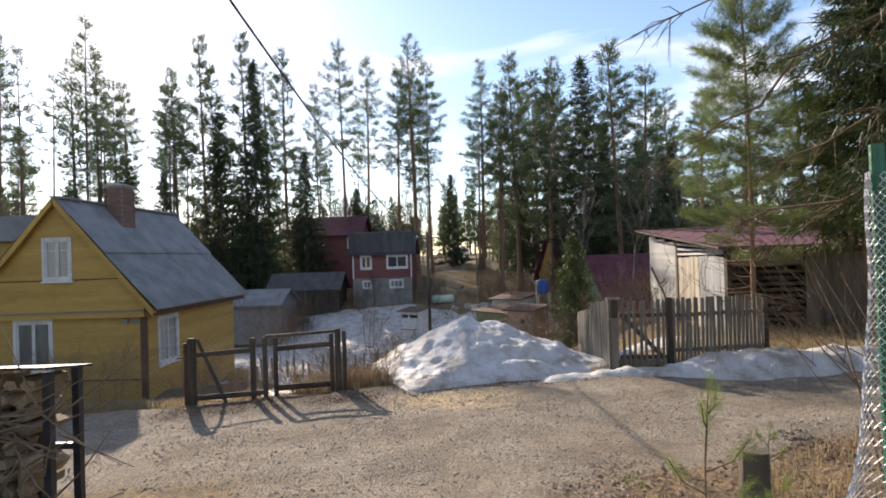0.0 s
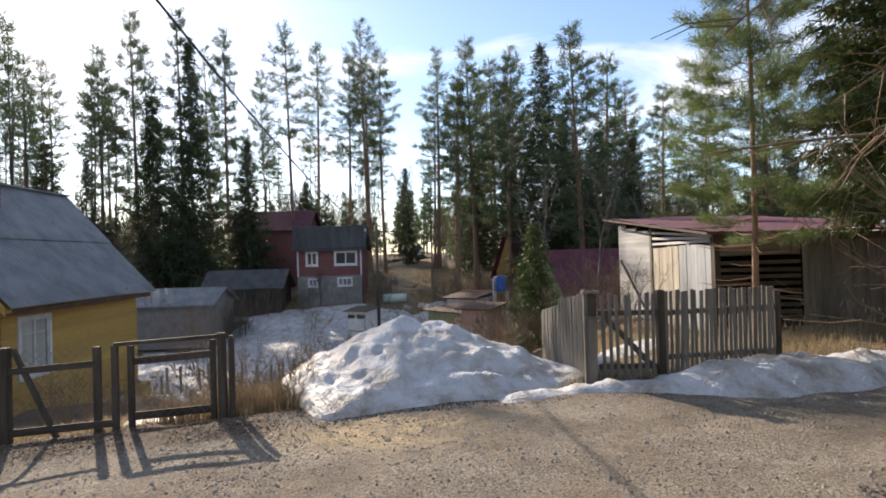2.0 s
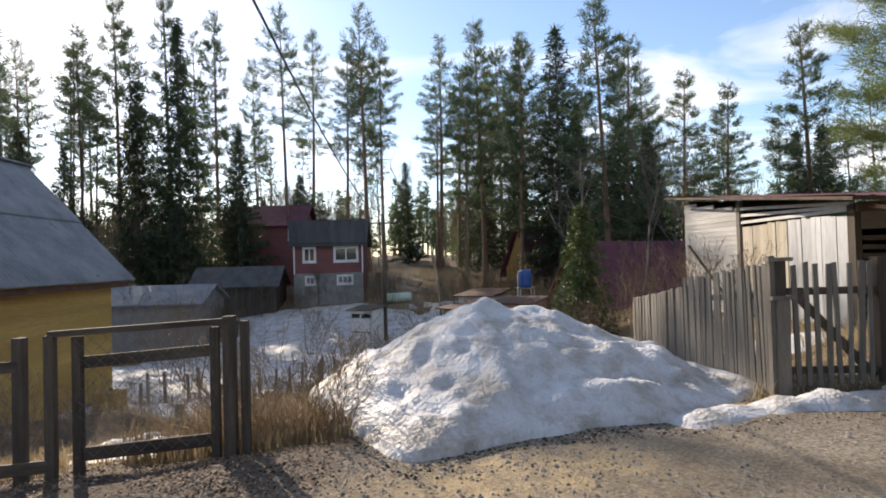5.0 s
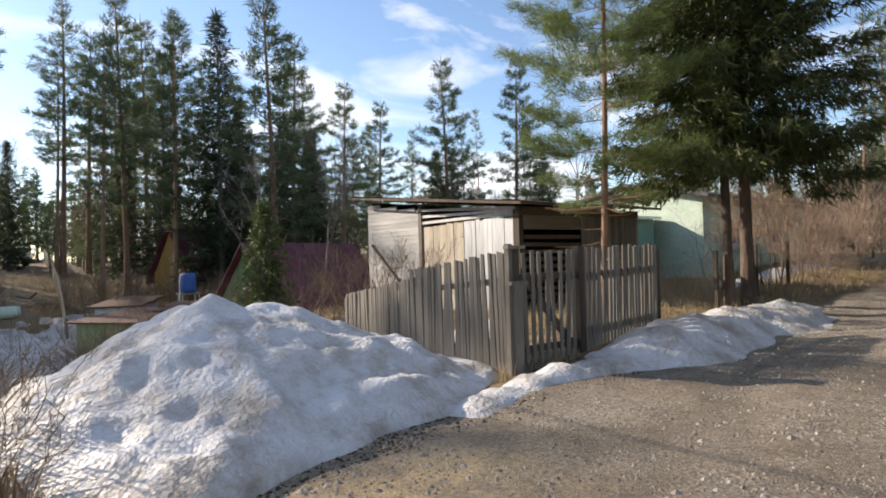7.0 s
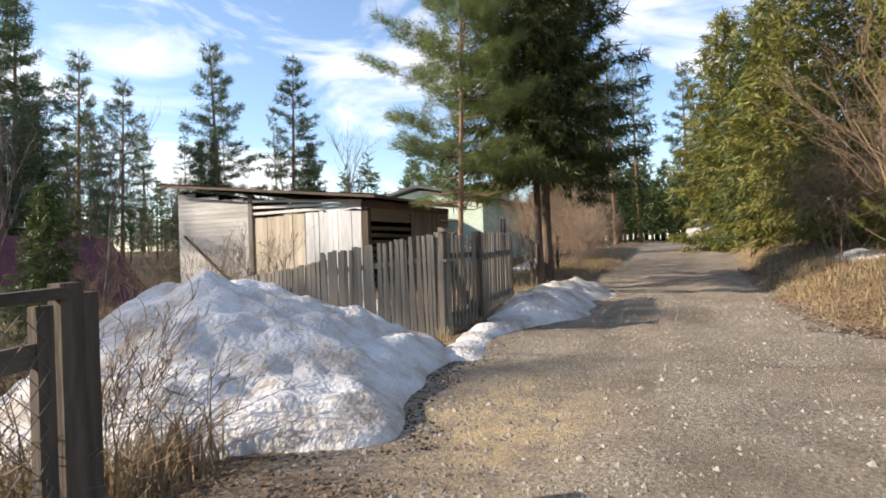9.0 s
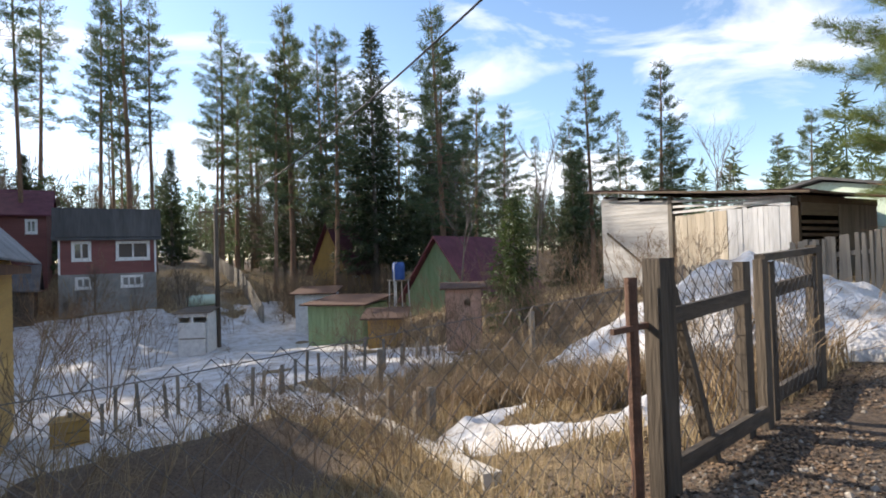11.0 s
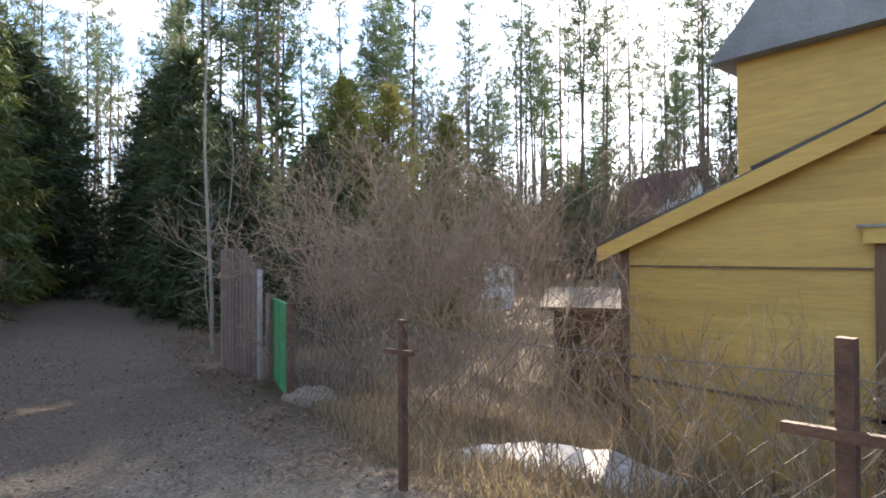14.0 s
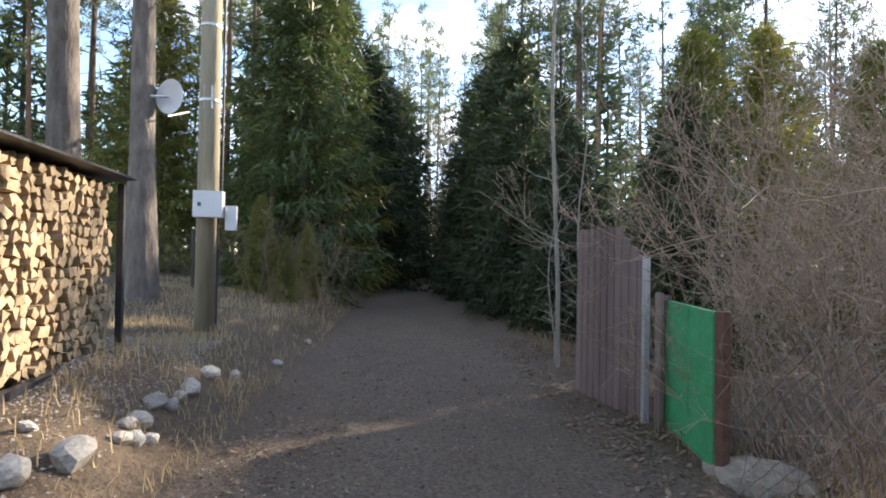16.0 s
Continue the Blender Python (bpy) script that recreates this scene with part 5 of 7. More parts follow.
def rack(label, x0, x1, y0, z0, h, depth, turn_logs, rows, dx, seed, mats=None):
    r = random.Random(seed)
    back = min(.26, depth - .15)
    rk = thing("firewood_rack", label, "firewood rack", (x0, y0, z0))
    L = x1 - x0
    for a in (0, L):
        for b in (0, depth):
            part("post", box(a - .03, a + .03, b - .03, b + .03, -.15, h - .02), M_BLACK_STEEL, rk, "black steel post")
    part("roof", MB().prism([(-.12, h + .03), (depth + .12, h - .05), (depth + .12, h - .03), (-.12, h + .05)], "x", -.06, L + .06), M_BLACK_STEEL, rk, "thin black sheet roof")
    part("rail", box(-.03, L + .03, -.03, .03, .02, .08), M_BLACK_STEEL, rk)
    part("rail", box(-.03, L + .03, depth - .03, depth + .03, .02, .08), M_BLACK_STEEL, rk)
    part("back_rail", box(-.03, L + .03, depth - .02, depth + .02, h * .5, h * .5 + .05), M_BLACK_STEEL, rk)
    # one dark block stands in for the shade behind the front logs
    part("core", box(.08, L - .22, min(.26, depth - .15), depth - .02, .10, h - .26), M_DARK_WOOD, rk, "dark filler block standing for shade behind the logs")
    for i in range(rows):
        x = .09 + r.uniform(0, .05)
        while x < L - .17:
            lg = part("log", LOGS[r.randrange(12)], None, rk)
            lg.matrix_basis = pose(x, back + r.uniform(-.03, .03), 1 * .14 + i * (h - .13) / rows + r.uniform(-.012, .012), r.uniform(-3, 3), r.uniform(-70, 70), r.uniform(-4, 4)) @ Matrix.Diagonal((r.uniform(.85, 1.2), 1, r.uniform(.85, 1.2), 1))
            x += dx * r.uniform(.8, 1.15)
    return rk


def flip(ob, x, y, z, a):
    ob.matrix_world = pose(x, y, z, 0, 0, a)


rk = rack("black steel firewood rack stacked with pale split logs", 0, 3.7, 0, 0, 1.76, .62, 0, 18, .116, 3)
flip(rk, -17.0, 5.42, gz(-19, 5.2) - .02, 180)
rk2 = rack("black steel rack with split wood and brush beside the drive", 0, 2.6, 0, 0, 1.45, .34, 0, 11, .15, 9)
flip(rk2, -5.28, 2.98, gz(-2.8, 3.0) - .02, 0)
brush = MB()
r = random.Random(4)
for i in range(160):
    p = Vector((r.uniform(-5.0, -2.5), 2.92 + r.uniform(-.14, .02), gz(-3, 2.7) + .1 + r.random() ** .7 * 1.0))
    dd = Vector((r.uniform(-1, 1), r.uniform(-.25, .1), r.uniform(-.6, .8))).normalized() * r.uniform(.3, .9)
    brush.tube([p, p + dd * .5 + Vector((0, -.02, r.uniform(-.05, .05))), p + dd], [.010, .007, .003], 4, False)
tagged(part("brushwood", brush, M_TWIG, None, fix=False), "heap of cut brown brushwood against the rack", "brushwood")


# ---- fence panels and green gate on the left road ----
bg = thing("board_fence", "red-brown board fence with a curved top edge", "fence", (0, 0, 0))
p, q = Vector((-20.35, 10.25, 0)), Vector((-19.08, 10.35, 0))
n = 10
for i in range(n):
    a, b = p.lerp(q, i / n), p.lerp(q, (i + .95) / n)
    f = i / n
    top = .98 if f < .62 else .98 - .30 * ((f - .62) / .33) ** .8
    part("board", MB().prism([(a.x, -1.0), (b.x, -1.0), (b.x, top - (.03 if f > .62 else 0)), (a.x, top)], "y", a.y - .012, a.y + .012), M_BROWN_GATE, bg)
part("post", box(-19.09, -19.04, 10.31, 10.36, -1.0, .69), M_TIN, bg, "grey metal post")
part("board", box(-18.99, -18.90, 10.38, 10.41, -1.0, .38), M_BROWN_GATE, bg)
for x, z in ((-20.3, -.3), (-20.3, .5)):
    part("rail", MB().bar((-20.35, 10.30, z), (-19.08, 10.40, z), .04, .07), M_DARK_WOOD_X, bg)
gg = thing("metal_gate", "bright green sheet-metal gate leaf with scuffed paint", "gate", (-18.965, 10.49, 0), -14.5)
part("sheet", box(0, 1.04, -.008, .008, -.76, .30), M_GREEN_GATE, gg)
for a in (.0, .52, 1.02):
    part("frame_bar", box(a, a + .03, -.02, .02, -.77, .31), M_GREEN_GATE, gg)
for z in (-.77, -.24, .285):
    part("frame_bar", box(.03, 1.02, -.018, .018, z, z + .028), M_GREEN_GATE, gg)
part("post", MB().tube([(1.12, .02, -1.1), (1.12, .02, .32)], [.05, .05], 8), M_RUST, gg, "rusty pipe gate post")
part("post", box(-.13, -.03, -.03, .04, -1.1, .35), M_BROWN_GATE, gg)


# ---- stones ----
def stone_mesh(seed, flat=.7):
    bm = bmesh.new()
    bmesh.ops.create_icosphere(bm, subdivisions=2, radius=1)
    r = random.Random(seed)
    o = Vector((r.uniform(0, 50), r.uniform(0, 50), 0))
    for v in bm.verts:
        k = 1 + .33 * noise.noise(v.co * 1.1 + o) + .12 * noise.noise(v.co * 3 + o)
        v.co = Vector((v.co.x * k, v.co.y * k * .8, v.co.z * k * flat))
    me = bpy.data.meshes.new("stone")
    bm.to_mesh(me)
    bm.free()
    me.materials.append(M_STONE)
    return me


STONES = [stone_mesh(i) for i in range(6)]
sr = random.Random(17)
for i, (x, y, s) in enumerate(((-17.88, 6.22, .15), (-17.58, 6.04, .14), (-18.48, 6.34, .10), (-18.73, 6.28, .11), (-18.36, 6.29, .09), (-18.60, 6.40, .08), (-19.09, 6.27, .11), (-19.20, 6.36, .09),
                               (-19.62, 6.39, .13), (-20.14, 6.44, .12), (-19.42, 6.36, .09), (-18.13, 5.86, .07), (-20.5, 6.6, .08), (-17.2, 6.2, .10), (-18.62, 6.24, .08), (-21.6, 6.9, .08), (-23.4, 7.15, .09))):
    ob = tagged(new("stone", STONES[i % 6]), "rounded pale stone set along the road edge", "stone", "road-edge stones")
    ob.matrix_world = pose(x, y, gz(x, y) + s * .3, sr.uniform(-15, 15), sr.uniform(-15, 15), sr.uniform(0, 360)) @ Matrix.Diagonal((s * .85, s * .85, s * .85, 1))
M_BOULDER = surf("brown_grey_boulder", (0.16, 0.135, 0.105), (0.30, 0.26, 0.205), 5, 0.95, 0.6, 24, spread=0.1)
bould = STONES[2].copy()
bould.materials[0] = M_BOULDER
ob = tagged(new("boulder", bould), "low grey boulder in dead leaves beside the green gate", "boulder")
ob.matrix_world = pose(-17.75, 10.45, gz(-17.75, 10.45) + .06, 4, 6, 40) @ Matrix.Diagonal((.38, .3, .26, 1))
st = tagged(part("stump", MB().tube([(2.62, 2.6, .5), (2.62, 2.6, .72), (2.63, 2.61, .95)], [.13, .10, .095], 10), M_DARK_WOOD, None, smooth=False), "small dark sawn stump in leaf litter", "stump")
pile = thing("debris_heap", "heap of broken boards and junk on the far lane", "debris", (1.0, 47.5, gz(1, 47.5)))
pr = random.Random(2)
for i in range(16):
    part("plank", MB().bar((pr.uniform(-1.6, 1.6), pr.uniform(-1, 1), pr.uniform(0, .5)), (pr.uniform(-1.6, 1.6), pr.uniform(-1, 1), pr.uniform(.1, .9)), .15, .03), M_WOOD_X, pile)


# ---- cars far off ----
def car(label, x, y, turn, z=None):
    c = thing("car", label, "car", (x, y, gz(x, y) if z is None else z), turn)
    prof = [(-2.1, .35), (-2.15, .75), (-1.95, .95), (-1.3, 1.0), (1.0, .98), (1.9, .85), (2.1, .7), (2.12, .35)]
    part("body", MB().prism(prof, "y", -.85, .85), M_CAR, c)
    cab = MB()
    cab.v = [(-1.6, -.8, 1.0), (.95, -.8, .98), (.35, -.62, 1.45), (-1.05, -.62, 1.47), (-1.6, .8, 1.0), (.95, .8, .98), (.35, .62, 1.45), (-1.05, .62, 1.47)]
    cab.f = [(0, 1, 2, 3), (5, 4, 7, 6), (1, 5, 6, 2), (4, 0, 3, 7), (3, 2, 6, 7)]
    part("cabin", cab, M_GLASS, c, "dark car windows")
    part("roof", box(-1.08, .38, -.63, .63, 1.455, 1.5), M_CAR, c)
    for a in (-1.3, 1.3):
        for b in (-.86, .70):
            w = part("wheel", MB().tube([(a, b, .32), (a, b + .16, .32)], [.32, .32], 16), M_TYRE, c)
            part("rim", MB().tube([(a, b - .01, .32), (a, b + .17, .32)], [.19, .19], 12), M_TIN, w)
    for b in (-.6, .6):
        part("headlight", box(2.06, 2.13, b - .16, b + .16, .62, .75), M_BOX, c)
    return c


car("white parked car at the end of the far lane", .9, 79, -95)
car("pale parked car behind another on the far lane", .3, 71, -88)
car("white parked car under trees on the upper road", 33.5, 7.4, 190)


# ---- trees ----
def spray(m, c, d, size, k, r, width=.2, spread=.8, droop=0.0):
    """k needle-bearing twigs from c, round the way d."""
    for _ in range(k):
        v = Vector((d[0] + r.gauss(0, spread), d[1] + r.gauss(0, spread), d[2] + r.gauss(0, spread) - droop))
        v.normalize()
        s = v.cross(Vector((r.gauss(0, 1), r.gauss(0, 1), r.gauss(0, 1))))
        s.normalize()
        l, w = size * r.uniform(.6, 1.2), size * width * r.uniform(.7, 1.3)
        p = Vector(c) + Vector((r.gauss(0, .25), r.gauss(0, .25), r.gauss(0, .25))) * size
        a, b, e = p - s * w * .5, p + s * w * .5, p + v * l
        m.tri((a.x, a.y, a.z), (b.x, b.y, b.z), (e.x, e.y, e.z))


def stem(h, r0, bend, r, k=8, n=9):
    pts, rad = [], []
    ph = r.uniform(0, 6.28)
    for i in range(n):
        f = i / (n - 1)
        pts.append((bend * math.sin(f * 2.2 + ph) - bend * math.sin(ph), bend * math.cos(f * 1.7 + ph) - bend * math.cos(ph), h * f))
        rad.append(r0 * (1 - f) ** .8 + .012 + (r0 * .35 if i == 0 else 0))
    return pts, rad


def along(pts, z):
    for a, b in zip(pts, pts[1:]):
        if a[2] <= z <= b[2]:
            f = (z - a[2]) / (b[2] - a[2])
            return Vector(a).lerp(Vector(b), f)
    return Vector(pts[-1])


def pine(seed, h, base, R, whorls, k, size, r0=None, bark=None, needles=None, width=.2, tufts=1.0):
    """A Scots pine: bare stem, whorls of level limbs that carry flat tufted plates with gaps between, from base (share of the height) up."""
    r = random.Random(seed)
    r0 = r0 or h * .0105
    pts, rad = stem(h, r0, .12 + h * .008, r)
    t, c = MB(), MB()
    t.tube(pts, rad, 8, False)
    for i in range(18):      # dead snags below the crown
        z = h * base * r.uniform(.4, 1.05)
        p = along(pts, z)
        a = r.uniform(0, 6.28)
        L = R * r.uniform(.15, .5)
        d = Vector((math.cos(a), math.sin(a), r.uniform(-.3, .1)))
        t.tube([p, p + d * L * .6, p + d * L + Vector((0, 0, .08 * L))], [.020, .012, .005], 3, False)
    heavy = r.uniform(0, 6.28)
    for w in range(whorls):
        u = (w + r.uniform(-.25, .25)) / whorls
        u = min(max(u, 0), .99)
        for b in range(r.choice((3, 4, 4, 5)) if u < .85 else 4):
            z = h * (base + (.985 - base) * u) + r.uniform(-.25, .25)
            a = w * 1.1 + b * 1.57 + r.uniform(-.5, .5)
            L = R * min(1, .45 + 2.2 * u) * (1 - u) ** .72 * r.uniform(.45, 1.15) * (1 + .22 * math.cos(a - heavy)) + .22
            if u < .25 and r.random() < .35:
                continue
            el = radians(-10 + 46 * u ** 1.5 + r.uniform(-12, 12))
            d = Vector((math.cos(a) * math.cos(el), math.sin(a) * math.cos(el), math.sin(el)))
            p = along(pts, z)
            mid = p + d * L * .5 - Vector((0, 0, .04 * L))
            tip = p + d * L + Vector((0, 0, .14 * L))
            t.tube([p, mid, tip], [max(r0 * .24 * (1 - u * .7), .012), max(r0 * .12, .008), .005], 3, False)
            side = d.cross(Vector((0, 0, 1))).normalized()
            n = max(2, int(L / (size * .55) * tufts))
            for j in range(n):
                s = .34 + .66 * (j + r.random()) / n
                q = p + (mid - p) * (s * 2) if s < .5 else mid + (tip - mid) * (s * 2 - 1)
                q = q + side * r.uniform(-.42, .42) * L * (1.2 - s) + Vector((0, 0, r.uniform(-.05, .22) * size))
                spray(c, q, d * .7 + side * r.uniform(-.5, .5) + Vector((0, 0, .35)), size, k, r, width, .62)
    return t.mesh("trunk", bark or M_BARK, True, False), c.mesh("crown", needles or M_PINE, False, False)


def spruce(seed, h, base, R, nb, k, size, needles=None, r0=None, droop=.3, width=.24, power=.85, bark=None):
    """A spruce: close whorls of drooping limbs, a pointed crown."""
    r = random.Random(seed)
    r0 = r0 or h * .011
    pts, rad = stem(h, r0, .05, r)
    t, c = MB(), MB()
    t.tube(pts, rad, 8, False)
    for i in range(nb):
        u = (i + r.random()) / nb
        z = h * (base + (.995 - base) * u)
        L = R * (1 - u) ** power * r.uniform(.72, 1.1) + .12
        a = i * 2.4 + r.uniform(-.4, .4)
        el = radians(-22 + 55 * u + r.uniform(-8, 8))
        d = Vector((math.cos(a) * math.cos(el), math.sin(a) * math.cos(el), math.sin(el)))
        p = along(pts, z)
        mid, tip = p + d * L * .55, p + d * L + Vector((0, 0, L * (.16 - .1 * u)))
        t.tube([p, mid, tip], [r0 * .16 * (1 - u * .6), r0 * .09, .005], 3, False)
        n = max(2, int(L / (size * .55)))
        side = d.cross(Vector((0, 0, 1))).normalized()
        for j in range(n):
            s = .12 + .88 * (j + r.random()) / n
            q = p + (mid - p) * (s / .55) if s < .55 else mid + (tip - mid) * ((s - .55) / .45)
            q = q + side * r.uniform(-.30, .30) * L * (1.1 - s)
            spray(c, q, d * .7, size, k, r, width, .6, droop)
    return t.mesh("trunk", bark or M_BARK_GREY, True, False), c.mesh("crown", needles or M_SPRUCE, False, False)


def bare(seed, h, spread, stems, twigs, r0, fork=.35, thin=.0035):
    """Leafless stems that fork into fine twigs."""
    r = random.Random(seed)
    m = MB()

    def grow(p, d, L, rad, lev):
        pts = [p]
        for i in range(3):
            d = (d + Vector((r.gauss(0, .16), r.gauss(0, .16), r.gauss(0, .10) + .05))).normalized()
            pts.append(pts[-1] + d * L / 3)
        m.tube(pts, [rad, rad * .8, rad * .6, max(rad * .35, thin)], 5 if lev == 0 else 3, False)
        if lev < 3:
            for _ in range(twigs if lev < 2 else max(2, twigs // 2)):
                s = r.uniform(.3, 1)
                q = pts[0].lerp(pts[-1], s)
                v = (d + Vector((r.gauss(0, fork), r.gauss(0, fork), r.gauss(0, fork) + .12))).normalized()
                grow(q, v, L * r.uniform(.35, .6), max(rad * .45, thin), lev + 1)
    for i in range(stems):
        a = 2 * math.pi * i / max(stems, 1) + r.uniform(-.5, .5)
        lean = spread * r.uniform(.3, 1.1)
        d = Vector((math.cos(a) * lean, math.sin(a) * lean, 1)).normalized()
        grow(Vector((math.cos(a) * .1 * min(stems - 1, 3), math.sin(a) * .1 * min(stems - 1, 3), -.1)), d, h * r.uniform(.55, .8), r0 * r.uniform(.7, 1.1), 0)
    return m


def tree(kind, label, meshes, x, y, h, h0, group="", sink=.15, girth=1.0, name=None):
    t = thing(name or "tree", label, kind, (x, y, gz(x, y) - sink), random.uniform(0, 360), group)
    s = h / h0
    for me in meshes:
        ob = new(me.name.split(".")[0], me)
        ob.parent = t
        ob.scale = (s * girth, s * girth, s)
    return t


random.seed(31)
PINES = [pine(11, 24, .40, 3.6, 18, 13, .48, .22, None, None, .11, 1.25), pine(12, 24, .48, 3.1, 15, 13, .48, .19, None, None, .11, 1.2), pine(13, 24, .28, 3.7, 22, 14, .48, .23, None, None, .12, 1.35), pine(14, 24, .56, 2.9, 13, 13, .48, .17, None, None, .11, 1.2)]
THIN = [pine(15, 24, .50, 2.7, 13, 10, .56, .17, M_DARK_BARK, None, .15, .8), pine(16, 24, .58, 2.4, 11, 10, .56, .15, M_DARK_BARK, None, .15, .8), pine(17, 24, .44, 2.6, 14, 10, .56, .16, M_BARK, None, .15, .8)]
SPRUCES = [spruce(21, 19, .08, 3.5, 190, 10, .50, None, None, .35, .18, .95), spruce(22, 19, .14, 3.1, 160, 10, .50, None, None, .3, .18, .8)]
# the skyline behind the yards
for i, (x, y, z) in enumerate(((-41.4, 65.3, 23.7), (-40.2, 67.2, 24.6), (-36, 71.3, 23.1), (-30.7, 59.7, 24.4), (-25.5, 56.4, 27.0), (-20.2, 54.1, 26.1), (-21.4, 64.2, 26.1), (-17.4, 58.0, 26.0),
                               (-16.9, 70.0, 25.7), (-10.8, 56.6, 25.7), (-6.1, 61.4, 24.2), (-3.9, 60.2, 27.1), (-2.3, 59.2, 24.0), (3.2, 60.9, 24.3), (5.4, 64.8, 23.0), (5.9, 48.8, 20.8))):
    tree("pine tree", "tall Scots pine with a bare reddish trunk", PINES[(1, 3, 1, 0, 2, 2, 0, 2, 1, 3, 1, 0, 3, 0, 2, 2)[i]], x, y, z - gz(x, y), 24, "pines behind the yards", girth=.8 if -32 < x < -14 else 1.0)
for i, (x, y, z) in enumerate(((8.8, 57.6, 22.1), (10.7, 54.5, 22.0), (11.4, 36.5, 16.9), (14.8, 42.3, 17.1), (20.4, 52.0, 17.7), (20.6, 46.0, 15.8), (25.1, 47.8, 15.4), (22.3, 34.6, 14.6), (24.6, 30.9, 13.9),
                               (8.2, 46, 18.4), (2.8, 60.8, 19.6), (-10.6, 68.0, 28.0), (-4.8, 70.8, 27.3), (55.3, 38.5, 13.5), (52.4, 34.4, 14.9), (4.3, 47.8, 17), (37.6, 13.2, 15.9), (42, 16, 16), (35, 15.5, 14), (46, 12.5, 17), (50, 9, 17), (40, 14.5, 15.5))):
    tree("pine tree", "tall Scots pine with a dense green crown", PINES[(2, 0, 2, 2, 0, 2, 2, 2, 2, 2, 1, 1, 3, 2, 2, 3, 1, 0, 3, 1, 2, 3)[i]], x, y, z - gz(x, y), 24, "pines behind the yards", girth=(1.15 if z < 18 else 1.0))
for x, y, z, g in ((11.1, 45.5, 18.6, 1.0), (-18.2, 51.0, 21.5, .8), (-23.0, 54.4, 17.7, 1.0), (-0.2, 66.3, 12.3, 1.2), (-26, 49, 11, 1.2), (-14, 52.5, 13, 1.2), (14, 50, 14, 1.1), (6.5, 53, 11, 1.3), (9.2, 51.5, 10, 1.3), (16.5, 47.5, 12, 1.2), (20, 50, 12, 1.3), (13, 40.5, 8, 1.2), (24, 38, 9, 1.3), (33, 36, 10, 1.3), (-22, 58, 10, 1.4), (-37, 60, 11, 1.4), (-11.5, 66, 11, 1.4), (17, 44, 10, 1.3), (28, 41, 10, 1.3), (-31, 52, 13, 1.3)):
    tree("spruce tree", "dark pointed spruce among the pines", SPRUCES[int(x * 3) % 2], x, y, z - gz(x, y), 19, "dark spruces behind the yards", girth=g)
# thin forest filling the distance
fr = random.Random(77)
n = 0
while n < 46:
    x, y = fr.uniform(-75, 70), fr.uniform(62, 105)
    if abs(x - (y - 60) * .05) < 4.5:
        continue
    tree("pine tree", "slender tall pine of the forest", THIN[fr.choice((0, 1, 2))], x, y, fr.uniform(17, 24), 24, "distant forest pines")
    n += 1


def far_wood(name, label, spots, mat, seed):
    """Young growth as one mesh: leafless brush of fine twigs, or small conifers."""
    r = random.Random(seed)
    m = MB()
    twiggy = mat == M_BRUSH
    for x, y, h in spots:
        z = gz(x, y)
        m.tube([(x, y, z - .3), (x + r.uniform(-.3, .3), y, z + h)], [.05 if twiggy else .14, .02], 4, False)
        for i in range(110 if twiggy else 80):
            u = r.random()
            a = r.uniform(0, 6.28)
            rr = (1 - u * (.7 if twiggy else 1)) * min(1.9, .5 + h * .25) * r.uniform(.3, 1)
            if twiggy:
                spray(m, (x + math.cos(a) * rr, y + math.sin(a) * rr, z + h * (.1 + .85 * u)), (math.cos(a) * .4, math.sin(a) * .4, 1), min(1.5, .3 + h * .14), 3, r, .035, .35)
            else:
                spray(m, (x + math.cos(a) * rr, y + math.sin(a) * rr, z + h * (.2 + .79 * u)), (math.cos(a), math.sin(a), .1), min(.8, .16 + h * .09), 4, r, .24, .6)
    return tagged(part(name, m, mat, None, fix=False), label, "woods", kind="stuff")


fr = random.Random(6)
far_wood("far_woods", "low dark young growth filling the forest edge",
         [(x, y, fr.uniform(4, 11)) for x, y in ((fr.uniform(-90, 90), fr.uniform(70, 130)) for _ in range(190)) if abs(x - (y - 60) * .05) > 5], M_PINE, 1)
far_wood("far_woods", "dense young forest along the west road",
         [(x, y, fr.uniform(4, 12)) for x, y in ((fr.uniform(-110, -46), fr.uniform(-40, 70)) for _ in range(150)) if abs(y - 15) > 3], M_PINE, 2)
far_wood("far_woods", "forest beyond the upper road",
         [(x, y, fr.uniform(5, 12)) for x, y in ((fr.uniform(34, 100), fr.uniform(-20, 60)) for _ in range(120)) if abs(y - 11.5) > 3.5], M_PINE, 3)
far_wood("far_woods", "brown leafless young growth along the forest edge",
         [(x, y, fr.uniform(6, 11)) for x, y in ((fr.uniform(-66, 62), fr.uniform(62, 78)) for _ in range(210)) if abs(x - (y - 60) * .05) > 3.5], M_BRUSH, 5)
far_wood("far_woods", "green young conifers along the forest edge",
         [(x, y, fr.uniform(4, 9)) for x, y in ((fr.uniform(-66, 62), fr.uniform(58, 72)) for _ in range(80)) if abs(x - (y - 60) * .05) > 4.5], M_PINE, 6)
far_wood("far_woods", "mixed growth closing the view along the west road",
         [(x, y, fr.uniform(5, 12)) for x, y in ((fr.uniform(-72, -34), fr.uniform(-22, 60)) for _ in range(190)) if abs(y - float(road_north(x) + road_south(x)) / 2) > 3.2], M_PINE, 7)
far_wood("far_woods", "brown growth between the plots by the west road",
         [(x, y, fr.uniform(3, 8)) for x, y in ((fr.uniform(-50, -20), fr.uniform(24, 62)) for _ in range(90))], M_BRUSH, 8)
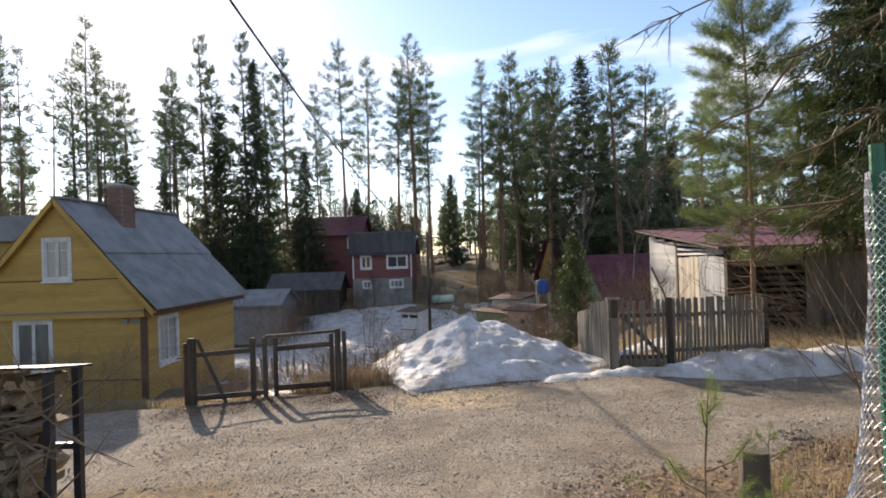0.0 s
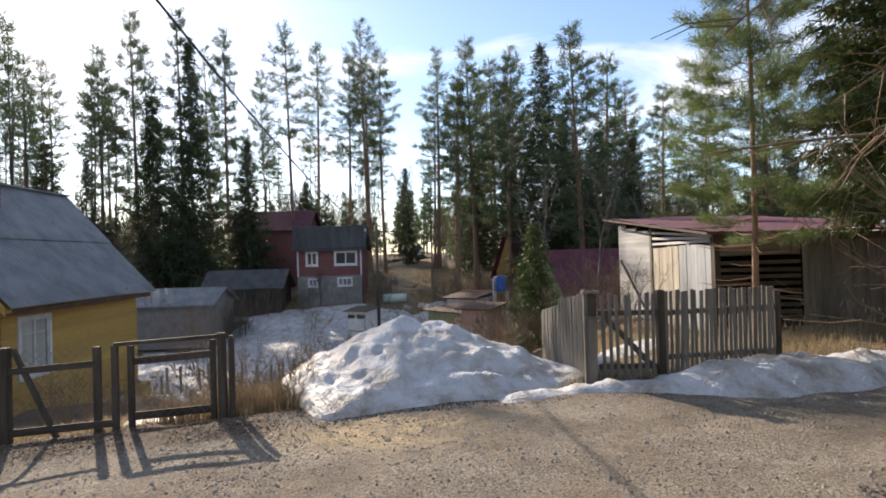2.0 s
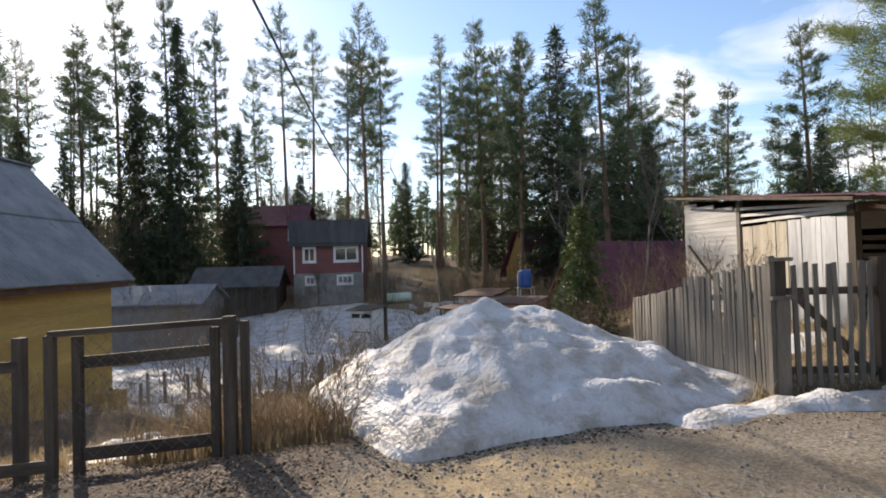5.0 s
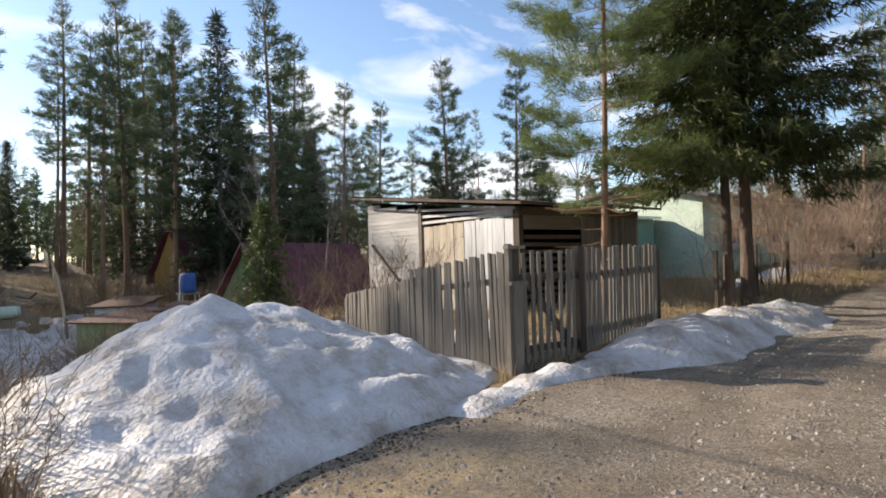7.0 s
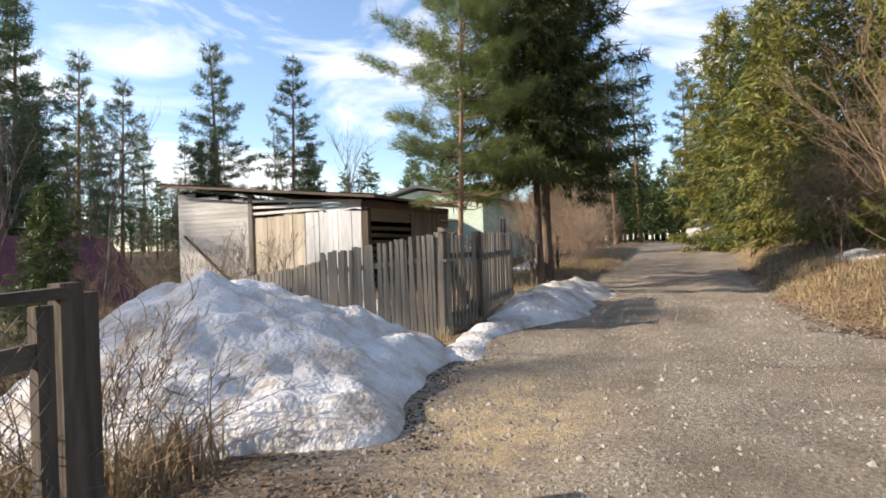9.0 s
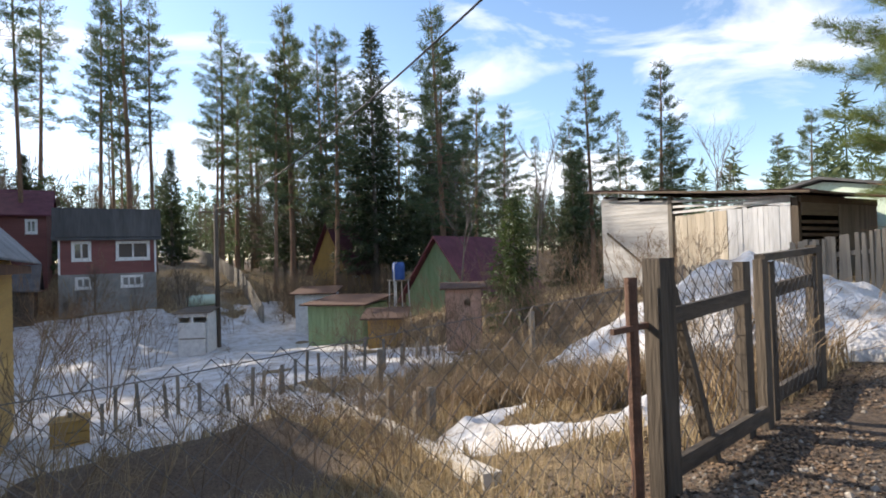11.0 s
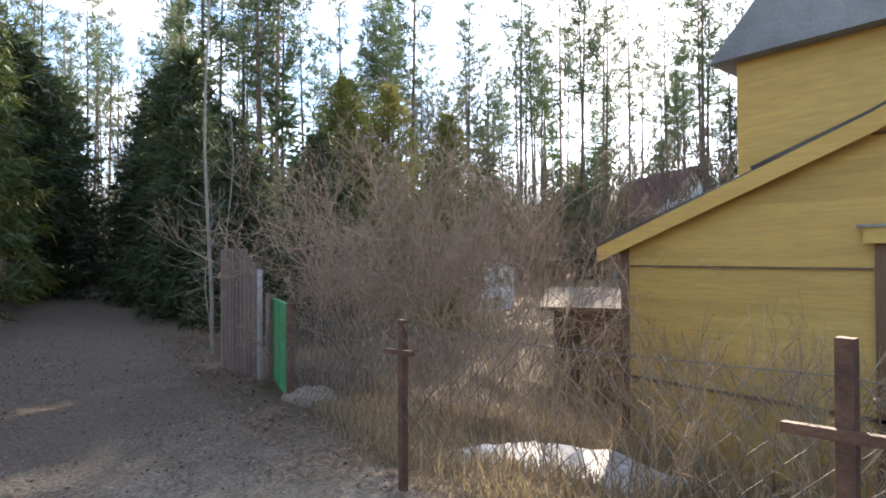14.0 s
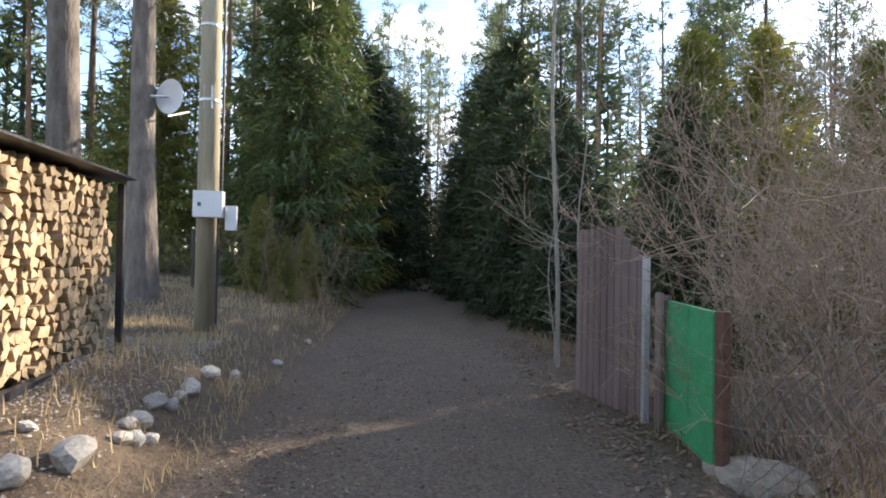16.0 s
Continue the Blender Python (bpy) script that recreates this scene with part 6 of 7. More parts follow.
far_wood("far_woods", "thicket closing the upper road where it bends",
         [(fr.uniform(48, 75), fr.uniform(4, 24), fr.uniform(5, 11)) for _ in range(60)], M_PINE, 10)
far_wood("far_woods", "low dark conifers where the upper road bends away",
         [(fr.uniform(44, 60), fr.uniform(5, 17), fr.uniform(2.5, 6)) for _ in range(60)], M_CEDAR, 14)
far_wood("far_woods", "brown scrub along the upper road",
         [(x, y, fr.uniform(2, 5)) for x, y in ((fr.uniform(23, 50), fr.uniform(12.5, 24)) for _ in range(46)) if y > float(road_north(x)) + 1.5 and not (x < 28.5 and y > 14)], M_BRUSH, 11)
far_wood("far_woods", "bare brown scrub on the slope below the red house",
         [(x, y, fr.uniform(1.2, 2.8)) for x, y in ((fr.uniform(-17, 13), fr.uniform(40, 47)) for _ in range(70)) if not (-9.5 < x < 2.5 and y < 44.5) and abs(x - .6) > 1.6], M_BRUSH, 12)
far_wood("far_woods", "green trees closing the end of the far lane",
         [(fr.uniform(-3, 14), fr.uniform(104, 135), fr.uniform(8, 15)) for _ in range(46)], M_PINE, 13)
far_wood("far_woods", "dark undergrowth below the tall pines",
         [(x, y, fr.uniform(2.5, 6)) for x, y in ((fr.uniform(-48, -17), fr.uniform(50, 68)) for _ in range(60))], M_SPRUCE, 4)

for x, y, h in ((11.6, 80.5, 26), (14.7, 76.8, 25), (18, 72.6, 24), (20.7, 69.4, 22), (9.5, 74, 25), (24, 66, 21), (16, 88, 26)):
    tree("pine tree", "tall pine closing the skyline", PINES[(0, 2)[int(y) % 2]], x, y, h, 24, "pines behind the yards", girth=1.1)

# near pine and spruce by the shed
tree("pine tree", "young Scots pine with long bright needles beside the fence", pine(41, 8.6, .30, 2.3, 24, 34, .21, .055, M_BARK, M_PINE_NEAR, .045, 1.9), 7.35, 11.9, 8.6, 8.6)
tree("spruce tree", "broad dark spruce with a bare lower trunk at the roadside", spruce(42, 11, .26, 2.7, 210, 20, .26, M_SPRUCE_NEAR, .11, .5, .13, .55, M_DARK_BARK), 10.7, 10.9, 11.5, 11)
tree("spruce tree", "slimmer twin spruce beside the larger one", spruce(43, 10, .28, 2.0, 130, 18, .26, M_SPRUCE_NEAR, .08, .5, .13, .7, M_DARK_BARK), 9.8, 10.85, 10.5, 10)
tree("spruce tree", "small bushy spruce behind the picket fence", spruce(44, 5.0, .02, 1.35, 110, 12, .26, M_CEDAR, .07, .2, .2), 5.4, 22.6, 4.6, 5.0)
# first copy carries the painted sunlit tone, second the plain green
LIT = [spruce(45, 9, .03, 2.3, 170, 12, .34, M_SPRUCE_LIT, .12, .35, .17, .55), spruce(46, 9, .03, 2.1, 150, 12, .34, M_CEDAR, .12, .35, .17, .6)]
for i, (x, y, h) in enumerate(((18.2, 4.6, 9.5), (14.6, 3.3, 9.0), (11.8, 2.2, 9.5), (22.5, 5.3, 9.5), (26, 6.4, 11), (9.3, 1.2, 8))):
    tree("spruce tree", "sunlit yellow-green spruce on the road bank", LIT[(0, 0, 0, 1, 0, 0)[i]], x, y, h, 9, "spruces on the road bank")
def sapling(seed, h):
    """A spindly young pine: a thin stem, a few long slanting shoots, tufts of long needles at their ends."""
    r = random.Random(seed)
    t, c = MB(), MB()
    pts = [Vector((.03 * math.sin(i * 1.1 + seed), .03 * math.cos(i * .9), h * i / 6)) for i in range(7)]
    t.tube(pts, [.010 - .0012 * i for i in range(7)], 6, False)
    ends = [(pts[-1], Vector((0, 0, 1)))]
    for i in range(7):
        f = .22 + .68 * (i + r.random()) / 7
        p = pts[int(f * 6)].lerp(pts[int(f * 6) + 1], f * 6 % 1)
        a = i * 2.4 + r.uniform(-.5, .5)
        d = Vector((math.cos(a), math.sin(a), r.uniform(.35, .9))).normalized()
        L = h * r.uniform(.22, .48) * (1.2 - f)
        q = p + d * L * .6 + Vector((0, 0, -.02))
        e = p + d * L + Vector((0, 0, .06))
        t.tube([p, q, e], [.006, .0045, .003], 5, False)
        ends += [(e, d), (q.lerp(e, .5), d)]
        if r.random() < .6:
            v = (d + Vector((r.uniform(-.6, .6), r.uniform(-.6, .6), .1))).normalized() * L * .45
            t.tube([q, q + v], [.004, .002], 4, False)
            ends.append((q + v, v.normalized()))
    for e, d in ends:
        for k in range(4):
            spray(c, e - d * .03 * k, d, .075, 22, r, .028, .42)
    return t.mesh("trunk", M_TWIG, True, False), c.mesh("crown", M_PINE_SHOOT, False, False)


SAPS = [sapling(3, 1.5), sapling(5, 1.5), sapling(8, 1.5)]
for i, (x, y, h) in enumerate(((1.87, 1.55, 1.2), (1.6, 2.0, .6), (2.35, 1.75, .65), (2.9, 2.9, .8), (8.6, 4.4, 1.6))):
    tree("sapling", "spindly pine sapling with sparse bright needles", SAPS[i % 3], x, y, h, 1.5, "saplings", .03)

# the west road
WEST = [spruce(51, 10, .01, 2.0, 230, 11, .36, M_CEDAR, .12, .5, .17, .45), spruce(52, 6, .02, 1.7, 150, 11, .32, M_SPRUCE, .09, .35, .2, .6), spruce(53, 8, .05, 2.2, 150, 14, .34, M_SPRUCE_LIT, .1, .3, .14, .7)]
tree("spruce tree", "tall dense green spruce beside the west road", WEST[0], -29.3, 6.6, 10.5, 10)
for x, y, h in ((-27.2, 11.9, 5.6), (-24.9, 12.0, 4.2), (-31.5, 12.9, 8.5), (-29.5, 13.6, 6.2), (-34, 12.6, 7), (-36, 13.8, 8), (-40, 14.2, 10), (-44, 15.2, 10), (-49, 16.2, 11), (-37, 8.4, 9), (-43, 9.4, 10), (-48, 10.6, 11), (-23.0, 13.2, 4.6)):
    tree("spruce tree", "dark bushy spruce along the lane", WEST[1], x, y, h, 6, "spruces along the lane")
for x, y, h in ((-28.4, 17.0, 8), (-25.5, 16.8, 7), (-22.3, 16.4, 5.5), (-34, 6.4, 11), (-38, 7.2, 12), (-33, 2, 9)):
    tree("spruce tree", "light green young spruce", WEST[2], x, y, h, 8, "young spruces")
tree("pine tree", "thick grey-barked pine behind the firewood rack", pine(55, 22, .55, 3.2, 13, 12, .5, .29, M_BARK_GREY, None, .13), -25.4, 2.8, 22, 22)
tree("pine tree", "straight grey-barked pine beside the pole", pine(56, 21, .55, 3.0, 13, 12, .5, .20, M_BARK_GREY, None, .13), -24.3, 4.45, 21, 21)
fr = random.Random(12)
n = 0
while n < 120:
    x, y = fr.uniform(-64, -25), fr.uniform(-18, 60)
    if abs(y - float((road_north(x) + road_south(x)) / 2)) < 3.2 or (x > -31 and y < 12.5) or (x > -35 and 10 < y < 36):
        continue
    tree("pine tree", "slender tall pine of the forest", THIN[fr.choice((0, 1, 1, 2))], x, y, fr.uniform(17, 25), 24, "pines along the west road", girth=.9)
    n += 1
for x, y, h in ((-15, -14, 18), (-4, -16, 19), (8, -13, 18), (18, -10, 17), (-22, -9, 18), (28, -6, 18), (2, -22, 18)):
    tree("pine tree", "tall pine behind the drive", PINES[1], x, y, h, 24, "pines behind the drive")

for x, y, h in ((-42.6, 20.7, 19), (-46, 24, 20), (-47, -4, 20), (-42, -6.5, 19), (-45.6, 2.9, 20), (-50, 0, 21), (-52, 5, 20), (-37, 17.6, 16), (-49, 18.6, 19)):
    tree("pine tree", "slender tall pine of the forest", THIN[int(-x) % 3], x, y, h, 24, "pines along the west road", girth=.9)
tree("spruce tree", "tall light green spruce behind the green gate", WEST[2], -26.2, 15.6, 7.0, 8, "young spruces")
# first four added only to block a sun stripe on the west road
for x, y, h in ((-36, 38, 23), (-34.5, 40.5, 22), (-38, 36, 24), (-33, 41, 21), (-64, 14, 24), (-72, 11, 25), (-72, 15.5, 26), (-80, 12, 26), (-80, 17, 26), (-84, 14.5, 27), (-90, 19, 27), (-90, 11, 27), (-62, 10.5, 22), (-55, 10.2, 21), (-53, 17.6, 22), (-76, 22, 25), (-58, 12, 19), (-61, 15, 21), (-63, 18, 20), (-66, 13, 20), (-70, 17, 22), (-56, 19, 18), (-74, 20, 21), (-68, 22, 22)):
    tree("pine tree", "slender tall pine of the forest", THIN[int(x + y) % 3], x, y, h, 24, "pines along the west road", girth=.8)
far_wood("far_woods", "grey young growth where the lane bends away",
         [(fr.uniform(-84, -56), fr.uniform(8, 26), fr.uniform(5, 13)) for _ in range(70)], M_BRUSH, 9)

# leafless trees and shrubs
BARE = [bare(61, 9, .12, 1, 7, .09), bare(62, 3.0, .75, 10, 7, .012, .75, .0026), bare(63, 2.2, .6, 7, 4, .014, .45), bare(64, 5.0, .25, 7, 5, .02)]
BARE_M = [b.mesh("crown", mt, False, False) for b, mt in zip(BARE, (M_BARK_GREY, M_TWIG_RED, M_TWIG, M_TWIG))]


def shrub(i, label, x, y, s, group="", name="shrub", mat=None):
    t = thing(name, label, "shrub" if name == "shrub" else "tree", (x, y, gz(x, y)), random.uniform(0, 360), group)
    ob = new("crown", BARE_M[i])
    ob.parent = t
    ob.scale = (s, s, s)
    return t


for x, y, s in ((8.2, 31.8 - 7, .75), (6.4, 28.0, .8), (14, 35, 1.0), (28.7, 29.3, 1.1), (-4, 62, 1.3), (1, 70, 1.3), (40, 14, 1.2), (36, 15, 1.3), (-34, 24, 1.2), (-40, 30, 1.3)):
    shrub(0, "leafless grey tree with a fine crown", x, y, s, "bare trees", "tree")
for x, y, s in ((-17.6, 11.5, 1.0), (-17.0, 12.1, 1.25), (-17.8, 13.4, 1.35), (-19.0, 12.3, 1.25), (-18.3, 11.2, .8), (13.6, 11.3, .8), (15.4, 11.5, .85), (17.2, 11.9, .85), (19.5, 12.2, .8), (22, 12.4, .8), (9.8, 3.2, .9), (12.2, 3.9, .8), (15, 4.5, .8)):
    shrub(1, "thicket of reddish bare shrubs by the road", x, y, s, "thicket by the lane")
for x, y, s in ((1.2, 19, .9), (2.5, 20.5, .9), (3.6, 18.6, .8), (4.6, 19.5, .9), (6.0, 20.4, 1), (2.2, 23, .9), (6.6, 23.5, 1.1), (.4, 17.2, .7), (.5, 16.2, .9), (1.8, 16.6, 1.0), (3.0, 16.0, .9), (2.4, 17.6, 1.0), (-.6, 18.2, .8), (-1.5, 19.6, .8), (.8, 20.4, .9), (-5.0, 11.5, .5), (-5.6, 12.2, .55), (-4.5, 12.6, .5), (-6.2, 13.0, .6), (-5.2, 13.4, .5), (-1.2, 15.0, .6), (7.0, 17.5, .9), (2.8, 27, .8), (5.2, 16.6, .9), (6.4, 16.2, .8), (4.4, 21.5, 1.1), (7.8, 21.8, 1.2), (9.4, 23, 1.2), (5.8, 25.5, 1.2), (3.2, 24.6, 1.0), (1.0, 25, .9), (8.4, 26.8, 1.3), (10.4, 26, 1.3), (6.2, 28.4, 1.2), (.2, 21.8, .8), (1.6, 28.6, .9), (7.2, 19.2, 1.0), (-.3, 40.5, .9), (-6.5, 27, .6), (-12, 33, .7), (.8, 44, .9)):
    shrub(2, "tangle of bare brown shrubs on the slope", x, y, s, "shrubs on the slope")
for x, y, s in ((-23.6, 7.1, .25), (-26.2, 7.2, .4), (-25.2, 6.2, .4)):
    shrub(3, "thin bare sapling beside the pole", x, y, s, "saplings by the pole")
for x, y, h in ((-25.6, 6.6, 1.3), (-26.8, 6.9, 1.6), (-27.2, 5.9, 2.2)):
    tree("spruce tree", "knee-high green spruce under the trees", WEST[2], x, y, h, 8, "low spruces by the pole", .05)
for x, y, s in ((-6.9, 22.4, .8), (-8.4, 24.5, .7), (-5.0, 33, .7)):
    shrub(3, "pruned leafless apple tree standing in snow", x, y, s, "apple trees", "tree")
for x, y, s in ((14.2, 11.9, .75), (15.6, 12.2, .8), (17.4, 12.3, .9), (12.6, 12.3, .55), (8.2, 3.9, .9), (9.6, 3.6, 1.1), (7.2, 3.6, .8), (11.4, 4.6, .6), (13.0, 4.6, .7), (4.4, 3.5, .62)):
    shrub(3, "clump of tall bare saplings by the roadside", x, y, s, "roadside saplings")
t = thing("tree", "thin pale birch beside the board fence", "tree", (-21.5, 10.42, gz(-21.5, 10.42)))
bm_, br = MB(), random.Random(71)
for ox, oy, hh, rr in ((0, 0, 10.5, .034), (.3, .25, 5.0, .018), (-.35, .1, 3.6, .014)):
    lean = br.uniform(-.25, .25)
    spine = [Vector((ox + lean * (k / 9) + .05 * math.sin(k * 1.3), oy + .05 * math.cos(k), hh * k / 9 - .1)) for k in range(10)]
    bm_.tube(spine, [rr * (1 - k / 10.5) for k in range(10)], 7, False)
    for k in range(int(hh * 4)):
        f = br.uniform(.12, .98)
        p0 = spine[int(f * 9)].lerp(spine[min(int(f * 9) + 1, 9)], f * 9 % 1)
        a = br.uniform(0, 6.28)
        d = Vector((math.cos(a), math.sin(a), br.uniform(.2, .9))) * br.uniform(.2, .6) * (1.15 - f)
        p1, p2 = p0 + d * .5, p0 + d + Vector((0, 0, .08))
        bm_.tube([p0, p1, p2], [.008, .005, .002], 3, False)
        for _ in range(3):
            q = p1.lerp(p2, br.random())
            bm_.tube([q, q + Vector((br.uniform(-.2, .2), br.uniform(-.2, .2), br.uniform(0, .25)))], [.003, .0015], 3, False)
part("trunk", bm_, M_BIRCH, t, fix=False)
weeds = bare(72, 1.25, .25, 9, 3, .006, .3, .0022).mesh("clump", M_WEED, False, False)
wr = random.Random(3)
for i in range(46):
    x = wr.uniform(-17.0, -7.2)
    y = float(np.interp(x, [-17, -9, -7], [10.0, 9.55, 9.45])) + wr.uniform(.15, 3.2)
    if x > -11.5 and wr.random() < .65:
        continue
    w = thing("weed_clump", "tall dry weed stalks before the yellow house", "weeds", (x, y, gz(x, y)), wr.uniform(0, 360), "dry weeds")
    ob = new("clump", weeds)
    ob.parent = w
    sc = wr.uniform(.8, 1.35)
    ob.scale = (sc, sc, sc)
for i in range(76):
    x, y = (wr.uniform(-5.2, 1.2), wr.uniform(11.4, 18.0)) if i < 54 else (wr.uniform(-1.75, -.7), wr.uniform(10.1, 13.2))
    if heap(x, y) > -.1 or yard_patch(x, y) > -.1:
        continue
    w = thing("weed_clump", "brown tangle of dead stalks in the yard", "weeds", (x, y, gz(x, y)), wr.uniform(0, 360), "dead stalks in the yard")
    ob = new("clump", weeds)
    ob.parent = w
    sc = wr.uniform(.45, .8) + (.3 if x > -1.9 and y < 13 else 0)
    ob.scale = (sc * 1.5, sc * 1.5, sc)
# spruce limbs hanging over the drive
limb = MB()
needle = MB()
lr = random.Random(14)
for p0, p1, p2 in (((5.2, 2.0, 4.4), (3.6, 3.2, 3.9), (2.5, 4.0, 3.2)), ((5.4, 2.2, 3.2), (4.0, 3.4, 2.75), (2.7, 4.6, 2.65)), ((5.2, 1.6, 5.2), (3.8, 3.0, 4.9), (2.4, 4.1, 4.6)), ((5.6, 2.6, 3.9), (4.5, 3.9, 3.6), (3.7, 5.0, 3.1))):
    a, b, c = Vector(p0), Vector(p1), Vector(p2)
    run = []
    for k in range(10):
        f = k / 9
        q = a.lerp(b, f * 2) if f < .5 else b.lerp(c, f * 2 - 1)
        run.append(q + Vector((lr.gauss(0, .05), lr.gauss(0, .05), lr.gauss(0, .05) + .12 * math.sin(f * 5))))
    limb.tube(run, [.028 * (1 - k / 10.5) for k in range(10)], 5, False)
    for i in range(60):
        f = lr.random()
        q = run[int(f * 9)].lerp(run[int(f * 9) + 1], f * 9 % 1)
        d = Vector((lr.uniform(-1, .4), lr.uniform(-.4, 1), lr.uniform(-.8, .3))) * lr.uniform(.25, .7)
        limb.tube([q, q + d * .6, q + d + Vector((0, 0, -.06))], [.006, .004, .002], 3, False)
        if f < .55:
            spray(needle, q + d, (-.4, .4, -.4), .17, 16, lr, .10, .6, .2)
lt = thing("tree", "spruce with long bare lower limbs beside the drive", "tree", (0, 0, 0))
limb.tube([(5.6, 1.6, .9), (5.55, 1.65, 4), (5.5, 1.7, 9)], [.16, .12, .06], 9, False)
part("trunk", limb, M_TWIG, lt, smooth=True, fix=False)
for i in range(1100):
    a, u = lr.uniform(0, 6.28), lr.random()
    rr = (.4 + 1.6 * (1 - u)) * math.sqrt(lr.random())
    spray(needle, (5.5 + math.cos(a) * rr, 1.7 + math.sin(a) * rr, 2.9 + 6 * u - .2 * rr), (math.cos(a), math.sin(a), -.2), .20, 14, lr, .12, .6, .2)
part("crown", needle, M_SPRUCE, lt, fix=False)


# ---- grass, leaves and pebbles ----
def scatter(name, label, mat, n, pick, size, shape, seed, category):
    """Many small blades, leaves or pebbles as one mesh."""
    r = np.random.RandomState(seed)
    xy = pick(r, n)
    x, y = xy[:, 0], xy[:, 1]
    n = len(x)
    z = ground(x, y)
    s = size[0] + (size[1] - size[0]) * r.rand(n) ** (3.0 if shape == 'pebble' else 1.0)
    a = r.uniform(0, 2 * np.pi, n)
    if shape == "blade":
        lean, b = r.uniform(.1, .9, n) * s, r.uniform(0, 2 * np.pi, n)
        w = np.minimum(.0035 + s * .012, .0085)
        P = np.stack([x, y, z - .01], -1)
        S = np.stack([np.cos(a), np.sin(a), 0 * a], -1) * w[:, None]
        Mid = P + np.stack([np.cos(b) * lean * .3, np.sin(b) * lean * .3, s * .6], -1)
        T = P + np.stack([np.cos(b) * lean, np.sin(b) * lean, s * np.sqrt(np.clip(1 - (lean / s) ** 2 * .7, .05, 1))], -1)
        V = np.stack([P - S, P + S, Mid + S * .7, Mid - S * .7, T], 1).reshape(-1, 3)
        k = np.arange(n)[:, None] * 5
        F = [tuple(f) for f in (k + [0, 1, 2, 3])] + [tuple(f) for f in (k + [3, 2, 4])]
    elif shape == "leaf":
        t1, t2 = r.uniform(-.5, .5, n), r.uniform(-.5, .5, n)
        P = np.stack([x, y, z + .006 + s * .2], -1)
        U = np.stack([np.cos(a), np.sin(a), t1], -1) * s[:, None]
        W = np.stack([-np.sin(a), np.cos(a), t2], -1) * (s * .5)[:, None]
        V = np.stack([P - U, P + W, P + U, P - W], 1).reshape(-1, 3)
        k = np.arange(n)[:, None] * 4
        F = [tuple(f) for f in (k + [0, 1, 2, 3])]
    else:
        base = np.array([(1, 0, 0), (.3, .9, .1), (-.8, .5, 0), (-.7, -.6, .1), (.4, -.9, 0), (.1, .05, .75)])
        J = base[None] * r.uniform(.7, 1.2, (n, 6, 1)) * s[:, None, None]
        ca, sa = np.cos(a)[:, None], np.sin(a)[:, None]
        V = np.stack([x[:, None] + J[..., 0] * ca - J[..., 1] * sa, y[:, None] + J[..., 0] * sa + J[..., 1] * ca, z[:, None] + J[..., 2] - s[:, None] * .1], -1).reshape(-1, 3)
        k = np.arange(n)[:, None] * 6
        F = [tuple(f) for q in ((0, 1, 5), (1, 2, 5), (2, 3, 5), (3, 4, 5), (4, 0, 5)) for f in (k + list(q))]
    me = bpy.data.meshes.new(name)
    me.from_pydata(V.tolist(), [], F)
    me.materials.append(mat)
    me.update()
    return tagged(new(name, me), label, category, kind="stuff")


def region(x0, x1, y0, y1, test, clump=.9):
    def pick(r, n):
        x, y = r.uniform(x0, x1, n * 4), r.uniform(y0, y1, n * 4)
        ok = test(x, y) & (wave(x, y, clump) + .6 * wave(x + 3, y, clump * .37) > r.uniform(-1.1, .9, n * 4))
        return np.stack([x, y], -1)[ok][:n]
    return pick


off_snow = lambda x, y: (heap(x, y) < 0) & (ridge(x, y) < 0.0) & (yard_patch(x, y) < -.03) & (verge_patch(x, y) < .02)
inside_house = lambda x, y: (x > HX0 - .1) & (x < HX1 + .1) & (y > HY0 - .1)
bare_soil = lambda x, y: (x > -8.4) & (x < -4.7) & (y > 12.2) & (y < 14.5)
yard_ok = lambda x, y: (y > road_north(x) + .35) & off_snow(x, y) & ~inside_house(x, y) & (field(x, y) < .02) & ~bare_soil(x, y)
scatter("dry_grass", "matted dry straw-coloured grass inside the fences", M_STRAW, 60000, region(-17.5, 3.6, 9.3, 20, yard_ok), (.06, .28), "blade", 1, "grass")
scatter("dry_grass", "taller dead grass along the fence and snow heap", M_WEED, 9000, region(-2.9, .2, 9.9, 15.5, lambda x, y: off_snow(x, y) & (y > road_north(x) + .3)), (.15, .6), "blade", 2, "grass")
scatter("dry_grass", "dead weeds and grass before the yellow house", M_WEED, 6000, region(-17.5, -7.5, 9.5, 14.2, yard_ok, .6), (.08, .38), "blade", 3, "grass")
scatter("dry_grass", "dry grass on the sunny road bank", M_STRAW, 22000, region(3.2, 20, -1, 6.2, lambda x, y: (y < road_south(x) - .15) & (x > 2.6 + .2 * y)), (.05, .22), "blade", 4, "grass")
scatter("dry_grass", "dry grass beside the firewood rack", M_STRAW, 16000, region(-30, -12, 3.2, 8.6, lambda x, y: (y < road_south(x) - .12) & ~((x > -22) & (x < -16.6) & (y > 4.9) & (y < 5.6))), (.04, .18), "blade", 5, "grass")
scatter("dry_grass", "grass tufts behind the pickets and along the east verge", M_STRAW, 16000, region(3.9, 22, 10.2, 16, lambda x, y: (y > road_north(x) + .2) & off_snow(x, y)), (.06, .28), "blade", 6, "grass")
scatter("dry_grass", "dead grass on the shaded west verge", M_WEED, 5000, region(-30, -13, 9.6, 13, lambda x, y: y > road_north(x) + .1), (.05, .25), "blade", 7, "grass")
scatter("dry_grass", "pale dead grass of the far slope", M_STRAW, 20000, region(-10, 14, 22, 60, lambda x, y: field(x, y) < 0), (.2, .6), "blade", 8, "grass")
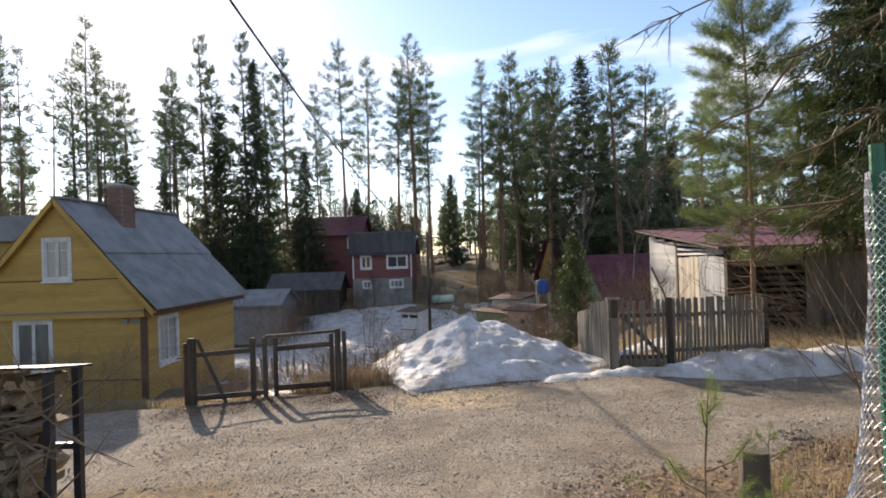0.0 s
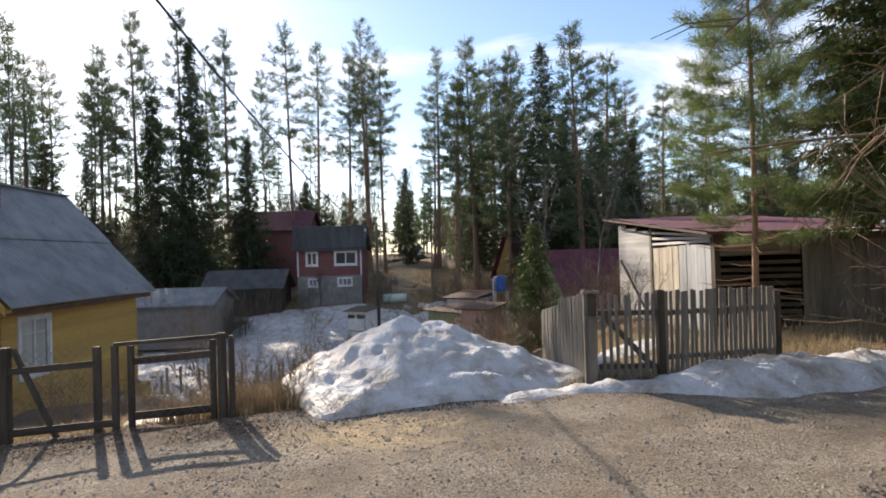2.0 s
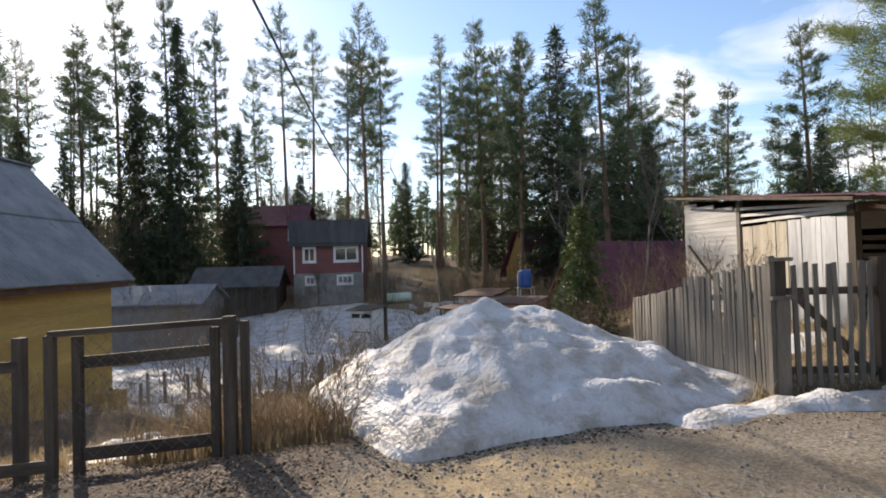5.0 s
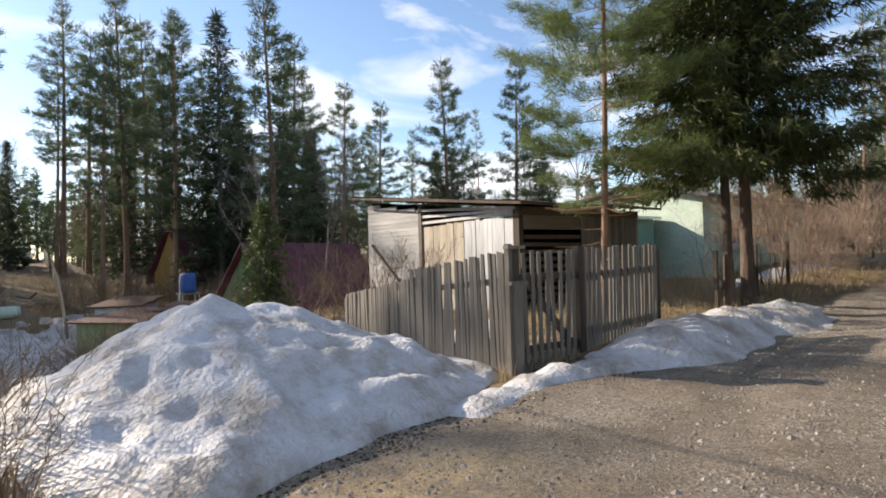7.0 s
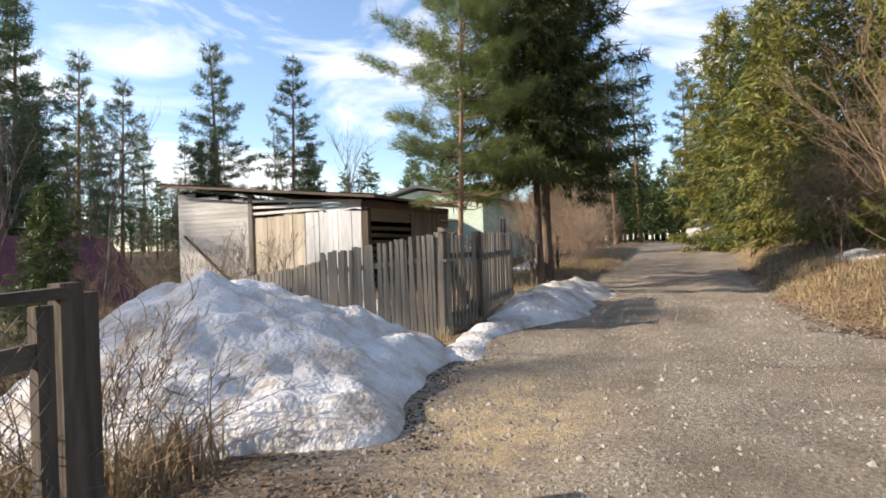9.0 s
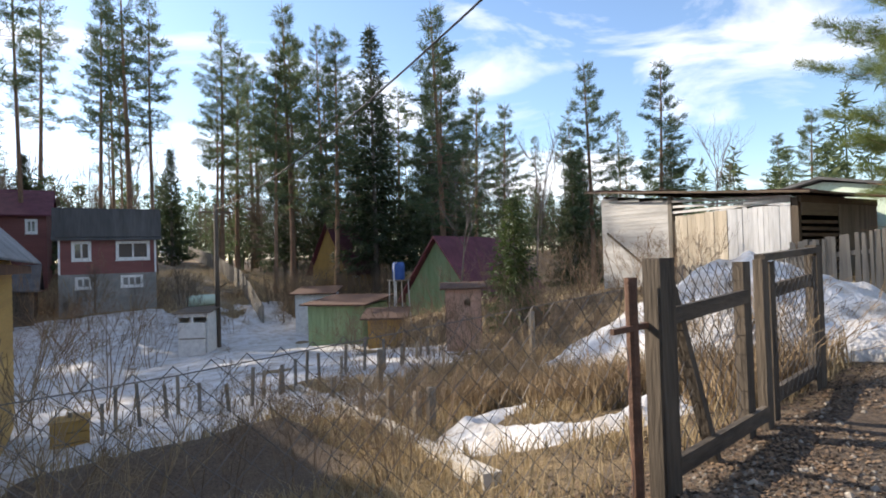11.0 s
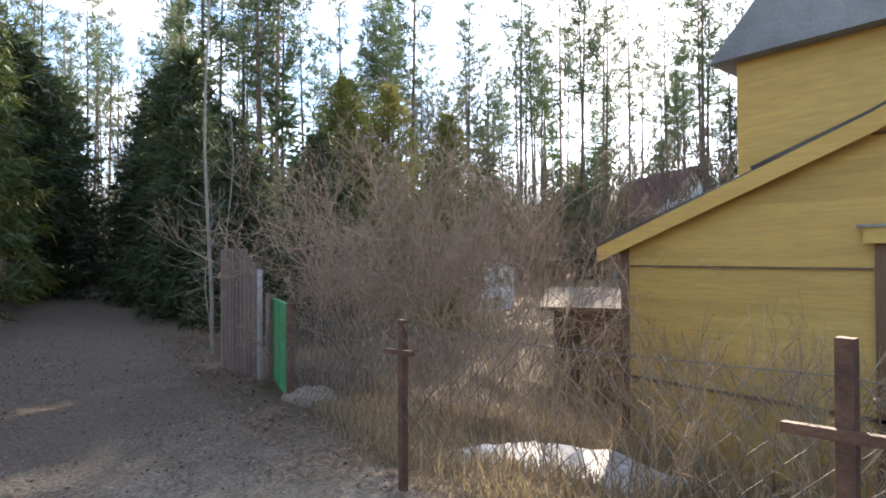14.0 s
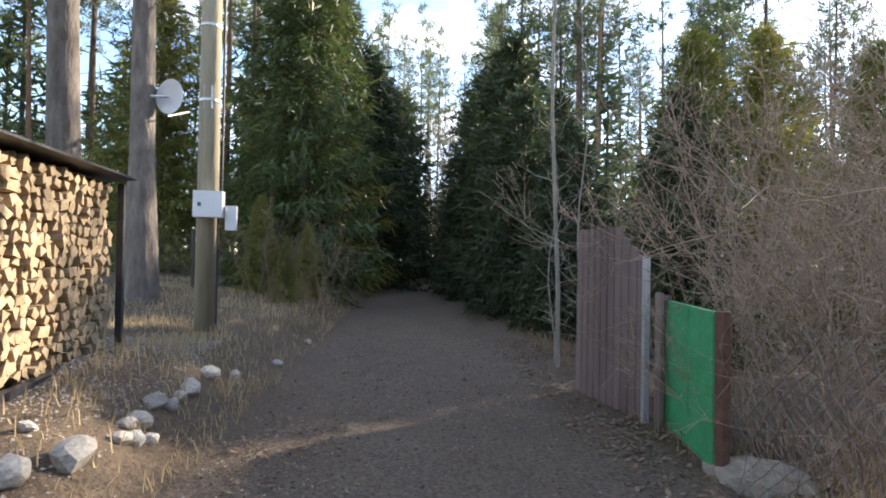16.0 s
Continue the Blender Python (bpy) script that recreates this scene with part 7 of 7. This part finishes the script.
scatter("fallen_leaves", "brown fallen leaves on the verge", M_LEAF, 9000, region(1.2, 9, -.5, 5.6, lambda x, y: (y < road_south(x) + .2) & (x > 2.0)), (.015, .04), "leaf", 9, "leaves")
scatter("fallen_leaves", "brown fallen leaves along the west fence", M_LEAF, 9000, region(-24, -8, 8.8, 11.5, lambda x, y: y > road_north(x) - .5), (.015, .04), "leaf", 10, "leaves")
scatter("fallen_leaves", "dead leaves and bark by the gate", M_LEAF, 7000, region(-5.0, -.9, 8.4, 10.2, lambda x, y: (y > road_north(x) - .85 + .25 * wave(x, y, .8)) & off_snow(x, y)), (.009, .022), "leaf", 11, "leaves")
on_road = lambda x, y: (y > road_south(x) - .4) & (y < road_north(x) + .1) & off_snow(x, y)
scatter("pebbles", "loose grey pebbles of the gravel road", M_PEBBLE, 30000, region(-10, 14, 3.5, 10.5, on_road), (.005, .024), "pebble", 12, "pebbles")
scatter("pebbles", "coarser stones on the gravel road", M_PEBBLE, 4200, region(-11, 12, 0, 10.2, lambda x, y: on_road(x, y) | ((x > -1.5) & (x < 2.2) & (y < 5.3))), (.012, .04), "pebble", 13, "pebbles")
scatter("pebbles", "loose grit on the drive", M_PEBBLE, 14000, region(-3.2, 3, -1, 5.6, lambda x, y: x < 2.6), (.006, .016), "pebble", 14, "pebbles")
# crumbs at the mound's foot also stand in for its undercut's shade
scatter("soil_clods", "dark wet soil crumbs by the gate, also standing for shade under the snow edge", M_CLOD, 6500, region(-5, 4.6, 8.5, 10.4, lambda x, y: off_snow(x, y) & ((y > road_north(x) - .35) | ((x < -.8) & (y > road_north(x) - .8)) | (heap(x, y) > -.225))), (.005, .024), "pebble", 15, "soil")
scatter("soil_clods", "dark churned rut beside the drive", M_CLOD, 700, region(1.4, 2.9, 2.5, 3.4, lambda x, y: np.abs((y - 2.95) - .3 * (x - 2.1)) < .09), (.015, .05), "pebble", 16, "soil")
scatter("pine_cones", "dark pine cones and bark bits on the west road", M_CLOD, 900, region(-26, -12, 6.4, 10.6, lambda x, y: (y > road_south(x)) & (y < road_north(x))), (.012, .026), "pebble", 17, "pine cones")
scatter("fallen_leaves", "brown leaves and litter beside the drive", M_LEAF, 5000, region(-2.6, 2.8, -.4, 4.6, lambda x, y: (x < -1.0) | (x > 1.3)), (.012, .032), "leaf", 18, "leaves")
scatter("pebbles", "grey crushed stone below the firewood rack", M_PEBBLE, 5000, region(-21.6, -16.4, 5.0, 6.3, lambda x, y: y < road_south(x) - .3), (.008, .022), "pebble", 19, "pebbles")
wf = thing("wire_fence", "sagging wire fence behind the pole", "fence", (0, 0, 0))
part("netting", netting((-21.6, 4.3), (-30, 4.6), (gz(-21.6, 4.3), gz(-30, 4.6)), (1.1, 1.0), .09, .002, .04), M_OLDWIRE, wf, fix=False)
for x in (-22.6, -25.0, -27.6, -30.0):
    post(wf, x, 4.4, gz(x, 4.4) - .3, 1.15, .07, M_DARK_WOOD)
scatter("fallen_leaves", "thick brown leaf litter under the netting fence", M_LEAF, 9000, region(1.5, 4.4, -.6, 3.6, lambda x, y: x > 1.55 + .12 * np.clip(y, 0, 4)), (.012, .034), "leaf", 20, "leaves")
scatter("fallen_twigs", "short dead twigs and stalks among the litter", M_WEED, 1600, region(1.4, 4.2, -.4, 3.8, lambda x, y: x > 1.5), (.04, .16), "blade", 21, "twigs")
scatter("fallen_leaves", "scattered brown leaves over the west road", M_LEAF, 4200, region(-26, -12, 6.4, 10.6, lambda x, y: (y > road_south(x) - .2) & (y < road_north(x)) & (np.abs(y - (road_south(x) + road_north(x)) / 2) > .25)), (.012, .03), "leaf", 22, "leaves")
scatter("pebbles", "fine grey grit on the west road", M_PEBBLE, 6000, region(-24, -10, 6.2, 10.2, on_road), (.004, .014), "pebble", 23, "pebbles")
scatter("fallen_leaves", "brown leaf litter over the sunny road bank", M_LEAF, 12000, region(3.5, 16, 1.5, 7.2, lambda x, y: (y < road_south(x) + .15) & (y > road_south(x) - 2.2)), (.015, .04), "leaf", 24, "leaves")
scatter("soil_clods", "dark crumbled earth at the foot of the road bank", M_CLOD, 900, region(4.3, 5.3, 4.2, 6.1, lambda x, y: np.abs(x - 4.75 - .1 * (y - 5.4)) < .2), (.008, .03), "pebble", 25, "soil")
